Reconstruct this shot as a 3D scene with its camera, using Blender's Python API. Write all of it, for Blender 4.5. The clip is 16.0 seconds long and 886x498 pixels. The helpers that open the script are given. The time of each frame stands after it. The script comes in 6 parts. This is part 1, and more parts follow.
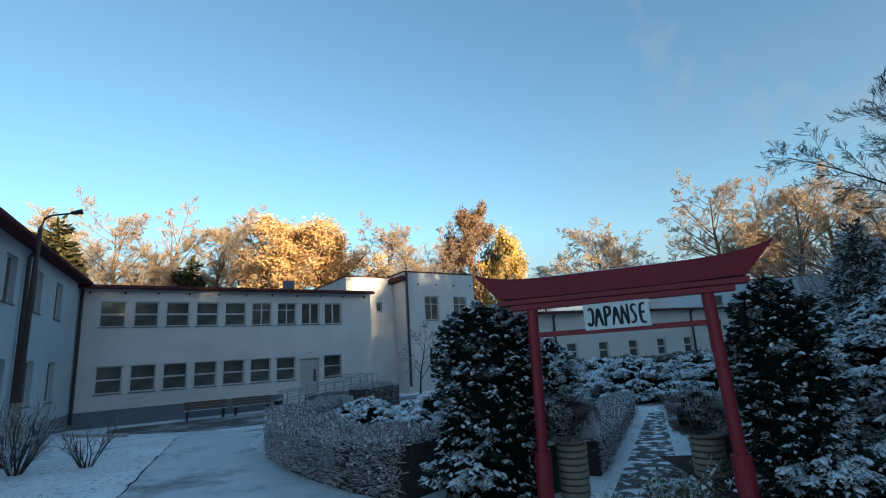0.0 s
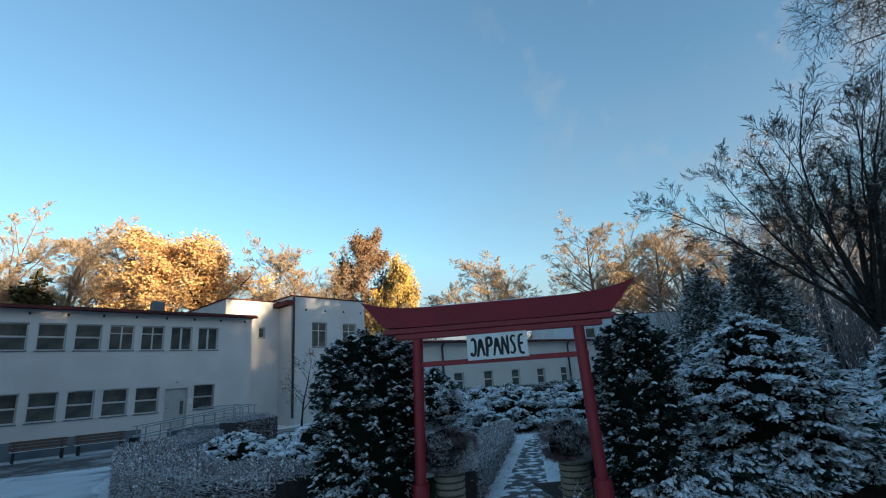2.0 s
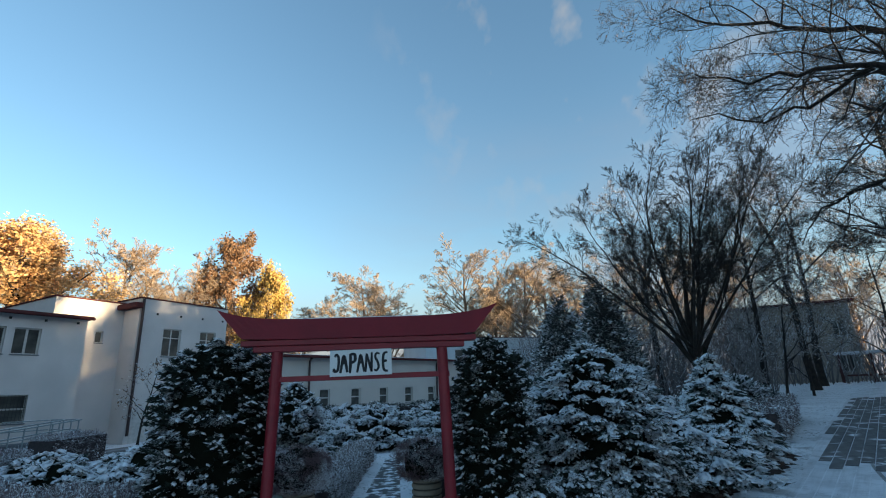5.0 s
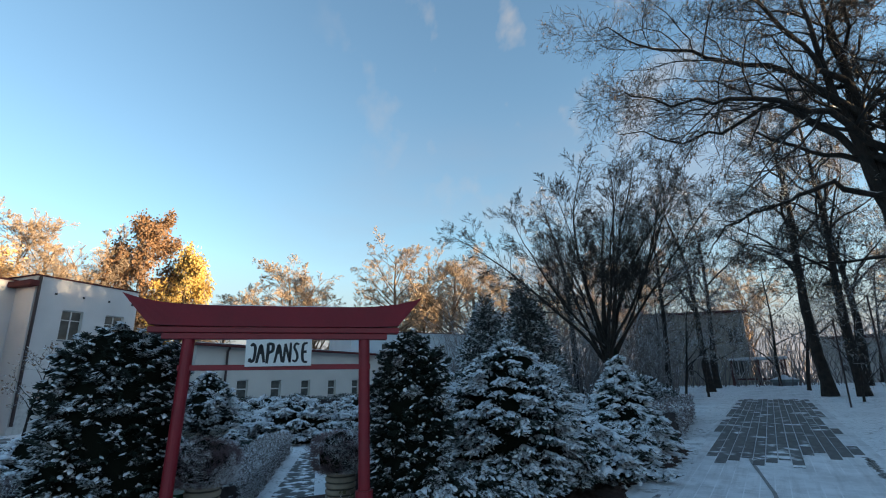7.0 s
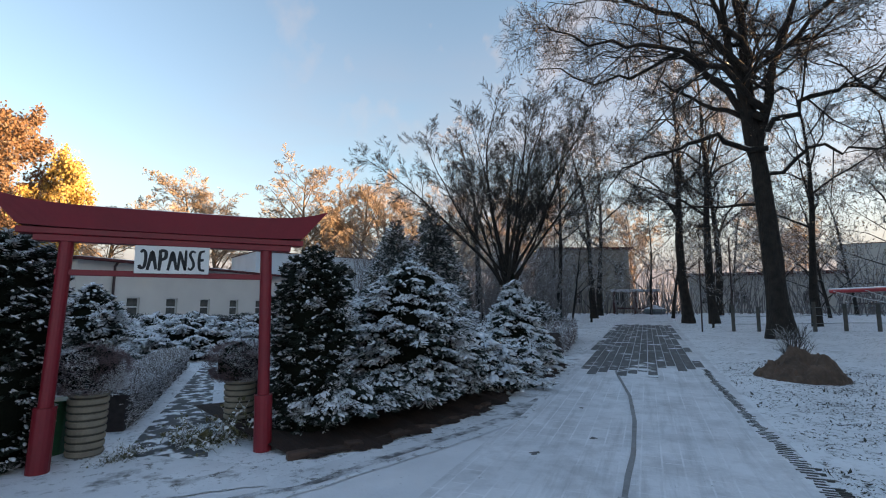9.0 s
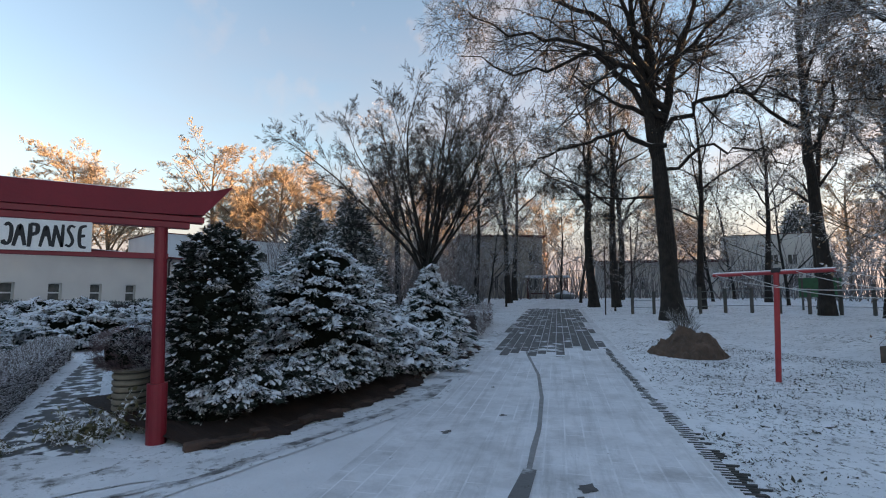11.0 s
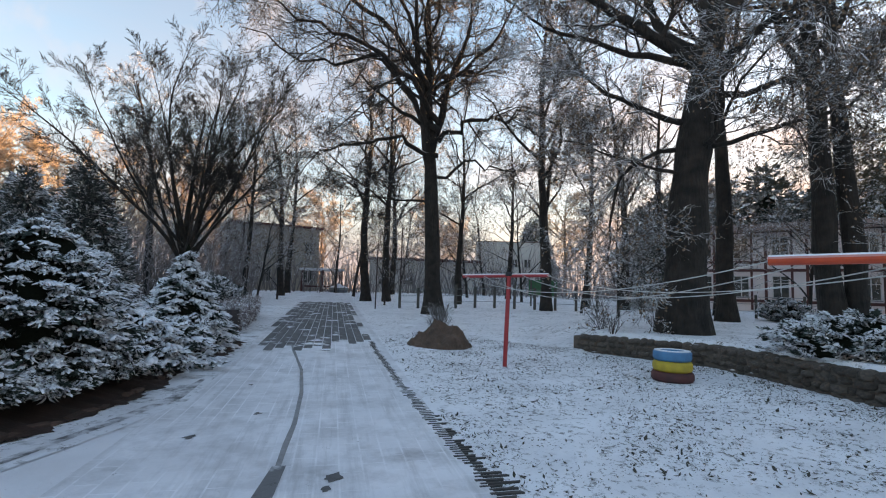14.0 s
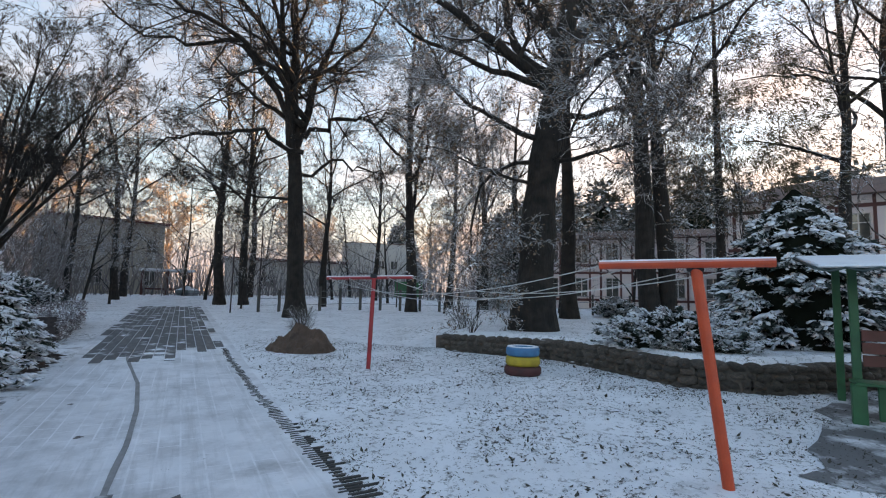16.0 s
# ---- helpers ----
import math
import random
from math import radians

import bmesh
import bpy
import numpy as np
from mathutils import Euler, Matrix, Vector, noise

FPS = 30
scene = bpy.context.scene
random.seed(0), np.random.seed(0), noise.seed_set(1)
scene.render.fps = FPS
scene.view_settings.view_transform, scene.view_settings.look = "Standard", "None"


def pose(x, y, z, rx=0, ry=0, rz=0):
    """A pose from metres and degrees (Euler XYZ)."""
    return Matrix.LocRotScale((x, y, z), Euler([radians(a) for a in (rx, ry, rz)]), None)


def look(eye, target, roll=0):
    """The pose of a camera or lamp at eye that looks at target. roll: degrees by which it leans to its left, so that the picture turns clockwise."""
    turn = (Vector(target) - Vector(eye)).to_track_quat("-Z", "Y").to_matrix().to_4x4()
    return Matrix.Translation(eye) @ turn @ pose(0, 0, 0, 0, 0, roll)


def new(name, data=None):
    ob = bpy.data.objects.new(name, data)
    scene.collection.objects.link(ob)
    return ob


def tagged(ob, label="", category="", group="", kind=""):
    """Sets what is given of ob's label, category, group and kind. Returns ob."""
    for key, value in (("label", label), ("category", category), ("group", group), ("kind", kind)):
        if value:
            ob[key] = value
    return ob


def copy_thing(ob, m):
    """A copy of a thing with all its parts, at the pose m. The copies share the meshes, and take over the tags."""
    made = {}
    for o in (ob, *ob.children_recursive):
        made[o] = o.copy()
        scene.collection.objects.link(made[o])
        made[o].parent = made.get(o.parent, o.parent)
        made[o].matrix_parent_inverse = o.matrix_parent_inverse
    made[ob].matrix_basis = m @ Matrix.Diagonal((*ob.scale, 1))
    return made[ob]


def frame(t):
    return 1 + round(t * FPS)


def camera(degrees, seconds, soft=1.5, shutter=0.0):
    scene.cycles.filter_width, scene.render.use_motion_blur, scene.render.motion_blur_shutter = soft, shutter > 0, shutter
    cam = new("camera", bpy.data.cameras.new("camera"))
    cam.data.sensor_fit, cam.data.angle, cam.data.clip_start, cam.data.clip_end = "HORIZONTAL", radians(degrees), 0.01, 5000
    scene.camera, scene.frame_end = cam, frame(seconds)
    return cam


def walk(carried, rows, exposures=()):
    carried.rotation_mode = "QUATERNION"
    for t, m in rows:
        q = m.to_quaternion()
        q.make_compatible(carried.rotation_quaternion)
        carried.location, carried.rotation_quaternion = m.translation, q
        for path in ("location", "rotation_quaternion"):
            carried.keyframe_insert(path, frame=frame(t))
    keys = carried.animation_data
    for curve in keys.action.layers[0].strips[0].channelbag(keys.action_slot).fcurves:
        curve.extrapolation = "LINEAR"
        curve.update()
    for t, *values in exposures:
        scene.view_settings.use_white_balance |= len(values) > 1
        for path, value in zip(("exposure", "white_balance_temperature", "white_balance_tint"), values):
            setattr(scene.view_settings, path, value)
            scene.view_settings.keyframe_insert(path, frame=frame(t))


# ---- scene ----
cam = camera(84.27, 16.0, 1.1)
PATH = [
    (0, (-0.197, -0.046, 1.770), (-0.954, 1.755, 2.200), -3.58),
    (0.5, (-0.182, -0.024, 1.776), (-0.820, 1.814, 2.238), -3.43),
    (1, (-0.173, -0.016, 1.775), (-0.707, 1.851, 2.254), -3.63),
    (1.5, (-0.157, 0.005, 1.776), (-0.587, 1.896, 2.265), -3.69),
    (2, (-0.141, 0.007, 1.777), (-0.477, 1.911, 2.289), -3.69),
    (2.5, (-0.126, 0.012, 1.777), (-0.370, 1.926, 2.304), -3.81),
    (3, (-0.117, 0.011, 1.782), (-0.265, 1.932, 2.319), -3.26),
    (3.5, (-0.101, 0.019, 1.779), (-0.170, 1.942, 2.324), -2.87),
    (4, (-0.086, 0.007, 1.780), (-0.085, 1.929, 2.332), -2.44),
    (4.5, (-0.064, -0.000, 1.773), (0.009, 1.920, 2.327), -2.34),
    (5, (-0.048, -0.009, 1.770), (0.099, 1.908, 2.324), -2.25),
    (7.5, (0.018, -0.044, 1.749), (0.499, 1.830, 2.254), -0.55),
    (8, (0.023, -0.092, 1.729), (0.582, 1.780, 2.159), -0.14),
    (8.5, (0.032, -0.129, 1.669), (0.704, 1.734, 1.952), 0.30),
    (11, (0.140, -0.082, 1.564), (1.198, 1.605, 1.748), 0.19),
    (11.5, (0.143, -0.092, 1.567), (1.322, 1.513, 1.748), 0.24),
    (12, (0.139, -0.118, 1.572), (1.466, 1.367, 1.759), 0.30),
    (12.5, (0.125, -0.149, 1.578), (1.603, 1.187, 1.750), 0.33),
    (13, (0.123, -0.171, 1.589), (1.692, 1.059, 1.752), 0.44),
    (13.5, (0.138, -0.225, 1.605), (1.753, 0.942, 1.767), 1.20),
    (14, (0.150, -0.250, 1.607), (1.835, 0.815, 1.777), 1.72),
    (14.5, (0.150, -0.258, 1.615), (1.905, 0.686, 1.789), 1.53),
    (15, (0.156, -0.267, 1.618), (1.953, 0.594, 1.795), 1.37),
    (15.5, (0.167, -0.282, 1.620), (2.026, 0.432, 1.803), 1.12),
    (16, (0.152, -0.291, 1.616), (2.058, 0.285, 1.806), 1.25),
]
walk(cam, [(t, look(eye, target, roll)) for t, eye, target, roll in PATH],
     exposures=[(0, 1.47, 6050, 0), (5, 1.58, 6400, 3), (7.5, 1.8, 6850, 9), (8.5, 1.98, 7600, 17), (11, 2.05, 8150, 21), (13, 2.34, 8500, 22), (16, 2.40, 8500, 22)])

# ---- world, sun and exposure ----
world = bpy.data.worlds.new("world")
scene.world = world
world.use_nodes = True
wn = world.node_tree
sky = wn.nodes.new("ShaderNodeTexSky")
sky.sky_type = "NISHITA"
sky.sun_disc = False
SUN_EL, SUN_HEADING = 5.0, 121.0
sky.sun_elevation, sky.sun_rotation = radians(SUN_EL), radians(SUN_HEADING)
sky.altitude, sky.air_density, sky.dust_density, sky.ozone_density = 200, 1.0, 0.15, 2.0
bg = wn.nodes["Background"]
bg.inputs["Strength"].default_value = 0.15


def wmath(op, a, b=None, clamp=False):
    n = wn.nodes.new("ShaderNodeMath")
    n.operation, n.use_clamp = op, clamp
    for i, v in enumerate((a, b)):
        if v is None:
            continue
        if isinstance(v, (int, float)):
            n.inputs[i].default_value = v
        else:
            wn.links.new(v, n.inputs[i])
    return n.outputs["Value"]


# a thin pinkish cloud bank low in the east and a few wisps higher up
wco, wsep = wn.nodes.new("ShaderNodeTexCoord"), wn.nodes.new("ShaderNodeSeparateXYZ")
wn.links.new(wco.outputs["Generated"], wsep.inputs["Vector"])
wmap, wnoise = wn.nodes.new("ShaderNodeMapping"), wn.nodes.new("ShaderNodeTexNoise")
wmap.inputs["Scale"].default_value = (2.2, 2.2, 6.0)
wn.links.new(wco.outputs["Generated"], wmap.inputs["Vector"])
wn.links.new(wmap.outputs["Vector"], wnoise.inputs["Vector"])
wnoise.inputs["Scale"].default_value, wnoise.inputs["Detail"].default_value = 1.6, 6
east = wmath("ADD", wmath("MULTIPLY", wsep.outputs["X"], 0.86), wmath("MULTIPLY", wsep.outputs["Y"], 0.30))
east = wmath("MULTIPLY_ADD", east, 1.5, True)
east.node.inputs[2].default_value = -0.1
low_sky = wmath("MULTIPLY_ADD", wsep.outputs["Z"], -2.3, True)
low_sky.node.inputs[2].default_value = 1.25
puff = wmath("MULTIPLY_ADD", wnoise.outputs["Fac"], 3.0, True)
puff.node.inputs[2].default_value = -0.95
cloud = wmath("MULTIPLY", wmath("MULTIPLY", east, low_sky), puff)
haze = wmath("MULTIPLY_ADD", wsep.outputs["Z"], -5.5)
haze.node.inputs[2].default_value, haze.node.use_clamp = 1.35, True
cloud = wmath("MAXIMUM", cloud, wmath("MULTIPLY", haze, 0.96))
for node in (east.node, low_sky.node, puff.node):
    node.use_clamp = True
wmix = wn.nodes.new("ShaderNodeMix")
wmix.data_type = "RGBA"
wmix.inputs["B"].default_value = (0.96, 0.92, 1.06, 1)
wn.links.new(cloud, wmix.inputs["Factor"])
wn.links.new(sky.outputs["Color"], wmix.inputs["A"])
# thin cream cloud lit from behind by the low sun
sunny = wmath("ADD", wmath("MULTIPLY", wsep.outputs["X"], math.sin(radians(SUN_HEADING))), wmath("MULTIPLY", wsep.outputs["Y"], math.cos(radians(SUN_HEADING))))
sunny = wmath("MULTIPLY_ADD", sunny, 1.5)
sunny.node.inputs[2].default_value, sunny.node.use_clamp = -0.52, True
veil = wmath("MULTIPLY_ADD", wsep.outputs["Z"], -1.5)
veil.node.inputs[2].default_value, veil.node.use_clamp = 1.25, True
veil = wmath("MULTIPLY", wmath("MULTIPLY", sunny, veil), wmath("MULTIPLY_ADD", wnoise.outputs["Fac"], 3.2, True))
veil.node.inputs[1].links[0].from_node.inputs[2].default_value = -1.15
veil.node.inputs[1].links[0].from_node.use_clamp = True
wcream = wn.nodes.new("ShaderNodeMix")
wcream.data_type = "RGBA"
wcream.inputs["B"].default_value = (1.85, 1.5, 1.3, 1)
wn.links.new(veil, wcream.inputs["Factor"])
wn.links.new(wmix.outputs["Result"], wcream.inputs["A"])
# a few thin white wisps high in the north-east
wmap2, wnoise2 = wn.nodes.new("ShaderNodeMapping"), wn.nodes.new("ShaderNodeTexNoise")
wmap2.inputs["Scale"].default_value, wmap2.inputs["Rotation"].default_value = (9.0, 4.0, 7.0), (0.3, 0.5, 0.2)
wn.links.new(wco.outputs["Generated"], wmap2.inputs["Vector"])
wn.links.new(wmap2.outputs["Vector"], wnoise2.inputs["Vector"])
wnoise2.inputs["Scale"].default_value, wnoise2.inputs["Detail"].default_value = 1.3, 5
near_ = wmath("ADD", wmath("ADD", wmath("MULTIPLY", wsep.outputs["X"], 0.36), wmath("MULTIPLY", wsep.outputs["Y"], 0.71)), wmath("MULTIPLY", wsep.outputs["Z"], 0.60))
near_ = wmath("MULTIPLY_ADD", near_, 9.0)
near_.node.inputs[2].default_value, near_.node.use_clamp = -8.1, True
wisp = wmath("MULTIPLY_ADD", wnoise2.outputs["Fac"], 4.5)
wisp.node.inputs[2].default_value, wisp.node.use_clamp = -2.5, True
wwisp = wn.nodes.new("ShaderNodeMix")
wwisp.data_type = "RGBA"
wwisp.inputs["B"].default_value = (1.25, 1.18, 1.2, 1)
wn.links.new(wmath("MULTIPLY", near_, wisp), wwisp.inputs["Factor"])
wn.links.new(wcream.outputs["Result"], wwisp.inputs["A"])
wn.links.new(wwisp.outputs["Result"], bg.inputs["Color"])

sun = new("sun", bpy.data.lights.new("sun", "SUN"))
sun.data.energy, sun.data.angle, sun.data.color = 5.5, radians(0.5), (1.0, 0.74, 0.45)
toward_sun = Vector((math.sin(radians(SUN_HEADING)) * math.cos(radians(SUN_EL)), math.cos(radians(SUN_HEADING)) * math.cos(radians(SUN_EL)), math.sin(radians(SUN_EL))))
sun.matrix_world = look(toward_sun * 100, (0, 0, 0))


# ---- materials ----
def mat(name, colour, rough=0.7, metal=0.0, second=None, scale=6.0, fine=60.0, bump=0.15, snow=0.0, snow_from=0.35, snow_scale=3.0, per_object=0.0, furrow=1.0, depth=0.02):
    """A noisy surface of two colours with grain and relief, and lying snow on what faces up."""
    m = bpy.data.materials.new(name)
    m.use_nodes = True
    nt = m.node_tree
    n, l = nt.nodes, nt.links
    p = n["Principled BSDF"]
    p.inputs["Roughness"].default_value, p.inputs["Metallic"].default_value = rough, metal
    co = n.new("ShaderNodeTexCoord")
    big, small = n.new("ShaderNodeTexNoise"), n.new("ShaderNodeTexNoise")
    for node, sc, det in ((big, scale, 5), (small, fine, 3)):
        node.inputs["Scale"].default_value, node.inputs["Detail"].default_value = sc, det
        l.new(co.outputs["Object"], node.inputs["Vector"])
    if furrow != 1.0:
        along_ = n.new("ShaderNodeMapping")
        along_.inputs["Scale"].default_value = (1, 1, furrow)
        l.new(co.outputs["Object"], along_.inputs["Vector"])
        l.new(along_.outputs["Vector"], small.inputs["Vector"])
    ramp = n.new("ShaderNodeMapRange")
    ramp.inputs["From Min"].default_value, ramp.inputs["From Max"].default_value = 0.32, 0.68
    l.new(big.outputs["Fac"], ramp.inputs["Value"])
    mix = n.new("ShaderNodeMix")
    mix.data_type = "RGBA"
    mix.inputs["A"].default_value = (*colour, 1)
    mix.inputs["B"].default_value = (*(second or [c * 0.75 for c in colour]), 1)
    l.new(ramp.outputs["Result"], mix.inputs["Factor"])
    grain = n.new("ShaderNodeMix")
    grain.data_type, grain.blend_type = "RGBA", "MULTIPLY"
    grain.inputs["Factor"].default_value = 0.35
    l.new(mix.outputs["Result"], grain.inputs["A"])
    l.new(small.outputs["Color"], grain.inputs["B"])
    gr = n.new("ShaderNodeMapRange")
    gr.inputs["To Min"].default_value, gr.inputs["To Max"].default_value = 0.55, 1.25
    l.new(small.outputs["Fac"], gr.inputs["Value"])
    l.new(gr.outputs["Result"], grain.inputs["B"])
    out = grain.outputs["Result"]
    if per_object:
        info, vary = n.new("ShaderNodeObjectInfo"), n.new("ShaderNodeMapRange")
        vary.inputs["To Min"].default_value, vary.inputs["To Max"].default_value = 1 - per_object, 1 + per_object
        l.new(info.outputs["Random"], vary.inputs["Value"])
        mul = n.new("ShaderNodeMix")
        mul.data_type, mul.blend_type = "RGBA", "MULTIPLY"
        mul.inputs["Factor"].default_value = 1
        l.new(out, mul.inputs["A"])
        l.new(vary.outputs["Result"], mul.inputs["B"])
        out = mul.outputs["Result"]
    if snow > 0:
        geo, sep = n.new("ShaderNodeNewGeometry"), n.new("ShaderNodeSeparateXYZ")
        l.new(geo.outputs["Normal"], sep.inputs["Vector"])
        up = n.new("ShaderNodeMapRange")
        up.inputs["From Min"].default_value, up.inputs["From Max"].default_value = snow_from - 0.12, snow_from + 0.12
        l.new(sep.outputs["Z"], up.inputs["Value"])
        patch = n.new("ShaderNodeTexNoise")
        patch.inputs["Scale"].default_value, patch.inputs["Detail"].default_value = snow_scale, 4
        l.new(geo.outputs["Position"], patch.inputs["Vector"])
        thr = n.new("ShaderNodeMapRange")
        thr.inputs["From Min"].default_value, thr.inputs["From Max"].default_value = 0.78 - 0.5 * snow, 0.86 - 0.5 * snow
        l.new(patch.outputs["Fac"], thr.inputs["Value"])
        both = n.new("ShaderNodeMath")
        both.operation = "MULTIPLY"
        l.new(up.outputs["Result"], both.inputs[0])
        l.new(thr.outputs["Result"], both.inputs[1])
        white = n.new("ShaderNodeMix")
        white.data_type = "RGBA"
        white.inputs["B"].default_value = (0.82, 0.84, 0.87, 1)
        l.new(both.outputs["Value"], white.inputs["Factor"])
        l.new(out, white.inputs["A"])
        out = white.outputs["Result"]
    l.new(out, p.inputs["Base Color"])
    if bump:
        b = n.new("ShaderNodeBump")
        b.inputs["Strength"].default_value, b.inputs["Distance"].default_value = bump, depth
        l.new(small.outputs["Fac"], b.inputs["Height"])
        l.new(b.outputs["Normal"], p.inputs["Normal"])
    return m


def ground_mat(name, snow, bare, cover, streak=None, speck=14.0, speck_cover=0.0, speck_colour=(0.07, 0.06, 0.045), rough=0.8, patch=0.55, joints=False):
    """Snow over a bare surface: broad thin patches, fine specks and, where asked, streaks along the drive."""
    m = bpy.data.materials.new(name)
    m.use_nodes = True
    n, l = m.node_tree.nodes, m.node_tree.links
    p = n["Principled BSDF"]
    p.inputs["Roughness"].default_value = rough
    co = n.new("ShaderNodeTexCoord")

    def tex(scale, detail, rough_=0.55, source=None):
        t = n.new("ShaderNodeTexNoise")
        t.inputs["Scale"].default_value, t.inputs["Detail"].default_value, t.inputs["Roughness"].default_value = scale, detail, rough_
        l.new(source or co.outputs["Object"], t.inputs["Vector"])
        return t.outputs["Fac"]

    def rng_(v, a, b, lo=0.0, hi=1.0):
        r = n.new("ShaderNodeMapRange")
        for k, x in zip(("From Min", "From Max", "To Min", "To Max"), (a, b, lo, hi)):
            r.inputs[k].default_value = x
        l.new(v, r.inputs["Value"])
        return r.outputs["Result"]

    def mixed(f, a, b):
        x = n.new("ShaderNodeMix")
        x.data_type = "RGBA"
        for k, v in (("Factor", f), ("A", a), ("B", b)):
            if isinstance(v, (tuple, float, int)):
                x.inputs[k].default_value = (*v, 1) if isinstance(v, tuple) else v
            else:
                l.new(v, x.inputs[k])
        return x.outputs["Result"]

    col = mixed(rng_(tex(1.1, 5), 0.35, 0.65), snow, tuple(c * 0.86 for c in snow))
    col = mixed(rng_(tex(patch, 7, 0.68), cover, cover + 0.14, 0.0, 0.85), col, bare)
    if streak:
        mp = n.new("ShaderNodeMapping")
        mp.vector_type = "TEXTURE"
        mp.inputs["Rotation"].default_value = (0, 0, radians(44.75))
        mp.inputs["Scale"].default_value = streak
        l.new(co.outputs["Object"], mp.inputs["Vector"])
        col = mixed(rng_(tex(1.0, 7, 0.72, mp.outputs["Vector"]), 0.50, 0.70, 0.0, 0.42), col, bare)
    if joints:
        turn = n.new("ShaderNodeMapping")
        turn.vector_type = "TEXTURE"
        turn.inputs["Rotation"].default_value = (0, 0, radians(44.75))
        l.new(co.outputs["Object"], turn.inputs["Vector"])
        brick = n.new("ShaderNodeTexBrick")
        brick.inputs["Scale"].default_value, brick.inputs["Mortar Size"].default_value, brick.inputs["Mortar Smooth"].default_value = 1.0, 0.011, 0.4
        brick.inputs["Brick Width"].default_value, brick.inputs["Row Height"].default_value = 0.40, 0.205
        l.new(turn.outputs["Vector"], brick.inputs["Vector"])
        worn = n.new("ShaderNodeMath")
        worn.operation = "MULTIPLY"
        l.new(brick.outputs["Fac"], worn.inputs[0])
        l.new(rng_(tex(0.8, 6, 0.7), 0.42, 0.6, 0.0, 0.75), worn.inputs[1])
        thin = rng_(tex(1.7, 6, 0.7), 0.44, 0.62, 0.0, 0.34)
        col = mixed(thin, col, bare)
        col = mixed(worn.outputs["Value"], col, tuple(min(1.0, c * 1.08) for c in snow))
    if speck_cover:
        s = rng_(tex(speck, 6, 0.78), 0.70 - speck_cover, 0.75 - speck_cover)
        gate_ = rng_(tex(0.9, 5, 0.65), 0.36, 0.62, 0.05, 1.0)
        mul = n.new("ShaderNodeMath")
        mul.operation = "MULTIPLY"
        l.new(s, mul.inputs[0])
        l.new(gate_, mul.inputs[1])
        col = mixed(mul.outputs["Value"], col, speck_colour)
    l.new(col, p.inputs["Base Color"])
    b = n.new("ShaderNodeBump")
    b.inputs["Strength"].default_value, b.inputs["Distance"].default_value = 0.5, 0.03
    l.new(tex(22, 5, 0.6), b.inputs["Height"])
    l.new(b.outputs["Normal"], p.inputs["Normal"])
    return m


M_SNOW = mat("lying_snow", (0.80, 0.82, 0.86), 0.75, second=(0.72, 0.75, 0.80), scale=1.2, fine=25)
M_LAWN = ground_mat("snowy_lawn", (0.88, 0.89, 0.92), (0.20, 0.19, 0.16), 0.64, speck=9, speck_cover=0.16, speck_colour=(0.10, 0.095, 0.085))
M_ROAD = ground_mat("snowy_pavers", (0.82, 0.82, 0.85), (0.30, 0.295, 0.30), 0.60, streak=(3.0, 0.2, 1), speck=9, speck_cover=0.06, speck_colour=(0.2, 0.195, 0.195), joints=True)
M_COURT = ground_mat("snowy_forecourt", (0.80, 0.80, 0.83), (0.22, 0.215, 0.22), 0.60, speck=8, speck_cover=0.07, speck_colour=(0.14, 0.135, 0.135))
M_APRON = ground_mat("frosted_asphalt", (0.66, 0.67, 0.70), (0.17, 0.17, 0.175), 0.52, speck=7, speck_cover=0.06, speck_colour=(0.12, 0.12, 0.12))
M_VERGE = ground_mat("dirty_snow_verge", (0.80, 0.81, 0.84), (0.07, 0.06, 0.055), 0.54, patch=1.8, speck=8, speck_cover=0.14)
M_BARE = ground_mat("bare_wet_ground", (0.42, 0.42, 0.44), (0.06, 0.052, 0.045), 0.40, speck=9, speck_cover=0.1)
M_WALL = mat("grey_render", (0.70, 0.65, 0.625), 0.9, second=(0.60, 0.56, 0.54), scale=0.6, fine=120, bump=0.1)
M_WALL_BLUE = mat("pale_blue_render", (0.50, 0.55, 0.58), 0.9, second=(0.44, 0.49, 0.52), scale=0.6, fine=120, bump=0.1)
M_PLINTH = mat("grey_plinth", (0.17, 0.19, 0.21), 0.85, scale=1.0)
M_ROOF = mat("dark_red_roof_sheet", (0.11, 0.032, 0.032), 0.9, second=(0.075, 0.026, 0.026), scale=2.0, bump=0.05)
M_ROOF.node_tree.nodes["Principled BSDF"].inputs["Specular IOR Level"].default_value = 0.15
M_RED = mat("red_paint", (0.26, 0.012, 0.022), 0.45, second=(0.21, 0.012, 0.02), scale=2.5, fine=40, bump=0.08)
M_RED_TOP = mat("red_paint_frosted", (0.26, 0.012, 0.022), 0.45, second=(0.21, 0.012, 0.02), scale=2.5, fine=40, snow=1.2, snow_from=0.8, bump=0.08)
M_BARK = mat("dark_bark", (0.042, 0.032, 0.026), 0.95, second=(0.013, 0.011, 0.009), scale=3, fine=14, bump=1.0, depth=0.12, furrow=0.2, snow=0.42, snow_from=0.55, snow_scale=1.5)
# Frosted twig paled to grey: the haze before the thicket is put into the colour.
M_THICKET = mat("frosted_hazy_twig", (0.21, 0.19, 0.19), 0.9, second=(0.13, 0.115, 0.115), scale=0.6, snow=0.7, snow_from=0.4, bump=0)
M_TWIG = mat("frosted_twig", (0.058, 0.045, 0.038), 0.9, second=(0.04, 0.032, 0.027), scale=2, snow=0.84, snow_from=0.3, bump=0)
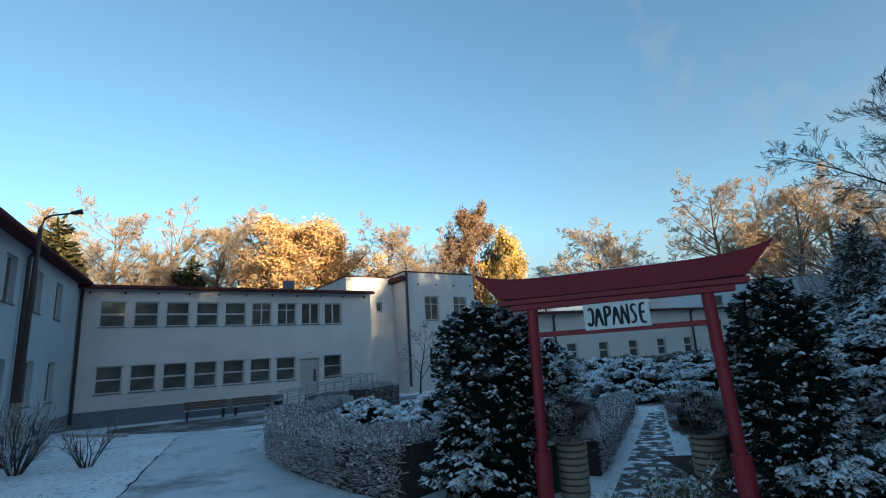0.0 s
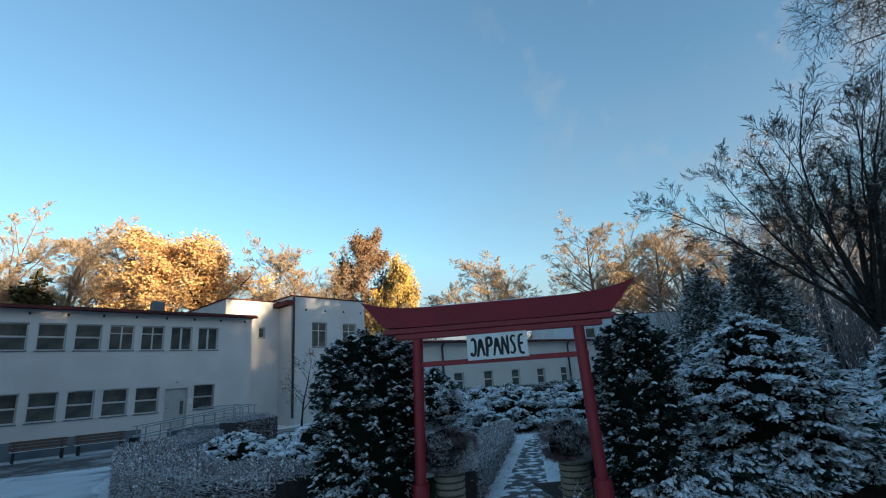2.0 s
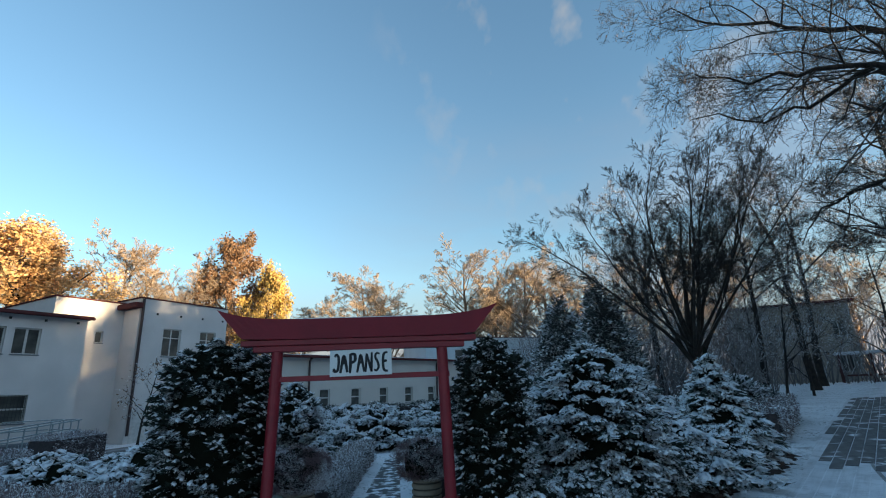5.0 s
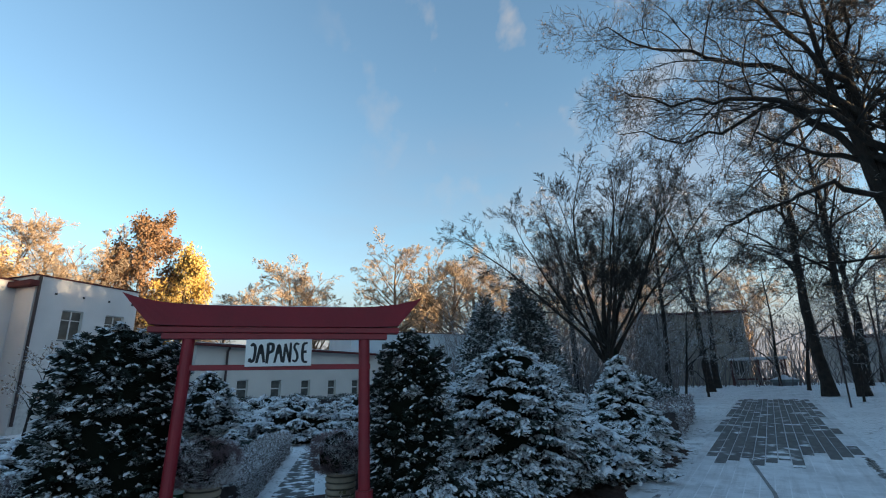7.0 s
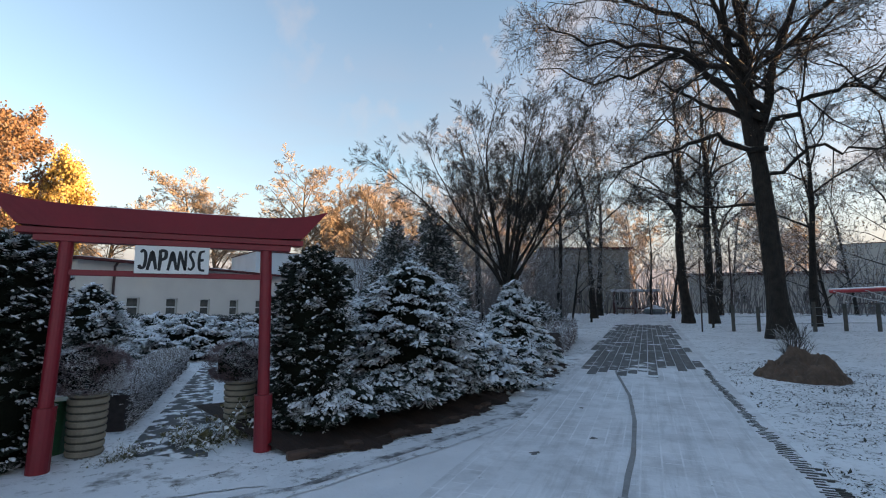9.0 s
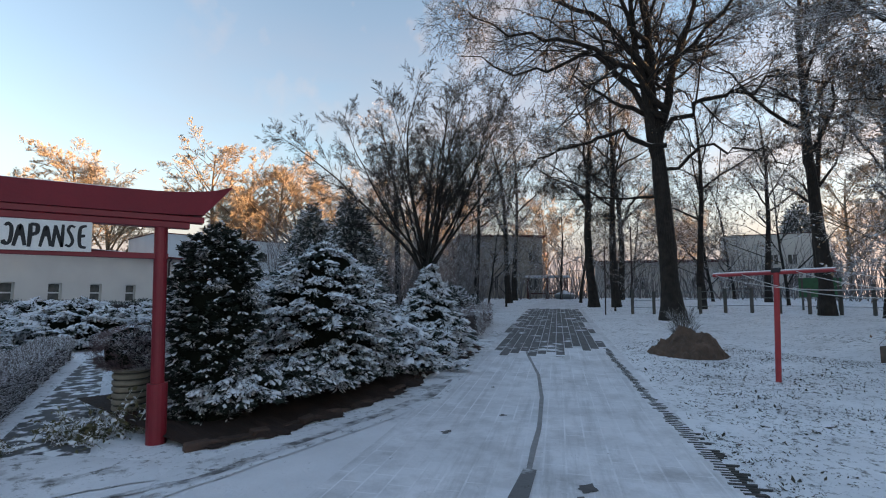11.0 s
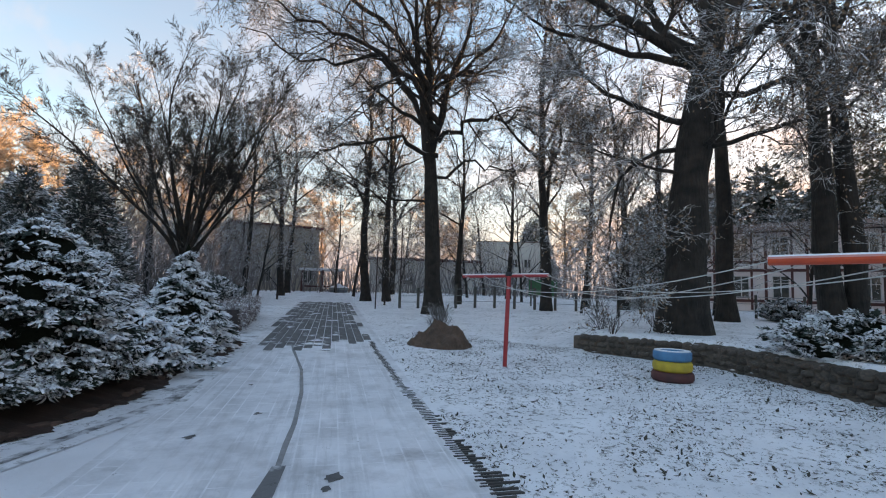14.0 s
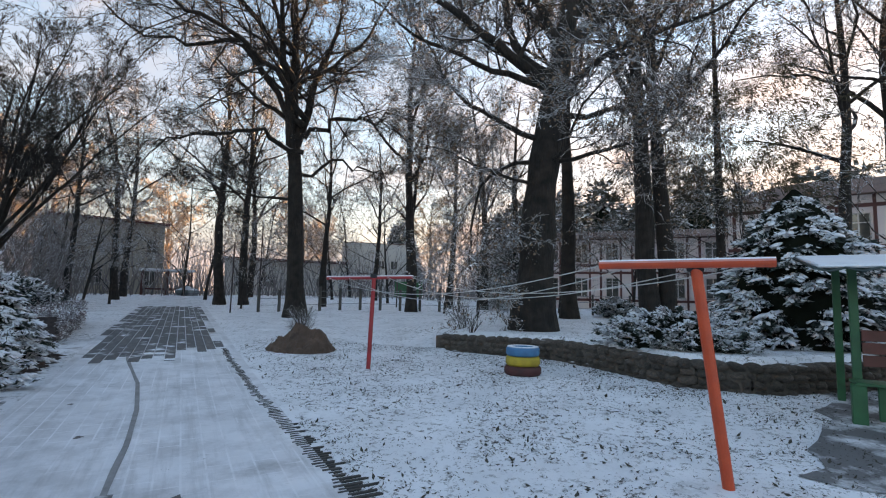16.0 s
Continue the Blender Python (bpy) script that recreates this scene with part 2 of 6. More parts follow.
M_TWIG_DARK = mat("dark_twig", (0.040, 0.032, 0.028), 0.9, second=(0.026, 0.022, 0.019), scale=2, snow=0.42, snow_from=0.5, bump=0)
# Lit copy of the twig colour: the far wood's warm sunlight is put into it.
M_TWIG_SUNLIT = mat("sunlit_tan_twig", (0.46, 0.34, 0.235), 0.9, second=(0.34, 0.25, 0.18), scale=2, bump=0)
M_LEAF_DRY = mat("dry_oak_leaf", (0.28, 0.18, 0.115), 0.8, second=(0.19, 0.12, 0.08), scale=3, bump=0, snow=0.8, snow_from=0.5)
M_LEAF_GOLD = mat("golden_oak_leaf", (0.80, 0.53, 0.26), 0.7, second=(0.60, 0.35, 0.15), scale=0.5, bump=0)
M_LEAF_YELLOW = mat("yellow_oak_leaf", (0.62, 0.42, 0.11), 0.7, second=(0.42, 0.27, 0.08), scale=0.8, bump=0)
M_YEW = mat("dark_yew_foliage", (0.016, 0.027, 0.016), 0.75, second=(0.010, 0.018, 0.010), scale=6, snow=0.5, snow_from=0.70, snow_scale=3.2, bump=0)
M_FIR = mat("blue_green_fir_foliage", (0.026, 0.046, 0.034), 0.7, second=(0.016, 0.03, 0.022), scale=5, snow=0.74, snow_from=0.62, snow_scale=2.6, bump=0)
# Near-black fill for bush cores: the shade between boughs is put into its colour.
M_CORE = mat("bush_inner_shade", (0.012, 0.014, 0.010), 0.95, scale=4, bump=0.4)
M_HEDGE = mat("purple_brown_hedge_twig", (0.27, 0.22, 0.23), 0.9, second=(0.17, 0.14, 0.145), scale=4, snow=0.95, snow_from=0.3, bump=0)
M_STONE = mat("rough_grey_stone", (0.12, 0.095, 0.076), 0.9, second=(0.055, 0.045, 0.038), scale=7, bump=0.7, per_object=0.35, snow=0.32, snow_from=0.85)
M_SOIL = mat("brown_soil", (0.048, 0.024, 0.018), 0.95, second=(0.024, 0.014, 0.011), scale=4, bump=0.8)
M_ORANGE = mat("orange_paint", (0.62, 0.075, 0.022), 0.45, second=(0.52, 0.06, 0.02), scale=6, snow=1.6, snow_from=0.5, bump=0.08)
M_DARK_RED = mat("faded_red_paint", (0.42, 0.03, 0.035), 0.5, second=(0.32, 0.025, 0.03), scale=6, snow=1.6, snow_from=0.5, bump=0.08)
M_GLASS = mat("dark_window_glass", (0.055, 0.055, 0.052), 0.06, second=(0.13, 0.125, 0.11), scale=1.6, fine=30, bump=0)
M_GLASS.node_tree.nodes["Principled BSDF"].inputs["Specular IOR Level"].default_value = 1.0
M_FRAME = mat("white_window_frame", (0.62, 0.60, 0.57), 0.6, bump=0.03)
M_SIGN = mat("white_board", (0.78, 0.77, 0.74), 0.6, second=(0.70, 0.69, 0.67), scale=3, bump=0.03)
M_BLACK = mat("black_paint", (0.012, 0.012, 0.014), 0.6, bump=0.02)
M_METAL = mat("blue_grey_metal", (0.25, 0.30, 0.31), 0.5, metal=0.4, bump=0.04)
M_PIPE = mat("dark_red_brown_pipe", (0.055, 0.03, 0.03), 0.5, bump=0.04)

M_ANNEX = mat("cream_render", (0.60, 0.56, 0.51), 0.9, second=(0.54, 0.50, 0.46), scale=0.6, fine=120, bump=0.1)
M_BEIGE = mat("weathered_beige_render", (0.40, 0.35, 0.29), 0.9, second=(0.31, 0.28, 0.24), scale=0.8, bump=0.1)
M_PLASTER = mat("pink_white_plaster", (0.74, 0.66, 0.64), 0.9, second=(0.66, 0.58, 0.56), scale=0.8, bump=0.1)
M_TIMBER = mat("dark_red_timber", (0.12, 0.045, 0.04), 0.8, scale=3)
M_TILE = mat("dark_roof_tile", (0.16, 0.085, 0.065), 0.85, second=(0.10, 0.06, 0.05), scale=1.5, bump=0.4)
M_RAIL = mat("pale_blue_rail_paint", (0.30, 0.36, 0.37), 0.5, snow=0.9, snow_from=0.8, bump=0.05)
M_BENCH = mat("brown_bench_wood", (0.14, 0.085, 0.06), 0.7, scale=8, snow=1.0, snow_from=0.8, snow_scale=6)
M_CONCRETE = mat("tawny_concrete", (0.34, 0.29, 0.22), 0.9, second=(0.24, 0.21, 0.17), scale=8, bump=0.3)
# Darker concrete of the planter drum, which shows in the grooves between the rings.
M_CONCRETE_DARK = mat("dark_groove_concrete", (0.10, 0.09, 0.07), 0.9, scale=8)
# Hedge hue darkened for the core: the shade behind the pelt is painted in.
M_HEDGE_CORE = mat("hedge_inner_shade", (0.06, 0.046, 0.046), 0.95, second=(0.035, 0.028, 0.028), scale=14, fine=70, bump=0.8, snow=0.55, snow_from=0.8, snow_scale=9)
M_HEDGE_SNOW = mat("snowy_hedge_twig", (0.20, 0.155, 0.145), 0.9, second=(0.09, 0.072, 0.066), scale=4, snow=1.1, snow_from=0.2, bump=0)
M_BARBERRY = mat("purple_barberry_twig", (0.24, 0.16, 0.165), 0.9, second=(0.15, 0.095, 0.10), scale=5, snow=0.62, snow_from=0.4, bump=0)
M_WEED = mat("dead_weed", (0.17, 0.15, 0.08), 0.9, second=(0.10, 0.10, 0.05), scale=5, snow=0.85, snow_from=0.3, bump=0)
M_YEW2 = mat("low_yew_foliage", (0.019, 0.031, 0.019), 0.75, second=(0.012, 0.020, 0.012), scale=6, snow=0.56, snow_from=0.7, snow_scale=3.0, bump=0)
M_FIR_DARK = mat("dark_evergreen_foliage", (0.020, 0.034, 0.026), 0.7, second=(0.014, 0.024, 0.018), scale=5, snow=0.72, snow_from=0.45, bump=0)
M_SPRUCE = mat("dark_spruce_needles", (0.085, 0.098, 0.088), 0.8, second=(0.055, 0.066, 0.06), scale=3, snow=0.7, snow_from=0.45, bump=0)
M_SPRUCE_SNOW = mat("snowy_spruce_needles", (0.022, 0.038, 0.032), 0.8, second=(0.016, 0.028, 0.022), scale=3, snow=0.66, snow_from=0.6, snow_scale=2.0, bump=0)
M_BRICK = mat("worn_brown_brick", (0.085, 0.048, 0.036), 0.9, second=(0.05, 0.032, 0.026), scale=9, bump=0.4, per_object=0.3)
M_GREEN = mat("green_paint", (0.018, 0.13, 0.055), 0.5, second=(0.014, 0.09, 0.04), scale=5, bump=0.06)
M_GREEN_ROOF = mat("dark_green_roof_sheet", (0.03, 0.06, 0.06), 0.5, bump=0.04)
M_BROWN_BOARD = mat("red_brown_board", (0.16, 0.05, 0.04), 0.7, second=(0.11, 0.04, 0.03), scale=6)
M_LINE = mat("white_cord", (0.6, 0.6, 0.58), 0.8, bump=0)
M_TYRE_RED = mat("dark_red_rubber", (0.10, 0.025, 0.025), 0.7, second=(0.06, 0.02, 0.02), scale=7)
M_TYRE_YELLOW = mat("yellow_rubber_paint", (0.50, 0.36, 0.03), 0.6, second=(0.38, 0.27, 0.03), scale=7)
M_TYRE_BLUE = mat("blue_rubber_paint", (0.03, 0.20, 0.38), 0.6, second=(0.03, 0.15, 0.29), scale=7, snow=1.2, snow_from=0.75)
M_SPOIL = mat("spoil_soil", (0.16, 0.10, 0.072), 0.95, second=(0.07, 0.045, 0.034), scale=3, fine=30, bump=0.9)
# Lit copy of the bark, with low sunlight put into its tan.
M_BARK_SUNLIT = mat("sunlit_tan_bark", (0.26, 0.17, 0.10), 0.9, second=(0.18, 0.12, 0.08), scale=3, bump=0.3)
M_LEAF_BROWN = mat("brown_autumn_leaf", (0.24, 0.13, 0.06), 0.8, second=(0.17, 0.09, 0.05), scale=1.5, bump=0)
M_LEAF_FALLEN = mat("fallen_leaf", (0.075, 0.062, 0.05), 0.9, second=(0.05, 0.05, 0.038), scale=4, bump=0)
M_POST = mat("grey_weathered_post", (0.10, 0.095, 0.085), 0.9, scale=8, bump=0.3)
M_TRACK = mat("wet_dark_paving", (0.075, 0.072, 0.072), 0.6, second=(0.13, 0.128, 0.13), scale=9, fine=40)
M_TEETH = mat("wet_black_edging", (0.028, 0.027, 0.026), 0.6, second=(0.055, 0.053, 0.052), scale=9, fine=40)
M_PATH = mat("dark_slabs", (0.085, 0.085, 0.09), 0.7, second=(0.055, 0.055, 0.06), scale=4, fine=30, snow=0.56, snow_from=0.2, snow_scale=5.0)
M_PAVER = mat("grey_paver", (0.16, 0.157, 0.16), 0.8, second=(0.09, 0.088, 0.09), scale=3, fine=40, snow=0.40, snow_from=0.3, snow_scale=1.7, per_object=0.12)
M_LARCH = mat("brown_green_needles", (0.085, 0.07, 0.035), 0.85, second=(0.055, 0.05, 0.028), scale=3, snow=0.3, snow_from=0.5, bump=0)
M_TRACK_PALE = mat("wet_grey_track", (0.20, 0.198, 0.20), 0.6, second=(0.30, 0.30, 0.31), scale=5, fine=40)
M_GUTTER = ground_mat("wet_gutter", (0.75, 0.75, 0.78), (0.045, 0.042, 0.04), 0.44, speck=10, speck_cover=0.12, patch=2.4)
M_OLIVE = mat("olive_needles", (0.12, 0.10, 0.035), 0.85, second=(0.07, 0.065, 0.03), scale=1.5, bump=0)
M_PAVING = ground_mat("wet_paving_with_snow", (0.78, 0.79, 0.82), (0.055, 0.05, 0.047), 0.37, speck=6, speck_cover=0.14, patch=1.3, speck_colour=(0.06, 0.055, 0.05))
# No gloss, so that the painted shade in the cores stays dark.
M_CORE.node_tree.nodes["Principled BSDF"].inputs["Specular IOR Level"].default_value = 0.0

# ---- mesh helpers ----
def mesh_from(name, verts, faces, material=None, smooth=False):
    me = bpy.data.meshes.new(name)
    me.from_pydata([tuple(v) for v in verts], [], [tuple(f) for f in faces])
    if material:
        me.materials.append(material)
    if smooth:
        me.polygons.foreach_set("use_smooth", [True] * len(me.polygons))
    return me


def mesh_arrays(name, verts, faces, material, smooth=False):
    """A mesh from numpy arrays: verts (n, 3) and faces (m, k)."""
    me = bpy.data.meshes.new(name)
    k = faces.shape[1]
    me.vertices.add(len(verts))
    me.vertices.foreach_set("co", np.ascontiguousarray(verts, dtype=np.float32).ravel())
    me.loops.add(faces.size)
    me.loops.foreach_set("vertex_index", np.ascontiguousarray(faces, dtype=np.int32).ravel())
    me.polygons.add(len(faces))
    me.polygons.foreach_set("loop_start", np.arange(0, faces.size, k, dtype=np.int32))
    me.polygons.foreach_set("loop_total", np.full(len(faces), k, dtype=np.int32))
    if smooth:
        me.polygons.foreach_set("use_smooth", np.ones(len(faces), dtype=bool))
    me.materials.append(material)
    me.update(calc_edges=True)
    me.validate()
    return me


def empty(name, m=Matrix(), **tags):
    ob = new(name)
    ob.matrix_world = m
    ob.empty_display_size = 0.1
    return tagged(ob, **tags)


def part(name, bm, material, parent=None, label="", smooth=False):
    """Links a bmesh (or a mesh) as one mesh object under a thing or a part."""
    if isinstance(bm, bmesh.types.BMesh):
        me = bpy.data.meshes.new(name)
        bm.to_mesh(me)
        bm.free()
    else:
        me = bm
    if material and not me.materials:
        me.materials.append(material)
    if smooth:
        me.polygons.foreach_set("use_smooth", [True] * len(me.polygons))
    ob = new(name, me)
    ob.parent = parent
    return tagged(ob, label=label)


def box(bm, x0, y0, z0, x1, y1, z1, bevel=0.0):
    """Adds an upright block to bm."""
    r = bmesh.ops.create_cube(bm, size=1.0, matrix=Matrix.LocRotScale(((x0 + x1) / 2, (y0 + y1) / 2, (z0 + z1) / 2), None, (abs(x1 - x0), abs(y1 - y0), abs(z1 - z0))))
    if bevel:
        edges = list({e for v in r["verts"] for e in v.link_edges})
        bmesh.ops.bevel(bm, geom=edges, offset=bevel, segments=1, affect="EDGES")
    return bm


def boxed(*args, **kw):
    return box(bmesh.new(), *args, **kw)


def beam(bm, a, b, r, sides=10, r2=None):
    """Adds a round bar from a to b."""
    a, b = Vector(a), Vector(b)
    m = Matrix.Translation((a + b) / 2) @ (b - a).to_track_quat("Z", "Y").to_matrix().to_4x4()
    bmesh.ops.create_cone(bm, cap_ends=True, segments=sides, radius1=r, radius2=r if r2 is None else r2, depth=(b - a).length, matrix=m)
    return bm


def tubes(lines, sides):
    """Verts and quads of tapering tubes along polylines, each (points, radii)."""
    groups = {}
    for p, r in lines:
        groups.setdefault(len(p), []).append((p, r))
    vs, fs, base = [], [], 0
    for n, items in groups.items():
        P = np.array([i[0] for i in items], dtype=float)
        R = np.array([i[1] for i in items], dtype=float)
        T = np.gradient(P, axis=1)
        T /= np.linalg.norm(T, axis=2, keepdims=True) + 1e-9
        ref = np.where(np.abs(T[..., 2:3]) > 0.9, np.array([1.0, 0, 0]), np.array([0, 0, 1.0]))
        U = np.cross(T, ref)
        U /= np.linalg.norm(U, axis=2, keepdims=True) + 1e-9
        V = np.cross(T, U)
        ang = np.arange(sides) * 2 * math.pi / sides
        ring = P[:, :, None] + R[:, :, None, None] * (np.cos(ang)[None, None, :, None] * U[:, :, None] + np.sin(ang)[None, None, :, None] * V[:, :, None])
        vs.append(ring.reshape(-1, 3))
        idx = base + np.arange(len(items) * n * sides).reshape(len(items), n, sides)
        nxt = np.roll(idx, -1, axis=2)
        fs.append(np.stack([idx[:, :-1], idx[:, 1:], nxt[:, 1:], nxt[:, :-1]], axis=-1).reshape(-1, 4))
        base += len(items) * n * sides
    return np.concatenate(vs), np.concatenate(fs)


# ---- trees ----
def limb(rng, start, way, length, radius, n, wander, lift, tip=0.25):
    pts, rad = [np.array(start, float)], [radius]
    d = np.array(way, float)
    d /= np.linalg.norm(d)
    for i in range(n):
        d = d + rng.normal(0, wander, 3) + np.array([0, 0, lift])
        d /= np.linalg.norm(d)
        pts.append(pts[-1] + d * length / n)
        rad.append(radius * (1 - (1 - tip) * (i + 1) / n))
    return np.array(pts), np.array(rad)


def side_way(rng, along, angle):
    """A way that leaves 'along' by about that angle, in degrees."""
    r = rng.normal(0, 1, 3)
    r -= along * (r @ along)
    r /= np.linalg.norm(r) + 1e-9
    a = radians(angle)
    return along * math.cos(a) + r * math.sin(a)


def grow(rng, height, girth, spec, lean=(0, 0), first=0.3, extra=(), thick=0.55, sway=0.19, rise=0.035, bare=0.22):
    """A bare tree: polylines by level. spec: per level (count, length ratio, angle, wander, lift, points)."""
    levels = [[], [], [], [], []]
    trunk = limb(rng, (0, 0, -0.15), (lean[0], lean[1], 1), height, girth, 22, 0.034, 0.012, 0.16)
    trunk[1][:] *= 1 + rng.normal(0, 0.045, len(trunk[1]))
    trunk[1][0] *= 1.4
    trunk[1][1] *= 1.08
    levels[0].append(trunk)
    for item in extra:
        if len(item) == 2:
            P, rad = np.array(item[0], float), item[1]
            t = np.linspace(0, 1, len(P))
            f = np.linspace(0, 1, 14)
            pts = np.stack([np.interp(f, t, P[:, q]) for q in range(3)], 1)
            pts[1:-1] = (pts[:-2] + 2 * pts[1:-1] + pts[2:]) / 4
            pts[1:] += rng.normal(0, 0.16, (13, 3))
            levels[1].append((pts, rad * (1 - 0.88 * f)))
            continue
        start_z, way, length, rad = item
        k = int(np.argmin(np.abs(trunk[0][:, 2] - start_z)))
        levels[1].append(limb(rng, trunk[0][k], way, length, rad, 13, sway, rise, 0.10))
    for depth, (count, ratio, angle, wander, lift, n) in enumerate(spec):
        parents = levels[depth]
        for pts, rad in parents:
            length = np.linalg.norm(np.diff(pts, axis=0), axis=1).sum()
            c = count if depth == 0 else max(2, int(count * rng.uniform(0.7, 1.3) * (1.5 if len(pts) == 14 else 1)))
            for i in range(c):
                f0 = first if depth == 0 else bare if depth == 1 else 0.22
                f = f0 + (1 - f0) * (i + rng.uniform(0.1, 0.9)) / c
                f = min(f, 0.98)
                x = f * (len(pts) - 1)
                k = int(x)
                p = pts[k] + (pts[k + 1] - pts[k]) * (x - k)
                along = pts[k + 1] - pts[k]
                along = along / np.linalg.norm(along)
                r0 = rad[k] + (rad[k + 1] - rad[k]) * (x - k)
                size = length * ratio * rng.uniform(0.7, 1.2) * (1.25 - 0.75 * f if depth == 0 else 1.1 - 0.55 * f)
                levels[depth + 1].append(limb(rng, p, side_way(rng, along, angle * rng.uniform(0.7, 1.25)), size, max(r0 * (thick if depth == 0 else 0.5), 0.006), n, wander, lift, 0.3))
    return levels


def tree_parts(rng, name, levels, bark, twig, leaf=None, leaf_count=0, leaf_size=0.09, twig_min=0.006, scatter=1.2):
    """An Empty with a trunk, a crown of twigs and, where given, leaves."""
    ob = empty(name)
    v, f = tubes(levels[0], 12)
    part("trunk", mesh_arrays("trunk", v, f, bark, True), None, ob)
    if levels[1]:
        v, f = tubes(levels[1], 6)
        part("bough", mesh_arrays("bough", v, f, bark, True), None, ob)
    fine = [(p, np.maximum(r, twig_min)) for lv in levels[2:] for p, r in lv]
    v, f = tubes(fine, 3)
    part("crown", mesh_arrays("crown", v, f, twig), None, ob)
    if leaf_count:
        ends = np.concatenate([p[1:] for lv in levels[2:] for p, r in lv])
        pick = ends[rng.integers(0, len(ends), leaf_count)] + rng.normal(0, leaf_size * scatter, (leaf_count, 3))
        v, f = leaf_cards(rng, pick, leaf_size)
        part("foliage", mesh_arrays("foliage", v, f, leaf), None, ob)
    return ob


def leaf_cards(rng, at, size, way=None, droop=0.3, wide=0.42):
    """Folded kite-shaped leaves or sprays: two triangles each."""
    n = len(at)
    d = rng.normal(0, 1, (n, 3)) if way is None else way + rng.normal(0, 0.35, (n, 3))
    d /= np.linalg.norm(d, axis=1, keepdims=True)
    s = np.cross(d, rng.normal(0, 1, (n, 3)) if way is None else np.array([0, 0, 1.0]) + rng.normal(0, 0.3, (n, 3)))
    s /= np.linalg.norm(s, axis=1, keepdims=True) + 1e-9
    up = np.cross(s, d)
    sz = size * rng.uniform(0.6, 1.3, (n, 1))
    base, tip = at - d * sz * 0.2, at + d * sz
    mid = at + d * sz * 0.35 - up * sz * droop * 0.5
    a, b = mid + s * sz * wide, mid - s * sz * wide
    v = np.stack([base, a, tip, b], axis=1).reshape(-1, 3)
    i = np.arange(n) * 4
    f = np.concatenate([np.stack([i, i + 2, i + 1], 1), np.stack([i, i + 3, i + 2], 1)])
    return v, f


_ib = bmesh.new()
bmesh.ops.create_icosphere(_ib, subdivisions=1, radius=1.0)
_ib.verts.index_update()
ICO = np.array([v.co[:] for v in _ib.verts])
ICO_F = np.array([[v.index for v in fc.verts] for fc in _ib.faces])
_ib.free()


def clump_bush(rng, name, profile, clumps, sprays, size, clump_r, material, core=True, squash=(1, 1), tilt=0.35, lump=0.08, pads=0.0, wide=0.42, pad_size=0.035):
    """An evergreen: sprays in clumps over a lathe profile of (height, radius), with a dark core."""
    ob = empty(name)
    hs, rs = np.array([p[0] for p in profile]), np.array([p[1] for p in profile])
    w = np.interp(np.linspace(hs[0], hs[-1], 200), hs, rs) + 0.05
    z = rng.choice(np.linspace(hs[0], hs[-1], 200), clumps, p=w / w.sum())
    a = rng.uniform(0, 2 * math.pi, clumps)
    r = np.interp(z, hs, rs) * (1 + rng.normal(0, lump, clumps))
    out = np.stack([np.cos(a) * squash[0], np.sin(a) * squash[1], np.zeros(clumps)], 1)
    c = out * r[:, None]
    c[:, 2] = z
    k = rng.normal(0, 1, (clumps, sprays, 3)) * np.array([1, 1, 0.55])
    k /= np.linalg.norm(k, axis=2, keepdims=True)
    k *= rng.uniform(0.25, 1, (clumps, sprays, 1)) ** 0.5
    at = c[:, None] + k * clump_r * rng.uniform(0.7, 1.3, (clumps, 1, 1))
    way = out[:, None] * 0.9 + k * 0.8 + np.array([0, 0, tilt])
    v, f = leaf_cards(rng, at.reshape(-1, 3), size, way.reshape(-1, 3), wide=wide)
    v[:, 2] = np.maximum(v[:, 2], 0.01)
    part("foliage", mesh_arrays("foliage", v, f, material), None, ob)
    if pads:
        n = int(clumps * pads)
        m = max(n // 7, 1)
        i = rng.integers(0, clumps, m)
        drift = c[i] + out[i] * clump_r * rng.uniform(0.2, 0.95, (m, 1)) + rng.normal(0, 1, (m, 3)) * clump_r * np.array([0.4, 0.4, 0.2]) + np.array([0, 0, clump_r * 0.45])
        pick = rng.integers(0, m, n)
        i = i[pick]
        side = np.stack([-np.sin(a[i]), np.cos(a[i]), rng.normal(-0.1, 0.25, n)], 1)
        reach = rng.normal(0, 1, (n, 1))
        centre = drift[pick] + side * reach * clump_r * 0.5 + out[i] * clump_r * rng.normal(0, 0.28, (n, 1)) + np.array([0, 0, -0.07 * clump_r]) * reach ** 2
        size3 = pad_size * rng.uniform(0.5, 1.4, (n, 1)) * np.array([1.0, 0.55, 0.36])
        ang = a[i] + rng.normal(0, 1.2, n)
        d = ICO[None] * size3[:, None] * (1 + 0.25 * rng.normal(0, 1, (n, 12, 1)))
        x = d[..., 0] * np.cos(ang)[:, None] - d[..., 1] * np.sin(ang)[:, None]
        y = d[..., 0] * np.sin(ang)[:, None] + d[..., 1] * np.cos(ang)[:, None]
        z = d[..., 2] - 0.25 * d[..., 0]
        vv = centre[:, None] + np.stack([x, y, z], -1)
        ff = (ICO_F[None] + 12 * np.arange(n)[:, None, None]).reshape(-1, 3)
        vv = vv.reshape(-1, 3)
        vv[:, 2] = np.maximum(vv[:, 2], 0.02)
        tagged(part("snow_load", mesh_arrays("snow_load", vv, ff, M_SNOW, True), None, ob, "fresh snow lying on the sprays"), kind="stuff")
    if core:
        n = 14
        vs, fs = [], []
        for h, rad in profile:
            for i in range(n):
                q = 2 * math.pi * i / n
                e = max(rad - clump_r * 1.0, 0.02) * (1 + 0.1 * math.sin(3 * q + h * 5))
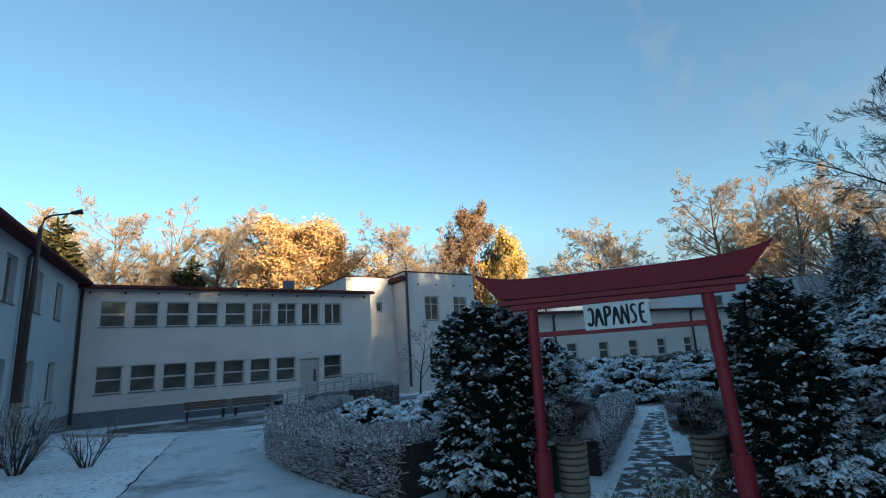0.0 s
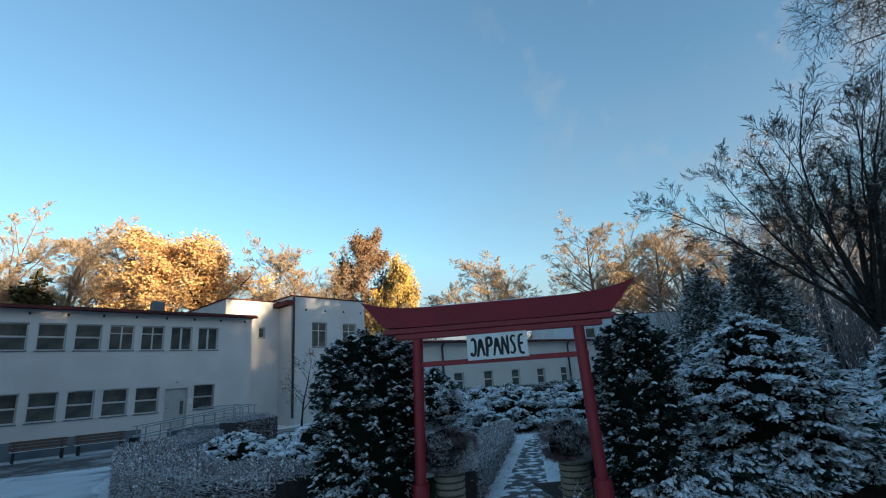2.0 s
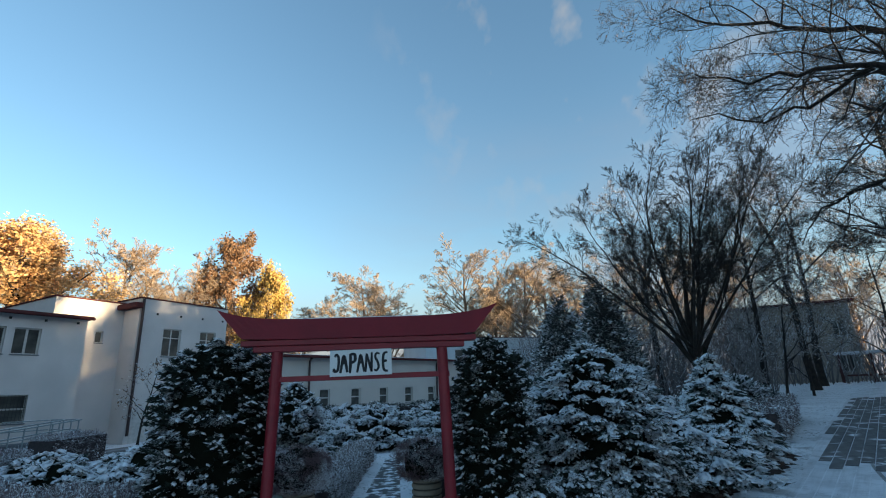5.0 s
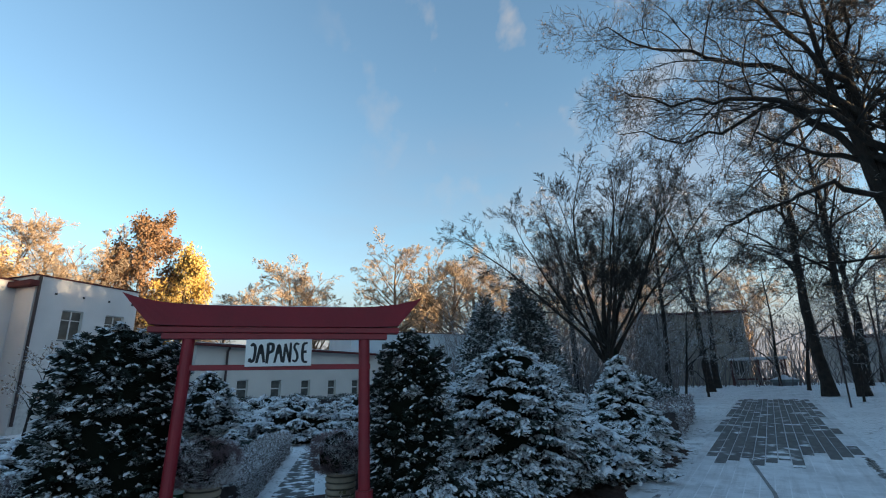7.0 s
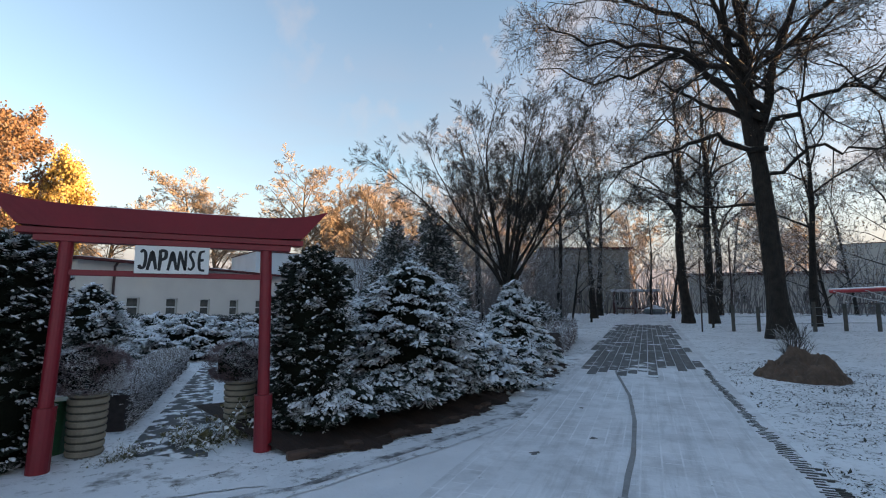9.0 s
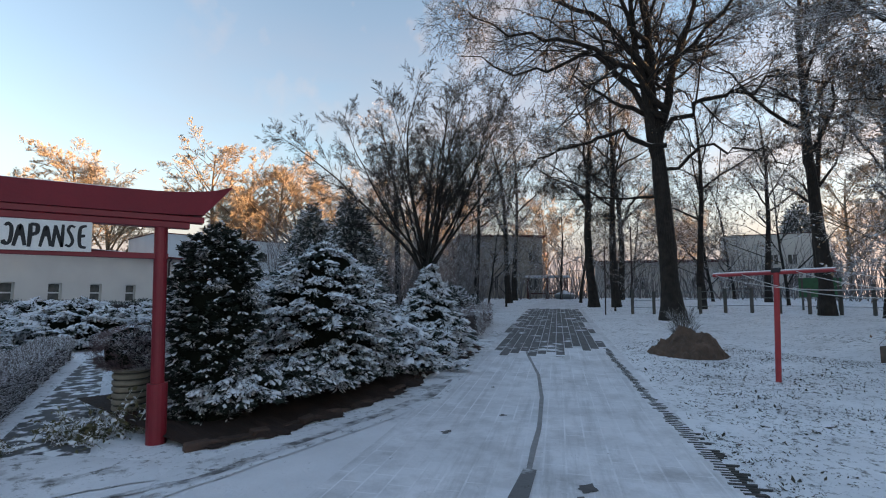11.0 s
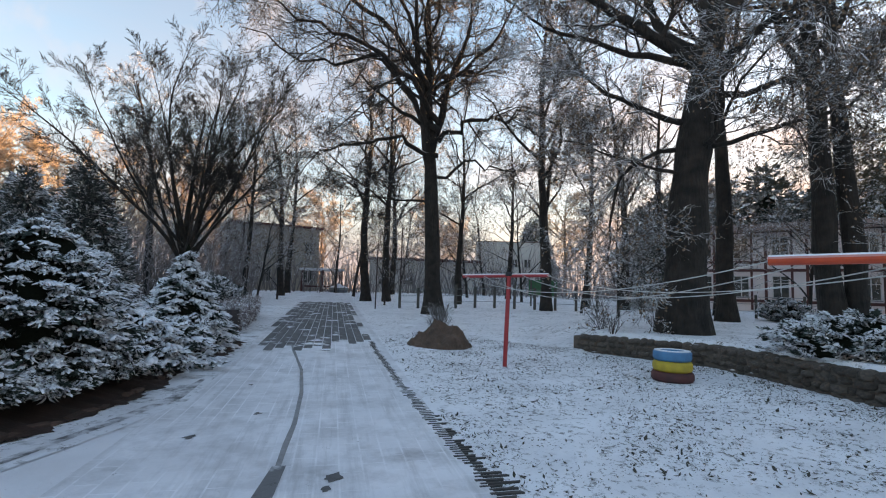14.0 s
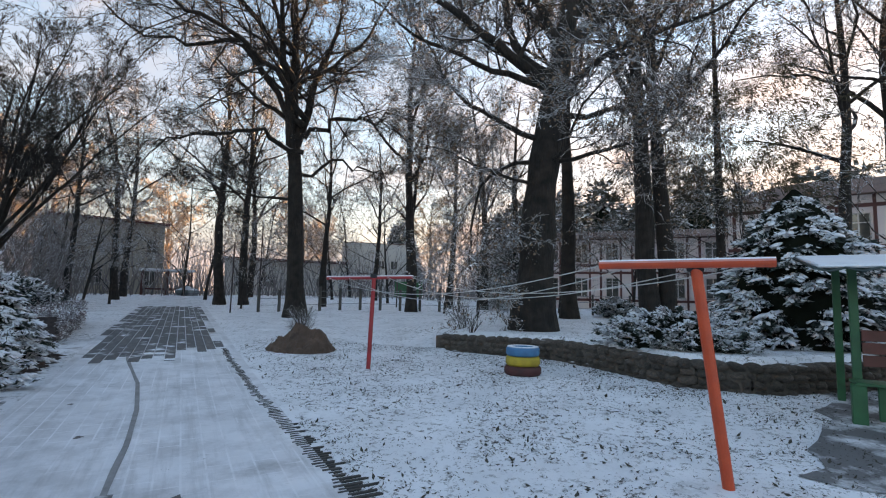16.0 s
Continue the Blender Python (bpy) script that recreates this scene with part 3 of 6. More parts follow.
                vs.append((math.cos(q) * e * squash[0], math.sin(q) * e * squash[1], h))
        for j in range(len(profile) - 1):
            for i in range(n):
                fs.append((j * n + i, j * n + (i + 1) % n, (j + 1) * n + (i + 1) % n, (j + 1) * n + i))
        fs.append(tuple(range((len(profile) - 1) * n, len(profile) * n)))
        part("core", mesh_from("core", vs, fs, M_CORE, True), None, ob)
    return ob


def bough_bush(rng, name, profile, boughs, per, size, material, lift=0.12, droop=0.25, lump=0.08, squash=(1, 1), pads=0, pad_size=0.03, wide=0.2, inner=0.45, core=0.72, spread=0.75):
    """An evergreen of layered boughs: each arches outwards and carries flat feathered sprays, with snow along its back."""
    ob = empty(name)
    hs, rs = np.array([p[0] for p in profile]), np.array([p[1] for p in profile])
    grid = np.linspace(hs[0], hs[-1], 200)
    w = np.interp(grid, hs, rs) + 0.06
    z = np.sort(rng.choice(grid, boughs, p=w / w.sum()))
    a = np.arange(boughs) * 2.39996 + rng.normal(0, 0.3, boughs)
    R = np.interp(z, hs, rs) * (1 + rng.normal(0, lump, boughs))
    lift = lift * rng.uniform(0.6, 1.4, boughs)
    droop = droop * rng.uniform(0.5, 1.5, boughs)
    out = np.stack([np.cos(a) * squash[0], np.sin(a) * squash[1], np.zeros(boughs)], 1)
    side = np.stack([-np.sin(a), np.cos(a), np.zeros(boughs)], 1)

    def at_t(i, t):
        zz = z[i] + lift[i] * (t - 0.7) - droop[i] * np.maximum(t - 0.6, 0) ** 2
        q = out[i] * (R[i] * t)[:, None]
        q[:, 2] = zz
        return q

    n = boughs * per
    i = np.repeat(np.arange(boughs), per)
    t = inner + (1 - inner) * rng.uniform(0, 1, n) ** 0.7
    sg = np.where(rng.random(n) < 0.5, 1.0, -1.0) * rng.uniform(0.1, 1, n) ** 0.6
    reach = size * 2.2 * (1.25 - 0.8 * t) * rng.uniform(0, 1, n)
    at = at_t(i, t) + side[i] * (sg * reach)[:, None]
    at[:, 2] += -0.35 * reach + rng.normal(0, size * 0.12, n)
    way = out[i] * 0.9 + side[i] * (sg * spread)[:, None] + np.array([0, 0, 0.05]) - np.array([0, 0, 1.0]) * (droop[i] * np.maximum(t - 0.6, 0) * 2)[:, None]
    v, f = leaf_cards(rng, at, size, way, wide=wide, droop=0.5)
    v[:, 2] = np.maximum(v[:, 2], 0.01)
    part("foliage", mesh_arrays("foliage", v, f, material), None, ob)
    if pads:
        n = boughs * pads
        i = np.repeat(np.arange(boughs), pads)
        keep = rng.random(n) < np.repeat(np.clip(rng.normal(0.55, 0.35, boughs), 0.05, 1.0), pads)
        i = i[keep]
        n = len(i)
        t = rng.uniform(max(inner, 0.6), 1.04, n)
        sg = rng.normal(0, 0.5, n)
        reach = size * 2.0 * (1.3 - 0.8 * t)
        c = at_t(i, t) + side[i] * (sg * reach)[:, None]
        c[:, 2] += -0.3 * np.abs(sg) * reach + size * 0.16
        size3 = pad_size * rng.uniform(0.5, 1.5, (n, 1)) * np.array([1.25, 0.6, 0.34])
        ang = a[i] + sg * 0.9 + rng.normal(0, 0.3, n)
        d = ICO[None] * size3[:, None] * (1 + 0.25 * rng.normal(0, 1, (n, 12, 1)))
        x = d[..., 0] * np.cos(ang)[:, None] - d[..., 1] * np.sin(ang)[:, None]
        y = d[..., 0] * np.sin(ang)[:, None] + d[..., 1] * np.cos(ang)[:, None]
        vv = (c[:, None] + np.stack([x, y, d[..., 2] - 0.35 * d[..., 0]], -1)).reshape(-1, 3)
        vv[:, 2] = np.maximum(vv[:, 2], 0.02)
        ff = (ICO_F[None] + 12 * np.arange(n)[:, None, None]).reshape(-1, 3)
        tagged(part("snow_load", mesh_arrays("snow_load", vv, ff, M_SNOW, True), None, ob, "fresh snow lying on the sprays"), kind="stuff")
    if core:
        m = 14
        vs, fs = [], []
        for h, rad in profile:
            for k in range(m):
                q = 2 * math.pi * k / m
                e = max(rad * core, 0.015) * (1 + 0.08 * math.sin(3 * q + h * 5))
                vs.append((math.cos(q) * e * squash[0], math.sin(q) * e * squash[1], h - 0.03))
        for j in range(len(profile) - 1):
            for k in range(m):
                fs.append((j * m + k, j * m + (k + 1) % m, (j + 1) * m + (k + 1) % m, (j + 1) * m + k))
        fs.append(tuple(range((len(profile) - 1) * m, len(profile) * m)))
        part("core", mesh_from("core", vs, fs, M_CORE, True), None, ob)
    return ob


# ---- ground ----
def smooth(a, b, x):
    t = min(max((x - a) / (b - a), 0.0), 1.0)
    return t * t * (3 - 2 * t)


def along(x, y):
    """Distance along the drive and to its right, in metres."""
    return 0.71 * x + 0.704 * y, 0.704 * x - 0.71 * y


def wall_x(y):
    """Where the low stone wall stands, by y."""
    pts = ((-30, 14.5), (-7, 13.0), (-5.2, 11.2), (-3.2, 9.9), (-1.9, 10.1), (-0.7, 11.6), (0.5, 13.0), (3.9, 13.4))
    return float(np.interp(y, [p[0] for p in pts], [p[1] for p in pts]))


def ground_z(x, y):
    s, v = along(x, y)
    rise = 0.026 * max(0.0, min(s, 50) - 10) * smooth(0, 6, x)
    if y < 3.6:
        terrace = 0.55 * smooth(wall_x(y) + 0.12, wall_x(y) + 0.32, x)
    else:
        terrace = 0.55 * smooth(11.5 + (y - 3.6) * 0.5, 18 + (y - 3.6) * 0.8, x) * smooth(2.5, 6.5, v)
    near_house = -0.42 * smooth(-9, -16, x) * smooth(9, 15, y) * smooth(-40, -25, x)
    swell = 0.08 * smooth(5, 11, math.hypot(x, y)) * smooth(2.0, 6.0, x)
    return max(rise, terrace) + 0.3 * min(rise, terrace) + near_house + swell


def axis(stops):
    out = []
    for a, b, step in stops:
        out += list(np.arange(a, b, step))
    return out + [stops[-1][1]]


xs = axis([(-2000, -200, 200), (-200, -40, 20), (-40, -8, 1), (-8, 16, 0.2), (16, 40, 0.8), (40, 200, 20), (200, 2000, 200)])
ys = axis([(-2000, -200, 200), (-200, -40, 20), (-40, -8, 1), (-8, 12, 0.2), (12, 45, 0.8), (45, 205, 20), (205, 2005, 200)])
gv = np.array([(x, y, ground_z(x, y)) for y in ys for x in xs])
gi = np.arange(len(gv)).reshape(len(ys), len(xs))
gf = np.stack([gi[:-1, :-1], gi[:-1, 1:], gi[1:, 1:], gi[1:, :-1]], -1).reshape(-1, 4)
ground = tagged(part("ground", mesh_arrays("ground", gv, gf, M_LAWN, True), None), "thin trampled snow over grass and fallen leaves", "ground", kind="structure")

# the drive, a strip along its own direction
rows = np.concatenate([np.arange(-12, 30, 0.4), np.arange(30, 70, 2.0)])
cols = np.linspace(-1.75, 1.62, 9)
rv = []
for s in rows:
    bend = 0.004 * max(0, s - 32) ** 2
    for v in cols:
        vv = v + bend
        x, y = 0.71 * s + 0.704 * vv, 0.704 * s - 0.71 * vv
        rv.append((x, y, ground_z(x, y) + 0.012))
ri = np.arange(len(rv)).reshape(len(rows), len(cols))
rf = np.stack([ri[:-1, :-1], ri[:-1, 1:], ri[1:, 1:], ri[1:, :-1]], -1).reshape(-1, 4)
road = tagged(part("road", mesh_arrays("road", np.array(rv), rf, M_ROAD, True), None), "paved drive under thin snow with wheel tracks", "road", kind="structure")

# the asphalt apron that leads from the drive past the hedge to the wing
def strip(name, left, right, lift, material, label, category, n=48, m=10):
    """A ground sheet between two lines of plan points."""
    L, R = np.array(left, float), np.array(right, float)
    tl, tr = np.linspace(0, 1, len(L)), np.linspace(0, 1, len(R))
    vs = []
    for t in np.linspace(0, 1, n):
        a = np.array([np.interp(t, tl, L[:, 0]), np.interp(t, tl, L[:, 1])])
        b = np.array([np.interp(t, tr, R[:, 0]), np.interp(t, tr, R[:, 1])])
        for k in np.linspace(0, 1, m):
            x, y = a + (b - a) * k
            edge = (0.09 * noise.noise((x * 1.7, y * 1.7, 5)) + 0.05 * noise.noise((x * 6, y * 6, 2))) if k in (0.0, 1.0) else 0
            vs.append((x + edge, y + edge, ground_z(x, y) + lift))
    i = np.arange(n * m).reshape(n, m)
    f = np.stack([i[:-1, :-1], i[:-1, 1:], i[1:, 1:], i[1:, :-1]], -1).reshape(-1, 4)
    return tagged(part(name, mesh_arrays(name, np.array(vs), f, material, True), None), label, category, kind="structure")


strip("forecourt", [(-1.2, -1.8), (-2.6, -0.3), (-4.0, 1.2)], [(4.0, 6.4), (0.8, 4.75), (-2.2, 4.9)], 0.007, M_COURT, "snowy forecourt before the gate", "pavement")
strip("apron", [(-4.0, 1.2), (-7.94, 5.26), (-14.05, 11.35), (-17.8, 15.0)], [(-2.2, 4.9), (-4.0, 5.75), (-9.4, 9.35), (-12.4, 13.4)], 0.007, M_APRON, "frosted asphalt with thin snow before the building", "pavement")
strip("wall_strip", [(-22.5, 14.6), (-18.6, 20.5), (-13.5, 28)], [(-18.5, 11.8), (-14.8, 16.0), (-10.5, 22)], 0.010, M_BARE, "bare wet ground along the foot of the wall", "ground")
strip("verge", [(0.2, 4.25), (2.7, 5.45), (4.1, 6.25), (6.6, 8.7), (10, 12.3)], [(0.4, 4.9), (2.4, 6.0), (3.8, 6.9), (6.3, 9.3), (9.6, 12.6)], 0.017, M_VERGE, "dirty snow along the edge of the drive", "verge", n=60, m=4)
strip("gate_verge", [(-3.0, 5.0), (-1.0, 4.9), (0.4, 4.75)], [(-2.0, 5.6), (-0.8, 6.2), (0.4, 5.4)], 0.016, M_VERGE, "patchy snow and dark ground before the gate", "ground", n=24, m=5)

dark_line = strip("wet_gutter", [(-1.5, 4.45), (-0.3, 4.42), (0.61, 4.56), (1.34, 4.94), (2.85, 5.75), (4.1, 6.4), (5.0, 7.3)], [(-1.5, 4.62), (-0.3, 4.52), (0.58, 4.63), (1.28, 5.04), (2.78, 5.86), (3.95, 6.55), (4.95, 7.34)], 0.021, M_GUTTER, "dark wet line along the edge of the forecourt", "gutter", n=70, m=3)

# ---- torii gate ----
gate = empty("torii_gate", pose(-0.62, 6.0, 0), label="dark red painted wooden torii gate with snow on its beam", category="gate")
for sx in (-1, 1):
    bm = bmesh.new()
    beam(bm, (sx * 1.03, 0, 0), (sx * 0.97, 0, 2.271), 0.065, 16)
    post = part("post", bm, M_RED, gate)
    part("post_foot", beam(bmesh.new(), (sx * 1.03, 0, 0), (sx * 1.015, 0, 0.62), 0.098, 16), M_RED, post)
part("tie_beam", boxed(-1.05, -0.035, 1.93, 1.05, 0.035, 1.99, bevel=0.004), M_RED, gate)
part("lower_lintel", boxed(-1.24, -0.07, 2.272, 1.24, 0.07, 2.340, bevel=0.006), M_RED, gate)
part("middle_lintel", boxed(-1.38, -0.09, 2.343, 1.38, 0.09, 2.408, bevel=0.006), M_RED, gate)


def curved_beam(half, z_mid, z_end, depth, thick_low, thick_high, flare):
    vs, fs, n = [], [], 24
    for i in range(n + 1):
        t = -1 + 2 * i / n
        lift = abs(t) ** 5 * z_end
        x0, x1 = t * half, t * (half + flare)
        vs += [(x0, -thick_low, z_mid + lift * 0.15), (x0, thick_low, z_mid + lift * 0.15), (x1, thick_high, z_mid + depth + lift), (x1, -thick_high, z_mid + depth + lift)]
    for i in range(n):
        for k in range(4):
            fs.append((i * 4 + k, i * 4 + (k + 1) % 4, i * 4 + 4 + (k + 1) % 4, i * 4 + 4 + k))
    fs += [(3, 2, 1, 0), (n * 4, n * 4 + 1, n * 4 + 2, n * 4 + 3)]
    return mesh_from("top_beam", vs, fs, M_RED_TOP)


part("top_beam", curved_beam(1.37, 2.41, 0.13, 0.225, 0.11, 0.17, 0.28), None, gate, "curved top beam with thin snow along it")


board = part("sign_board", boxed(-0.36, -0.02, 0, 0.36, 0.0, 0.30, bevel=0.003), M_SIGN, gate, "white board with black hand-painted lettering")
board.matrix_basis = pose(0.01, -0.045, 1.97, 0, -0.6, 0)
STROKES = {
    "J": (((0.02, 0.82), (0.10, 0.95), (0.20, 0.80), (0.20, 0.45), (0.17, 0.18), (0.08, 0.08), (-0.05, 0.16)), ((-0.05, 0.16), (0.06, 0.22))),
    "A": (((0.0, 0.02), (0.07, 0.45), (0.15, 0.95), (0.24, 0.45), (0.30, 0.05)), ((0.05, 0.48), (0.26, 0.55))),
    "P": (((0.05, 0.0), (0.08, 0.5), (0.07, 0.95)), ((0.07, 0.93), (0.28, 0.92), (0.28, 0.58), (0.08, 0.48))),
    "N": (((0.0, 0.02), (0.05, 0.93)), ((0.05, 0.93), (0.26, 0.03)), ((0.26, 0.03), (0.27, 0.98))),
    "S": (((0.26, 0.88), (0.13, 0.96), (0.04, 0.76), (0.16, 0.52), (0.22, 0.26), (0.12, 0.05), (0.0, 0.14)),),
    "E": (((0.24, 0.96), (0.06, 0.92), (0.03, 0.5), (0.06, 0.06), (0.25, 0.04)), ((0.04, 0.52), (0.21, 0.54))),
}
bm = bmesh.new()
cursor = -0.31
for k, ch in enumerate("JAPANSE"):
    for line_ in STROKES[ch]:
        P = np.array(line_) * (0.27, 0.235) + (cursor, 0.032)
        n = 5 * (len(P) - 1) + 1
        f = np.linspace(0, len(P) - 1, n)
        P = np.stack([np.interp(f, range(len(line_)), P[:, q]) for q in range(2)], 1)
        for _ in range(3):
            P[1:-1] = (P[:-2] + 2 * P[1:-1] + P[2:]) / 4
        d = np.gradient(P, axis=0)
        d /= np.linalg.norm(d, axis=1, keepdims=True) + 1e-9
        wd = 0.0115 + 0.0045 * np.sin(np.linspace(0.2, 2.9, n)) + 0.002 * math.sin(k)
        L_, R_ = P + np.stack([-d[:, 1], d[:, 0]], 1) * wd[:, None], P - np.stack([-d[:, 1], d[:, 0]], 1) * wd[:, None]
        depth_ = -0.0215 - 0.0006 * (k % 3) - 0.0008 * (line_ is not STROKES[ch][0])
        ring = [[bm.verts.new((q[0], depth_, q[1])) for q in side_] for side_ in (L_, R_)]
        for i in range(n - 1):
            bm.faces.new((ring[0][i], ring[0][i + 1], ring[1][i + 1], ring[1][i]))
    cursor += 0.27 * (0.27 if ch == "J" else 0.36)
part("lettering", bm, M_BLACK, board)
part("snow_strip", boxed(-1.40, -0.12, 2.636, 1.40, 0.14, 2.650, bevel=0.005), M_SNOW, gate)


# ---- buildings ----
def wall_with_holes(length, z0, z1, holes, thick=0.3, step=30.0):
    """A wall along x from 0 to length with rectangular openings (x0, x1, z0, z1) through it."""
    bm = bmesh.new()
    cx = sorted({0.0, length, *[h[0] for h in holes], *[h[1] for h in holes]})
    cz = sorted({z0, z1, *[h[2] for h in holes], *[h[3] for h in holes]})
    inside = lambda x, z: any(h[0] < x < h[1] and h[2] < z < h[3] for h in holes)
    quad = lambda *p: bm.faces.new([bm.verts.new(q) for q in p])
    for i in range(len(cx) - 1):
        for k in range(len(cz) - 1):
            a, b, c, d = cx[i], cx[i + 1], cz[k], cz[k + 1]
            if not inside((a + b) / 2, (c + d) / 2):
                quad((a, 0, c), (b, 0, c), (b, 0, d), (a, 0, d))
                quad((a, thick, d), (b, thick, d), (b, thick, c), (a, thick, c))
    for a, b, c, d in holes:
        quad((a, 0, c), (a, thick, c), (b, thick, c), (b, 0, c))
        quad((a, 0, d), (b, 0, d), (b, thick, d), (a, thick, d))
        quad((a, 0, c), (a, 0, d), (a, thick, d), (a, thick, c))
        quad((b, 0, c), (b, thick, c), (b, thick, d), (b, 0, d))
    quad((0, 0, z0), (0, 0, z1), (0, thick, z1), (0, thick, z0))
    quad((length, 0, z0), (length, thick, z0), (length, thick, z1), (length, 0, z1))
    quad((0, 0, z1), (length, 0, z1), (length, thick, z1), (0, thick, z1))
    bmesh.ops.remove_doubles(bm, verts=bm.verts, dist=0.0005)
    return bm


WINDOW_MESHES = {}


def window(parent, x, z, w, h, style="rows", name="window", frame=None, deep=0.13, label=""):
    """A framed window with its panes and sill in the opening at x, z."""
    frame = frame or M_FRAME
    key = (round(w, 2), round(h, 2), style, frame.name)
    if key not in WINDOW_MESHES:
        bm = bmesh.new()
        f = 0.055
        box(bm, 0, 0, 0, f, 0.06, h), box(bm, w - f, 0, 0, w, 0.06, h)
        box(bm, f, 0, 0, w - f, 0.06, f), box(bm, f, 0, h - f, w - f, 0.06, h)
        panes = []
        if style == "rows":
            box(bm, f, 0.004, h * 0.47, w - f, 0.056, h * 0.47 + 0.08)
            panes = [(f, f, w - f, h * 0.47), (f, h * 0.47 + 0.08, w - f, h - f)]
        elif style == "columns":
            box(bm, w / 2 - 0.05, 0.004, f, w / 2 + 0.05, 0.056, h - f)
            panes = [(f, f, w / 2 - 0.05, h - f), (w / 2 + 0.05, f, w - f, h - f)]
        elif style == "cross":
            box(bm, w / 2 - 0.035, 0.004, f, w / 2 + 0.035, 0.056, h - f)
            box(bm, f, 0.006, h * 0.66, w / 2 - 0.036, 0.054, h * 0.66 + 0.05), box(bm, w / 2 + 0.036, 0.006, h * 0.66, w - f, 0.054, h * 0.66 + 0.05)
            panes = [(f, f, w / 2 - 0.035, h * 0.66), (w / 2 + 0.035, f, w - f, h * 0.66), (f, h * 0.66 + 0.05, w / 2 - 0.035, h - f), (w / 2 + 0.035, h * 0.66 + 0.05, w - f, h - f)]
        else:
            panes = [(f, f, w - f, h - f)]
        fm = bpy.data.meshes.new("window")
        bm.to_mesh(fm)
        bm.free()
        fm.materials.append(frame)
        pm = []
        for a, b, c, d in panes:
            me = mesh_from("pane", [(a, 0.03, b), (c, 0.03, b), (c, 0.03, d), (a, 0.03, d)], [(0, 1, 2, 3)], M_GLASS)
            pm.append(me)
        b2 = boxed(-0.04, -deep - 0.05, -0.05, w + 0.04, 0.0, -0.005, bevel=0.004)
        sm = bpy.data.meshes.new("sill")
        b2.to_mesh(sm)
        b2.free()
        sm.materials.append(M_PLINTH)
        WINDOW_MESHES[key] = fm, pm, sm
    fm, pm, sm = WINDOW_MESHES[key]
    ob = part(name, fm, None, parent, label)
    ob.location = (x, deep, z)
    for me in pm:
        part("pane", me, None, ob)
    part("sill", sm, None, ob)
    return ob


def house(name, at, heading, length, depth, z0, z1, material, holes, label, roof_over=(0.35, 0.4), roof_thick=0.22, fascia=True, parapet=False):
    """A flat-roofed block: its front wall runs from 'at' along the heading; local y goes inwards."""
    ob = empty(name, pose(at[0], at[1], 0, 0, 0, 90 - heading), label=label, category="building")
    rects = [(x, x + w, z, z + h) for x, z, w, h, *_ in holes]
    part("wall", wall_with_holes(length, z0, z1, rects), material, ob)
    part("wall", boxed(-0.002, 0.302, z0, 0.3, depth, z1), material, ob)
    part("wall", boxed(length - 0.3, 0.302, z0, length + 0.002, depth, z1), material, ob)
    part("wall", boxed(0.3, depth - 0.3, z0, length - 0.3, depth - 0.002, z1), material, ob)
    part("inner_floor", boxed(0.3, 0.31, z0, length - 0.3, depth - 0.31, 0.1), M_PLINTH, ob)
    if parapet:
        part("roof", boxed(-0.08, -0.08, z1, length + 0.08, depth + 0.08, z1 + 0.07, bevel=0.01), M_ROOF, ob)
    else:
        part("roof", boxed(-roof_over[0], -roof_over[1], z1, length + roof_over[0], depth + 0.3, z1 + roof_thick, bevel=0.015), M_ROOF, ob)
        part("gutter", beam(bmesh.new(), (-roof_over[0], -roof_over[1] - 0.06, z1 + 0.02), (length + roof_over[0], -roof_over[1] - 0.06, z1 + 0.02), 0.065, 8), M_ROOF, ob)
    for x, z, w, h, style, *rest in holes:
        if style == "door":
            d = part("door", boxed(x, 0.12, z, x + w, 0.18, z + h), M_DOOR, ob, "pale grey panelled door")
            part("glass_slot", boxed(x + w * 0.72, 0.10, z + h * 0.35, x + w * 0.86, 0.119, z + h * 0.68), M_GLASS, d)
            part("handle", boxed(x + 0.10, 0.06, z + 1.0, x + 0.22, 0.119, z + 1.03), M_METAL, d)
            part("door_frame", boxed(x + w * 0.42, 0.105, z + 0.03, x + w * 0.44, 0.119, z + h - 0.03), M_FRAME, d)
        else:
            window(ob, x, z, w, h, style)
    return ob


def pipe(parent, pts, r, material, name="downpipe"):
    bm = bmesh.new()
    for a, b in zip(pts, pts[1:]):
        beam(bm, a, b, r, 8)
    return part(name, bm, material, parent)


M_DOOR = mat("pale_door_paint", (0.50, 0.48, 0.45), 0.6, scale=2, bump=0.04)
WING = (-24.8, 14.05)
main_holes = [(0.97 + 1.38 * i, 4.12, 1.06, 1.22, "rows" if i < 5 else ("cross" if i < 7 else "columns")) for i in range(9)]
main_holes += [(1.0 + 1.37 * i, 1.05, 1.06, 1.24, "rows") for i in range(7)]
main_holes += [(10.55, 0.18, 1.10, 1.98, "door"), (11.95, 1.05, 1.06, 1.24, "rows")]
main = house("hospital_wing", WING, 33.0, 15.0, 9, -0.6, 5.95, M_WALL, main_holes, "grey rendered two-storey wing with a flat dark-red roof edge", roof_over=(0.12, 0.36), roof_thick=0.15)
part("plinth", boxed(-0.02, -0.06, -0.6, 9.6, -0.003, 0.32, bevel=0.01), M_PLINTH, main)
pipe(main, [(0.25, -0.35, 6.0), (0.25, -0.14, 5.7), (0.25, -0.14, -0.2)], 0.07, M_PIPE)
for i in range(11):
    part("vent_cap", boxed(0.5 + 1.4 * i, -0.10, 5.70, 0.58 + 1.4 * i, -0.002, 5.80), M_BLACK, main)
part("chimney", boxed(10.4, 2.6, 6.25, 11.0, 3.2, 7.1, bevel=0.02), M_PLINTH, main)
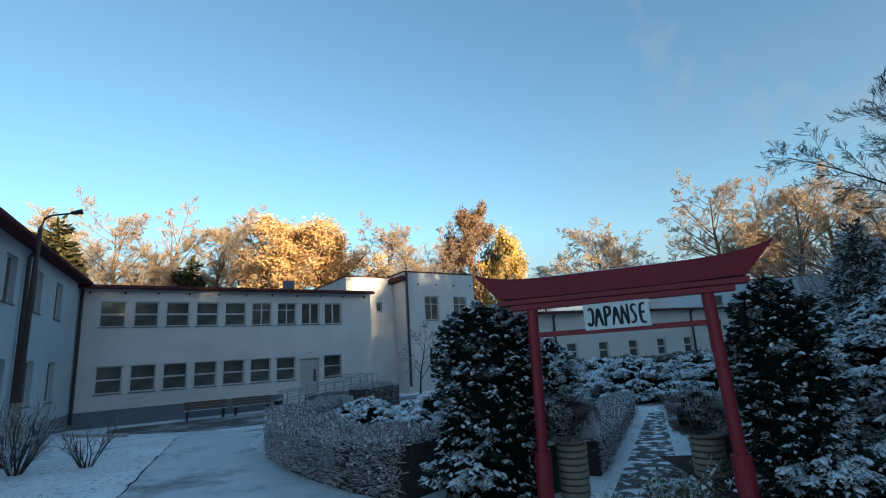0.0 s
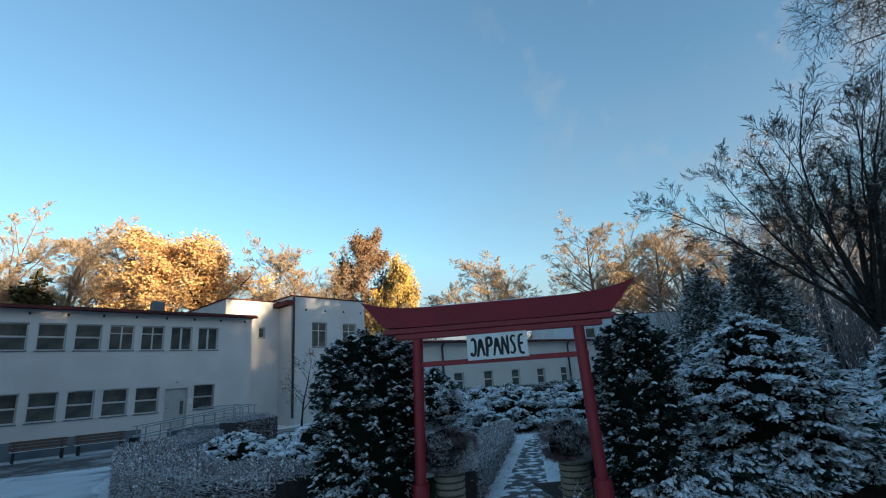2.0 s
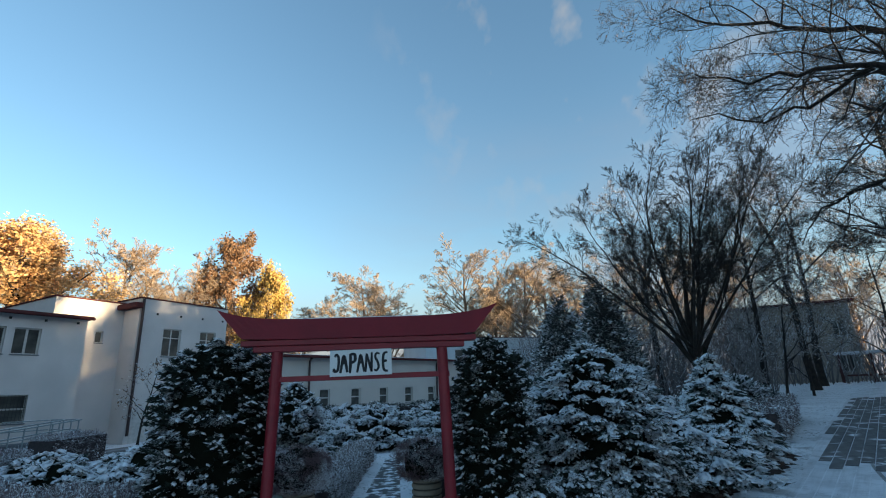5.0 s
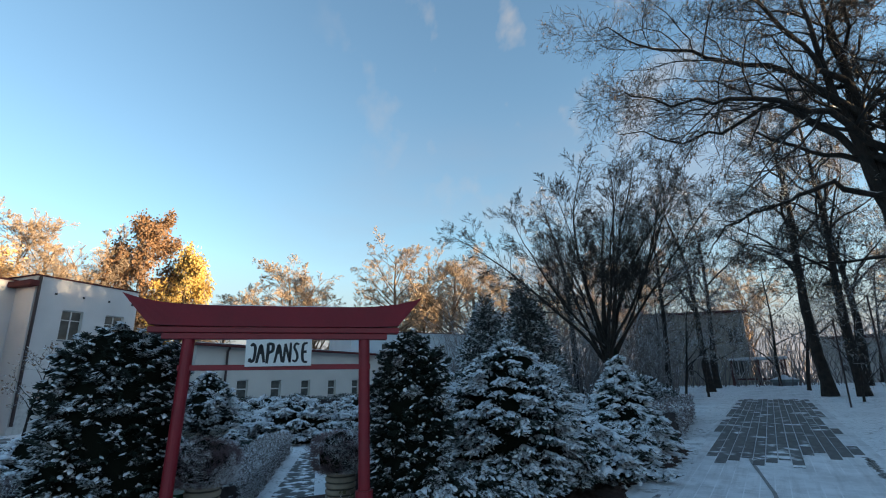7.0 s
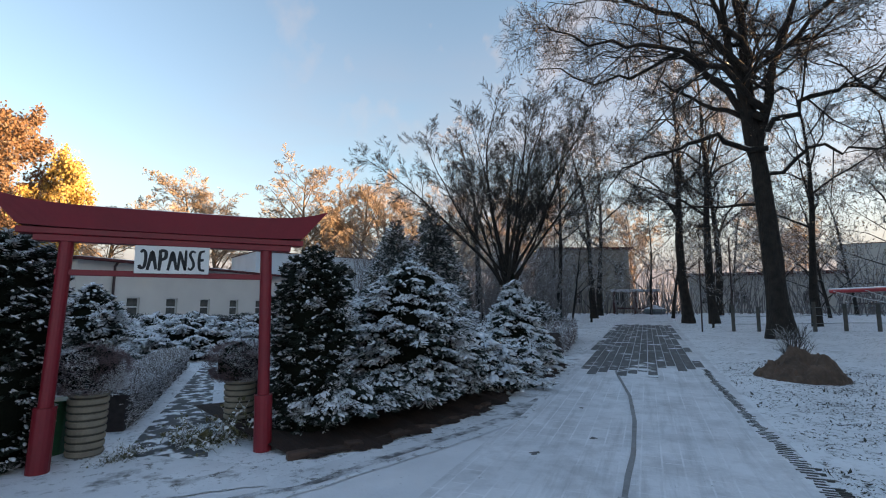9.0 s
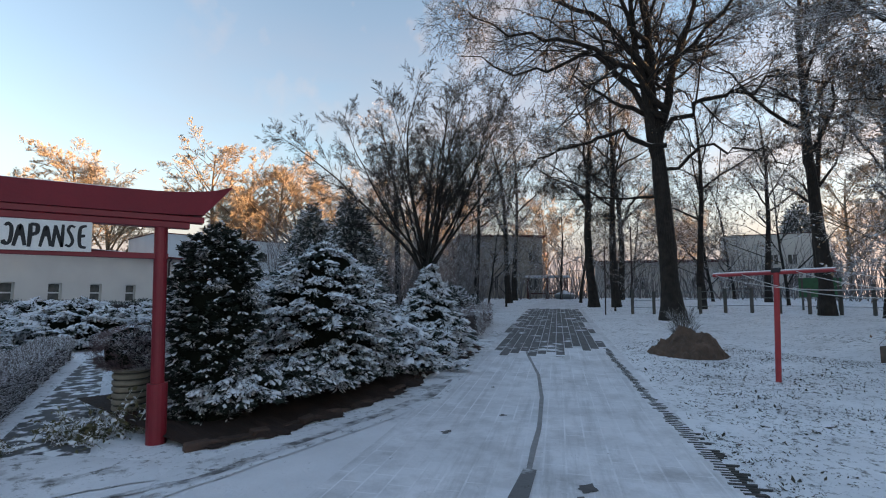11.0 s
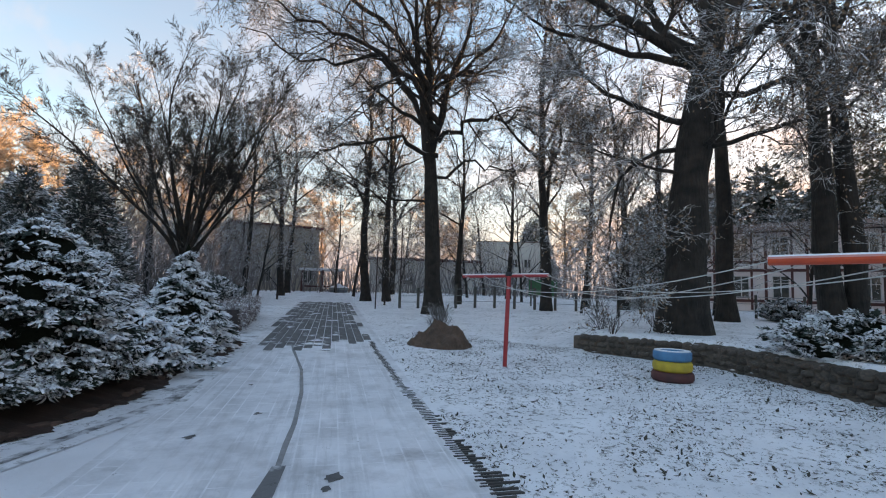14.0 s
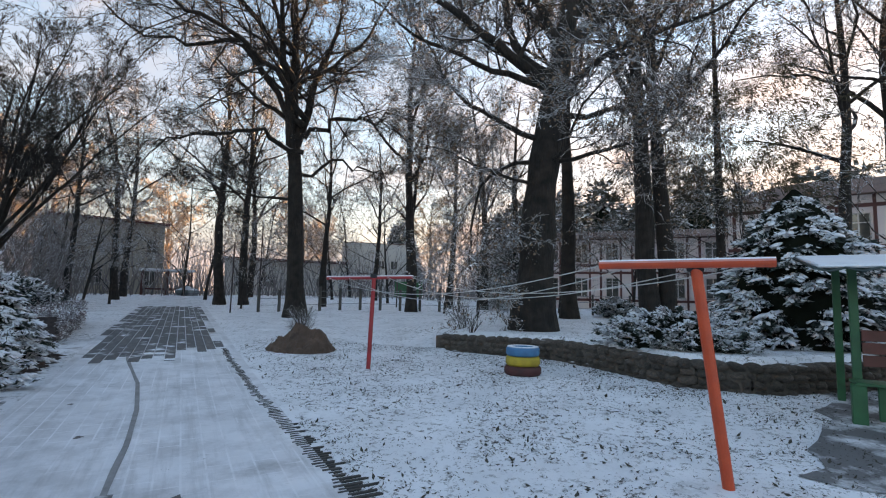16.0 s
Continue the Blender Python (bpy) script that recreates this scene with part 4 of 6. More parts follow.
bm = bmesh.new()
for i in range(8):
    box(bm, 11.99 + 0.135 * i, 0.02, 1.06, 12.005 + 0.135 * i, 0.035, 2.28)
for i in range(6):
    box(bm, 11.96, 0.036, 1.12 + 0.2 * i, 13.0, 0.05, 1.135 + 0.2 * i)
part("window_grille", bm, M_BLACK, main)
part("notice", boxed(11.72, -0.012, 1.35, 11.88, -0.002, 1.62), M_SIGN, main)
part("wall_lamp", beam(bmesh.new(), (11.1, -0.10, 2.45), (11.1, -0.002, 2.5), 0.06, 10), M_FRAME, main)

left_holes = [(0.9 + 2.8 * i - 0.6, 4.15, 1.0, 1.45, "columns") for i in range(1, 7)] + [(0.9 + 2.8 * i - 0.6, 1.0, 1.0, 1.5, "columns") for i in range(1, 7)]
left = house("side_house", (-24.75 + 18 * 0.755, 14.2 - 18 * 0.656, 0), 311, 18, 9, -0.6, 6.1, M_WALL_BLUE, [(18 - x - w, z, w, h, st) for x, z, w, h, st in left_holes], "pale blue-grey rendered two-storey house with a dark eave")
pipe(left, [(9.9, -0.35, 6.05), (9.9, -0.12, 5.75), (9.9, -0.12, -0.2)], 0.065, M_PIPE)
part("plinth", boxed(0, -0.05, -0.6, 17.9, -0.003, 0.3, bevel=0.01), M_PLINTH, left)

h34 = radians(33.0)
U, N = Vector((math.sin(h34), math.cos(h34))), Vector((math.cos(h34), -math.sin(h34)))


def off_main(s, d):
    """A place s metres along the wing's front and d metres before it."""
    p = Vector(WING) + U * s + N * d
    return p.x, p.y


recess = house("stair_block", off_main(14.4, -2.4), 33, 4.6, 6, -0.6, 7.45, M_WALL, [(2.2, 5.1, 0.42, 0.66, "plain")], "grey rendered stair block with one small window", parapet=True)
tall_holes = [(1.55, 4.35, 1.15, 1.65, "cross"), (4.0, 4.35, 1.15, 1.65, "cross"), (1.75, 0.9, 0.75, 1.6, "columns"), (4.2, 0.9, 0.9, 1.5, "columns")]
tall = house("tall_block", off_main(18.0, -0.8), 33, 5.9, 8, -0.6, 7.65, M_WALL, tall_holes, "grey rendered taller block with patched white base", parapet=True)
pipe(tall, [(0.12, -0.1, 7.6), (0.12, -0.1, 0.0)], 0.08, M_PIPE)
part("white_base", boxed(0.25, -0.015, -0.5, 6.9, -0.003, 1.35), M_FRAME, tall)
part("eave", boxed(-0.45, -0.3, 7.05, -0.004, 3.2, 7.35, bevel=0.02), M_ROOF, tall)
for i in range(4):
    part("vent_cap", boxed(1.0 + 1.5 * i, -0.03, 6.75, 1.12 + 1.5 * i, -0.002, 6.87), M_BLACK, tall)

annex_holes = [(0.3 + 2.62 * i, 1.0, 0.82, 1.14, "rows") for i in range(7)]
annex = house("annex", (-8.0, 32.0), 45, 21, 8, -0.5, 4.15, M_ANNEX, annex_holes, "long low cream annex with a thin snowy roof edge", roof_thick=0.14)
for x in (2.0, 14.4):
    pipe(annex, [(x, -0.3, 4.1), (x, -0.1, 3.9), (x, -0.1, 0.0)], 0.07, M_PIPE)
part("white_base", boxed(0, -0.02, -0.5, 21, -0.003, 0.98), M_FRAME, annex)
part("roof_snow", boxed(-0.2, -0.34, 4.295, 21.2, 8, 4.33, bevel=0.01), M_SNOW, annex)
upper = house("rear_block", (1.5, 47.0), 75, 16, 8, 0, 6.6, M_WALL_BLUE, [(3.0 + 3 * i, 4.6, 0.9, 0.9, "plain") for i in range(4)], "pale grey block with a flat roof", parapet=True)

# the ramp with its rails, before the door
ramp = empty("access_ramp", pose(*off_main(12.3, 1.0), 0, 0, 0, 90 - 33), label="concrete access ramp with blue-grey tubular rails", category="ramp")
vs = [(-1.6, -0.7, -0.6), (1.6, -0.7, -0.6), (1.6, 0.7, -0.6), (-1.6, 0.7, -0.6), (-1.6, -0.7, 0.2), (1.6, -0.7, 0.2), (1.6, 0.7, 0.2), (-1.6, 0.7, 0.2)]
part("landing", mesh_from("landing", vs, [(0, 1, 5, 4), (1, 2, 6, 5), (2, 3, 7, 6), (3, 0, 4, 7), (4, 5, 6, 7)], M_PLINTH), None, ramp)
vs = [(-3.4, -2.1, -0.7), (1.6, -2.1, -0.7), (1.6, -0.702, -0.7), (-3.4, -0.702, -0.7), (-3.4, -2.1, -0.35), (1.6, -2.1, 0.2), (1.6, -0.702, 0.2), (-3.4, -0.702, -0.35)]
part("slope", mesh_from("slope", vs, [(0, 1, 5, 4), (1, 2, 6, 5), (2, 3, 7, 6), (3, 0, 4, 7), (4, 5, 6, 7)], M_PLINTH), None, ramp)
for y in (-2.05, -0.75):
    for h in (0.5, 0.92):
        part("rail", beam(bmesh.new(), (-3.5, y, -0.36 + h), (1.6, y, 0.2 + h), 0.03, 8), M_RAIL, ramp)
    for i in range(6):
        x = -3.35 + 0.98 * i
        part("rail_post", beam(bmesh.new(), (x, y, -0.4 + 0.11 * i), (x, y, 0.57 + 0.109 * i), 0.03, 8), M_RAIL, ramp)
for z in (0.7, 1.12):
    part("rail", beam(bmesh.new(), (1.65, -2.05, z), (1.65, 0.6, z), 0.03, 8), M_RAIL, ramp)
    part("rail", beam(bmesh.new(), (-0.2, 0.68, z), (1.6, 0.68, z), 0.025, 8), M_RAIL, ramp)
for y in (-1.2, -0.2, 0.6):
    part("rail_post", beam(bmesh.new(), (1.65, y, -0.5), (1.65, y, 1.12), 0.03, 8), M_RAIL, ramp)

# benches at the foot of the wall
bench = empty("bench", label="dark wooden slatted bench with snow on its seat", category="bench", group="benches at the wall")
for x in (0.12, 1.7):
    b = boxed(x, 0, 0, x + 0.06, 0.42, 0.40)
    box(b, x, 0.36, 0.4, x + 0.06, 0.42, 0.82)
    part("leg", b, M_BLACK, bench)
for i in range(4):
    part("seat_slat", boxed(0, 0.02 + 0.1 * i, 0.402, 1.9, 0.10 + 0.1 * i, 0.43, bevel=0.004), M_BENCH, bench)
for i in range(3):
    part("back_slat", boxed(0, 0.33, 0.5 + 0.12 * i, 1.9, 0.357, 0.59 + 0.12 * i, bevel=0.004), M_BENCH, bench)
bx, by = off_main(4.6, 1.5)
bench.matrix_world = pose(bx, by, ground_z(bx, by) - 0.01, 0, 0, 90 - 33)
bx, by = off_main(6.75, 1.5)
copy_thing(bench, pose(bx, by, ground_z(bx, by) - 0.01, 0, 0, 90 - 33))
bx, by = off_main(8.9, 1.6)
bin_ = empty("litter_bin", pose(bx, by, ground_z(bx, by)), label="small dark litter bin beside the bench", category="bin")
part("drum", beam(bmesh.new(), (0, 0, 0), (0, 0, 0.5), 0.17, 12, 0.2), M_BLACK, bin_)
part("rim", beam(bmesh.new(), (0, 0, 0.501), (0, 0, 0.53), 0.215, 12), M_METAL, bin_)

# the street lamp
lamp = empty("street_lamp", pose(-16.9, 8.27, ground_z(-16.9, 8.27)), label="tall lamp post with a pale concrete foot and dark pole", category="street lamp")
part("foot", beam(bmesh.new(), (0, 0, -0.2), (0.0, 0, 1.25), 0.16, 12, 0.13), M_CONCRETE, lamp)
part("pole", beam(bmesh.new(), (0, 0, 1.25), (0.05, 0.05, 6.3), 0.10, 12, 0.06), M_PIPE, lamp)
arm_pts = [(0.05, 0.05, 6.3), (0.08, 0.12, 6.62), (0.15, 0.25, 6.74), (0.40, 0.70, 6.88)]
v, f = tubes([(np.array(arm_pts), np.array([0.04, 0.035, 0.03, 0.03]))], 8)
part("arm", mesh_arrays("arm", v, f, M_PIPE, True), None, lamp)
part("lamp_head", beam(bmesh.new(), (0.37, 0.66, 6.88), (0.52, 0.92, 6.97), 0.05, 8, 0.09), M_BLACK, lamp)

# ---- planted things ----
rng = np.random.default_rng(3)


def place(ob, x, y, turn=0, scale=1.0, sink=0.03):
    ob.matrix_world = pose(x, y, ground_z(x, y) - sink, 0, 0, turn) @ Matrix.Scale(scale, 4)
    return ob


def hedge(name, pts, width, height, count, size, material, **tags):
    """A clipped hedge along a line: a dark core and a pelt of short twigs, flat on top."""
    ob = empty(name, **tags)
    P = np.array(pts, float)
    seg = np.linalg.norm(np.diff(P, axis=0), axis=1)
    cum = np.concatenate([[0], np.cumsum(seg)])
    t = rng.uniform(0, cum[-1], count)
    c = np.stack([np.interp(t, cum, P[:, 0]), np.interp(t, cum, P[:, 1])], 1)
    k = np.clip(np.searchsorted(cum, t) - 1, 0, len(seg) - 1)
    d = np.diff(P, axis=0)[k] / seg[k][:, None]
    n = np.stack([-d[:, 1], d[:, 0]], 1)
    top = rng.random(count) < 0.42
    side = np.where(rng.random(count) < 0.5, 1.0, -1.0)
    bumpy = 1 + 0.06 * np.sin(t * 2.1) + 0.04 * np.sin(t * 5.7)
    across = np.where(top, rng.uniform(-0.5, 0.5, count), side * 0.5) * width * bumpy
    h = np.where(top, 1.0, rng.uniform(0.03, 1, count) ** 0.8) * height * bumpy
    gz = np.array([ground_z(x, y) for x, y in c])
    at = np.column_stack([c + n * across[:, None], gz + h]) + rng.normal(0, 0.025, (count, 3))
    way = np.column_stack([n * np.where(top, 0, side)[:, None], np.where(top, 1.0, 0.35)]) + rng.normal(0, 0.45, (count, 3))
    way /= np.linalg.norm(way, axis=1, keepdims=True)
    L = size * rng.uniform(0.6, 1.5, (count, 1))
    lines = [(np.array([a, b]), np.array([0.006, 0.003])) for a, b in zip(at - way * L * 0.6, at + way * L * 0.5)]
    v, f = tubes(lines, 3)
    tagged(part("pelt", mesh_arrays("pelt", v, f, material), None, ob), kind="stuff")
    v, f = leaf_cards(rng, at[: count // 2] + way[: count // 2] * L[: count // 2] * 0.3, size * 0.35)
    part("foliage", mesh_arrays("foliage", v, f, material), None, ob)
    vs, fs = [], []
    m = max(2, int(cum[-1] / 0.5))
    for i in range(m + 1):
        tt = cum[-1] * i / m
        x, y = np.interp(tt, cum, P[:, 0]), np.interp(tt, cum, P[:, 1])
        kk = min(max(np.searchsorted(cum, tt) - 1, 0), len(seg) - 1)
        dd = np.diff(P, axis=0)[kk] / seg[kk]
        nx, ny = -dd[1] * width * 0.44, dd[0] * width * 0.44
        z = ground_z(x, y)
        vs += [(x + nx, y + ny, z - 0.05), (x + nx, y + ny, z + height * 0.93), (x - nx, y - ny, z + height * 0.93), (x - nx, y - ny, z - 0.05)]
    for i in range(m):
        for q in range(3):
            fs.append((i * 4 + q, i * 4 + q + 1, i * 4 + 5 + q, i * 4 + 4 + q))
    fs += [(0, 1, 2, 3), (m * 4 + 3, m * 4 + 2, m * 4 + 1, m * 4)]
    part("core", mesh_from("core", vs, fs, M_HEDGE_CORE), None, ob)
    return ob


hedge("clipped_hedge", [(-3.3, 6.3), (-4.3, 6.6), (-5.9, 7.4), (-7.6, 8.7), (-9.0, 10.3)], 1.0, 0.72, 15000, 0.10, M_HEDGE, label="clipped purple-brown hedge with frosted tips", category="hedge")
hedge("clipped_hedge", [(-9.0, 10.6), (-9.9, 12.4), (-10.6, 14.6)], 1.0, 0.68, 4500, 0.10, M_HEDGE, label="clipped purple-brown hedge turning along the drive", category="hedge")
hedge("clipped_hedge", [(-11.6, 17.2), (-11.0, 19.0)], 1.1, 0.9, 1800, 0.12, M_HEDGE, label="short dark block of clipped hedge near the ramp", category="hedge")

# snowy low bushes behind the hedge
low = bough_bush(rng, "low_evergreen", [(0.0, 0.9), (0.3, 1.0), (0.6, 0.75), (0.85, 0.1)], 90, 56, 0.12, M_FIR, lift=0.3, droop=0.3, lump=0.16, pads=30, pad_size=0.05)
tagged(low, "low spreading evergreen under snow", "shrub", "low bushes behind the hedge")
place(low, -4.6, 8.6)
for x, y, sc in ((-6.2, 9.6, 1.0), (-5.4, 10.9, 1.1), (-7.6, 11.4, 1.0), (-3.9, 10.2, 0.9), (-8.4, 13.0, 0.9), (-6.6, 13.2, 0.9), (-4.8, 13.3, 1.0), (-7.0, 15.6, 0.9), (-5.4, 16.0, 1.0), (-3.6, 12.2, 0.9), (-5.6, 18.6, 1.0)):
    copy_thing(low, pose(x, y, ground_z(x, y) - 0.04, 0, 0, x * 77) @ Matrix.Scale(sc, 4))

yew = bough_bush(rng, "columnar_yew", [(0.02, 0.62), (0.7, 0.70), (1.5, 0.71), (2.0, 0.66), (2.26, 0.54), (2.40, 0.36), (2.47, 0.06)], 620, 64, 0.052, M_YEW, lift=0.30, droop=0.2, lump=0.05, pads=9, pad_size=0.027, wide=0.17, inner=0.66, core=0.80)
tagged(place(yew, -2.38, 6.42), "clipped columnar yew dusted with snow beside the gate", "shrub", "yews beside the gate")
yew_b = bough_bush(rng, "columnar_yew", [(0.1, 0.46), (0.8, 0.51), (1.6, 0.51), (2.0, 0.46), (2.2, 0.36), (2.33, 0.20), (2.38, 0.04)], 520, 64, 0.052, M_YEW, lift=0.30, droop=0.2, lump=0.06, pads=7, pad_size=0.025, wide=0.17, inner=0.6, core=0.76)
tagged(place(yew_b, 1.0, 6.5), "narrow columnar yew dusted with snow beside the gate", "shrub", "yews beside the gate")
skirt = bough_bush(rng, "low_yew", [(0.36, 0.46), (0.46, 0.58), (0.60, 0.48), (0.76, 0.08)], 120, 60, 0.07, M_YEW2, lift=0.1, droop=0.35, lump=0.12, pads=16, pad_size=0.032, wide=0.17)
tagged(place(skirt, 1.28, 6.32), "low spreading yew at the edge of the bed", "shrub", "low yews of the bed")
for x, y, sc in ((1.9, 6.62, 1.0), (2.6, 6.95, 1.0), (3.5, 7.5, 0.95), (0.85, 6.55, 0.75), (-2.6, 5.95, 0.9), (4.7, 8.6, 1.1), (5.5, 9.3, 1.1)):
    copy_thing(skirt, pose(x, y, ground_z(x, y) - 0.03, 0, 0, x * 90) @ Matrix.Scale(sc, 4))
fir = bough_bush(rng, "fir_shrub", [(0.28, 0.85), (0.5, 1.10), (1.0, 1.20), (1.5, 1.08), (1.9, 0.82), (2.2, 0.48), (2.42, 0.06)], 380, 84, 0.09, M_FIR, lift=0.16, droop=0.4, lump=0.08, pads=34, pad_size=0.036, wide=0.17)
tagged(place(fir, 2.75, 7.75), "broad fir shrub covered in snow", "shrub")
fir_c = bough_bush(rng, "fir_shrub", [(0.0, 0.8), (0.5, 0.9), (1.0, 0.8), (1.4, 0.5), (1.65, 0.06)], 240, 70, 0.095, M_FIR, lift=0.16, droop=0.6, lump=0.1, pads=34, pad_size=0.036, wide=0.17)
tagged(place(fir_c, 1.75, 8.2), "smaller fir shrub covered in snow", "shrub")
fir_b = bough_bush(rng, "fir_shrub", [(0.1, 1.05), (0.6, 1.0), (1.1, 0.72), (1.6, 0.42), (2.05, 0.17), (2.40, 0.02)], 210, 84, 0.11, M_FIR, lift=0.2, droop=0.7, lump=0.10, pads=38, pad_size=0.045, wide=0.17)
tagged(place(fir_b, 6.35, 10.4), "pointed fir shrub covered in snow by the drive", "shrub")
fir_d = copy_thing(low, pose(4.6, 9.0, 0) @ Matrix.Scale(1.25, 4))
tagged(fir_d, "low evergreen under snow between the firs", "shrub")

# the brick kerb of the bed and bare soil under its shrubs
bed_line = [(0.75, 5.55), (1.5, 5.75), (2.5, 6.25), (3.5, 6.85), (4.5, 7.75), (5.6, 8.75), (6.9, 9.55), (7.9, 10.6)]
bed = empty("bed_edging", label="low edging of old bricks round the shrub bed", category="edging")
for i in range(34):
    t = i / 33 * (len(bed_line) - 1)
    k = min(int(t), len(bed_line) - 2)
    a, b = Vector(bed_line[k]), Vector(bed_line[k + 1])
    p = a.lerp(b, t - k)
    d = (b - a).normalized()
    hgt = 0.03 + 0.06 * random.random()
    br = part("brick", boxed(-0.12, -0.05, -0.1, 0.12, 0.05, hgt, bevel=0.012), M_BRICK, bed)
    br.matrix_world = pose(p.x, p.y, ground_z(p.x, p.y), random.uniform(-12, 12), random.uniform(-8, 8), math.degrees(math.atan2(d.y, d.x)) + random.uniform(-14, 14))
sv, sf, n = [], [], 160
for i in range(n):
    t = i / (n - 1) * (len(bed_line) - 1)
    x = float(np.interp(t, range(len(bed_line)), [p[0] for p in bed_line]))
    y = float(np.interp(t, range(len(bed_line)), [p[1] for p in bed_line]))
    q = 0.16 * noise.noise((x * 2.3, y * 2.3, 0)) + 0.12 * noise.noise((x * 8, y * 8, 0)) + 0.07 * noise.noise((x * 21, y * 21, 0))
    z = ground_z(x, y)
    sv += [(x + 0.07 + q * 0.5, y - 0.14 - q, z + 0.02), (x - 0.10, y + 0.12, z + 0.06 + q * 0.45), (x - 0.35 + q, y + 0.55, z + 0.15 + q * 0.3), (x - 1.2, y + 2.6, z + 0.17)]
for i in range(n - 1):
    for q in range(3):
        sf.append((i * 4 + q, i * 4 + 4 + q, i * 4 + 5 + q, i * 4 + 1 + q))
tagged(part("bed_soil", mesh_from("bed_soil", sv, sf, M_SOIL, True), None), "bare brown soil with needles under the shrubs", "soil", kind="structure")

# ---- inside the garden ----
path_v, path_f = [], []
for i in range(30):
    y = 5.7 + i * 0.31
    for x in (-1.02 + 0.01 * i, -0.62, -0.14 - 0.008 * i):
        path_v.append((x, y, ground_z(x, y) + 0.008))
for i in range(29):
    for q in range(2):
        path_f.append((i * 3 + q, i * 3 + q + 1, i * 3 + 4 + q, i * 3 + 3 + q))
garden_path = tagged(part("garden_path", mesh_from("garden_path", path_v, path_f, M_PATH, True), None), "dark slab path with drifts of snow", "path", kind="structure")


def urn(x, y, h, r, label):
    ob = empty("ribbed_planter", pose(x, y, ground_z(x, y)), label=label, category="planter", group="planters behind the gate")
    n = 9
    for i in range(n):
        bm = bmesh.new()
        bmesh.ops.create_cone(bm, cap_ends=True, segments=24, radius1=r * (0.94 + 0.012 * i), radius2=r * (0.96 + 0.012 * i), depth=h / n * 0.72, matrix=Matrix.Translation((0, 0, h / n * (i + 0.5))))
        bmesh.ops.bevel(bm, geom=[e for e in bm.edges if abs(e.verts[0].co.z - e.verts[1].co.z) < 1e-5], offset=0.008, segments=1, affect="EDGES")
        part("ring", bm, M_CONCRETE, ob)
    part("drum", beam(bmesh.new(), (0, 0, 0.005), (0, 0, h - 0.02), r * 0.88, 20, r * 0.94), M_CONCRETE_DARK, ob)
    return ob


urn(-1.40, 6.55, 0.70, 0.19, "ribbed concrete planter, tawny and weathered")
urn(0.16, 7.15, 0.68, 0.195, "ribbed concrete planter with a dead vine on it")
ball = clump_bush(rng, "barberry_ball", [(0.0, 0.22), (0.10, 0.33), (0.28, 0.36), (0.42, 0.31), (0.50, 0.08)], 420, 60, 0.022, 0.055, M_BARBERRY, tilt=0.3, wide=0.12)
tagged(ball, "clipped purple barberry ball in the planter", "shrub", "barberries in the planters")
ball.matrix_world = pose(-1.42, 6.55, 0.66)
copy_thing(ball, pose(0.14, 7.15, 0.64) @ Matrix.Scale(1.0, 4))
vine = empty("dead_vine", pose(0.1, 6.75, 0.0), label="dead vine and weeds dusted with snow", category="plant")
lines = [limb(rng, (rng.normal(0, 0.28), rng.normal(0, 0.15), 0.0), (rng.normal(0, 0.8), rng.normal(-0.2, 0.6), 0.8), rng.uniform(0.2, 0.5), 0.005, 4, 0.35, -0.12, 0.6) for _ in range(120)]
v, f = tubes(lines, 3)
part("growth", mesh_arrays("growth", v, f, M_WEED), None, vine)
v, f = leaf_cards(rng, np.concatenate([p for p, r in lines]), 0.055)
part("foliage", mesh_arrays("foliage", v, f, M_WEED), None, vine)
weeds = copy_thing(vine, pose(-0.35, 6.55, 0, 0, 0, 120) @ Matrix.Scale(0.7, 4))
copy_thing(vine, pose(-1.0, 6.2, 0, 0, 0, 60) @ Matrix.Scale(0.45, 4))

for i in range(7):
    y = 7.6 + 1.0 * i
    hedge("box_hedge", [(-1.45, y), (-1.38 + 0.02 * i, y + 0.82)], 0.52, 0.50, 900, 0.07, M_HEDGE_SNOW, label="clipped grey-brown hedge block with snow on top", category="hedge", group="hedge blocks along the garden path")
for i in range(5):
    y = 8.1 + 1.25 * i
    hedge("box_hedge", [(0.42, y), (0.40, y + 0.95)], 0.6, 0.55, 800, 0.07, M_HEDGE_SNOW, label="clipped grey-brown hedge block with snow on top", category="hedge", group="hedge blocks along the garden path")

standard = bough_bush(rng, "standard_yew", [(0.75, 0.25), (0.95, 0.62), (1.25, 0.72), (1.6, 0.5), (1.95, 0.18), (2.1, 0.03)], 150, 50, 0.10, M_FIR_DARK, lift=0.25, droop=0.3, lump=0.12, pads=10, pad_size=0.04)
part("trunk", beam(bmesh.new(), (0, 0, -0.1), (0, 0, 0.95), 0.07, 8), M_BARK, standard)
tagged(place(standard, -2.75, 12.3), "small round-headed yew on a short trunk", "tree")
mound_j = bough_bush(rng, "spreading_juniper", [(0.0, 1.9), (0.35, 2.0), (0.75, 1.6), (1.15, 0.8), (1.35, 0.1)], 210, 60, 0.16, M_FIR, lift=0.35, droop=0.3, lump=0.14, pads=42, pad_size=0.06)
tagged(mound_j, "wide spreading juniper heaped with snow", "shrub", "junipers of the garden")
place(mound_j, -1.2, 18.2)
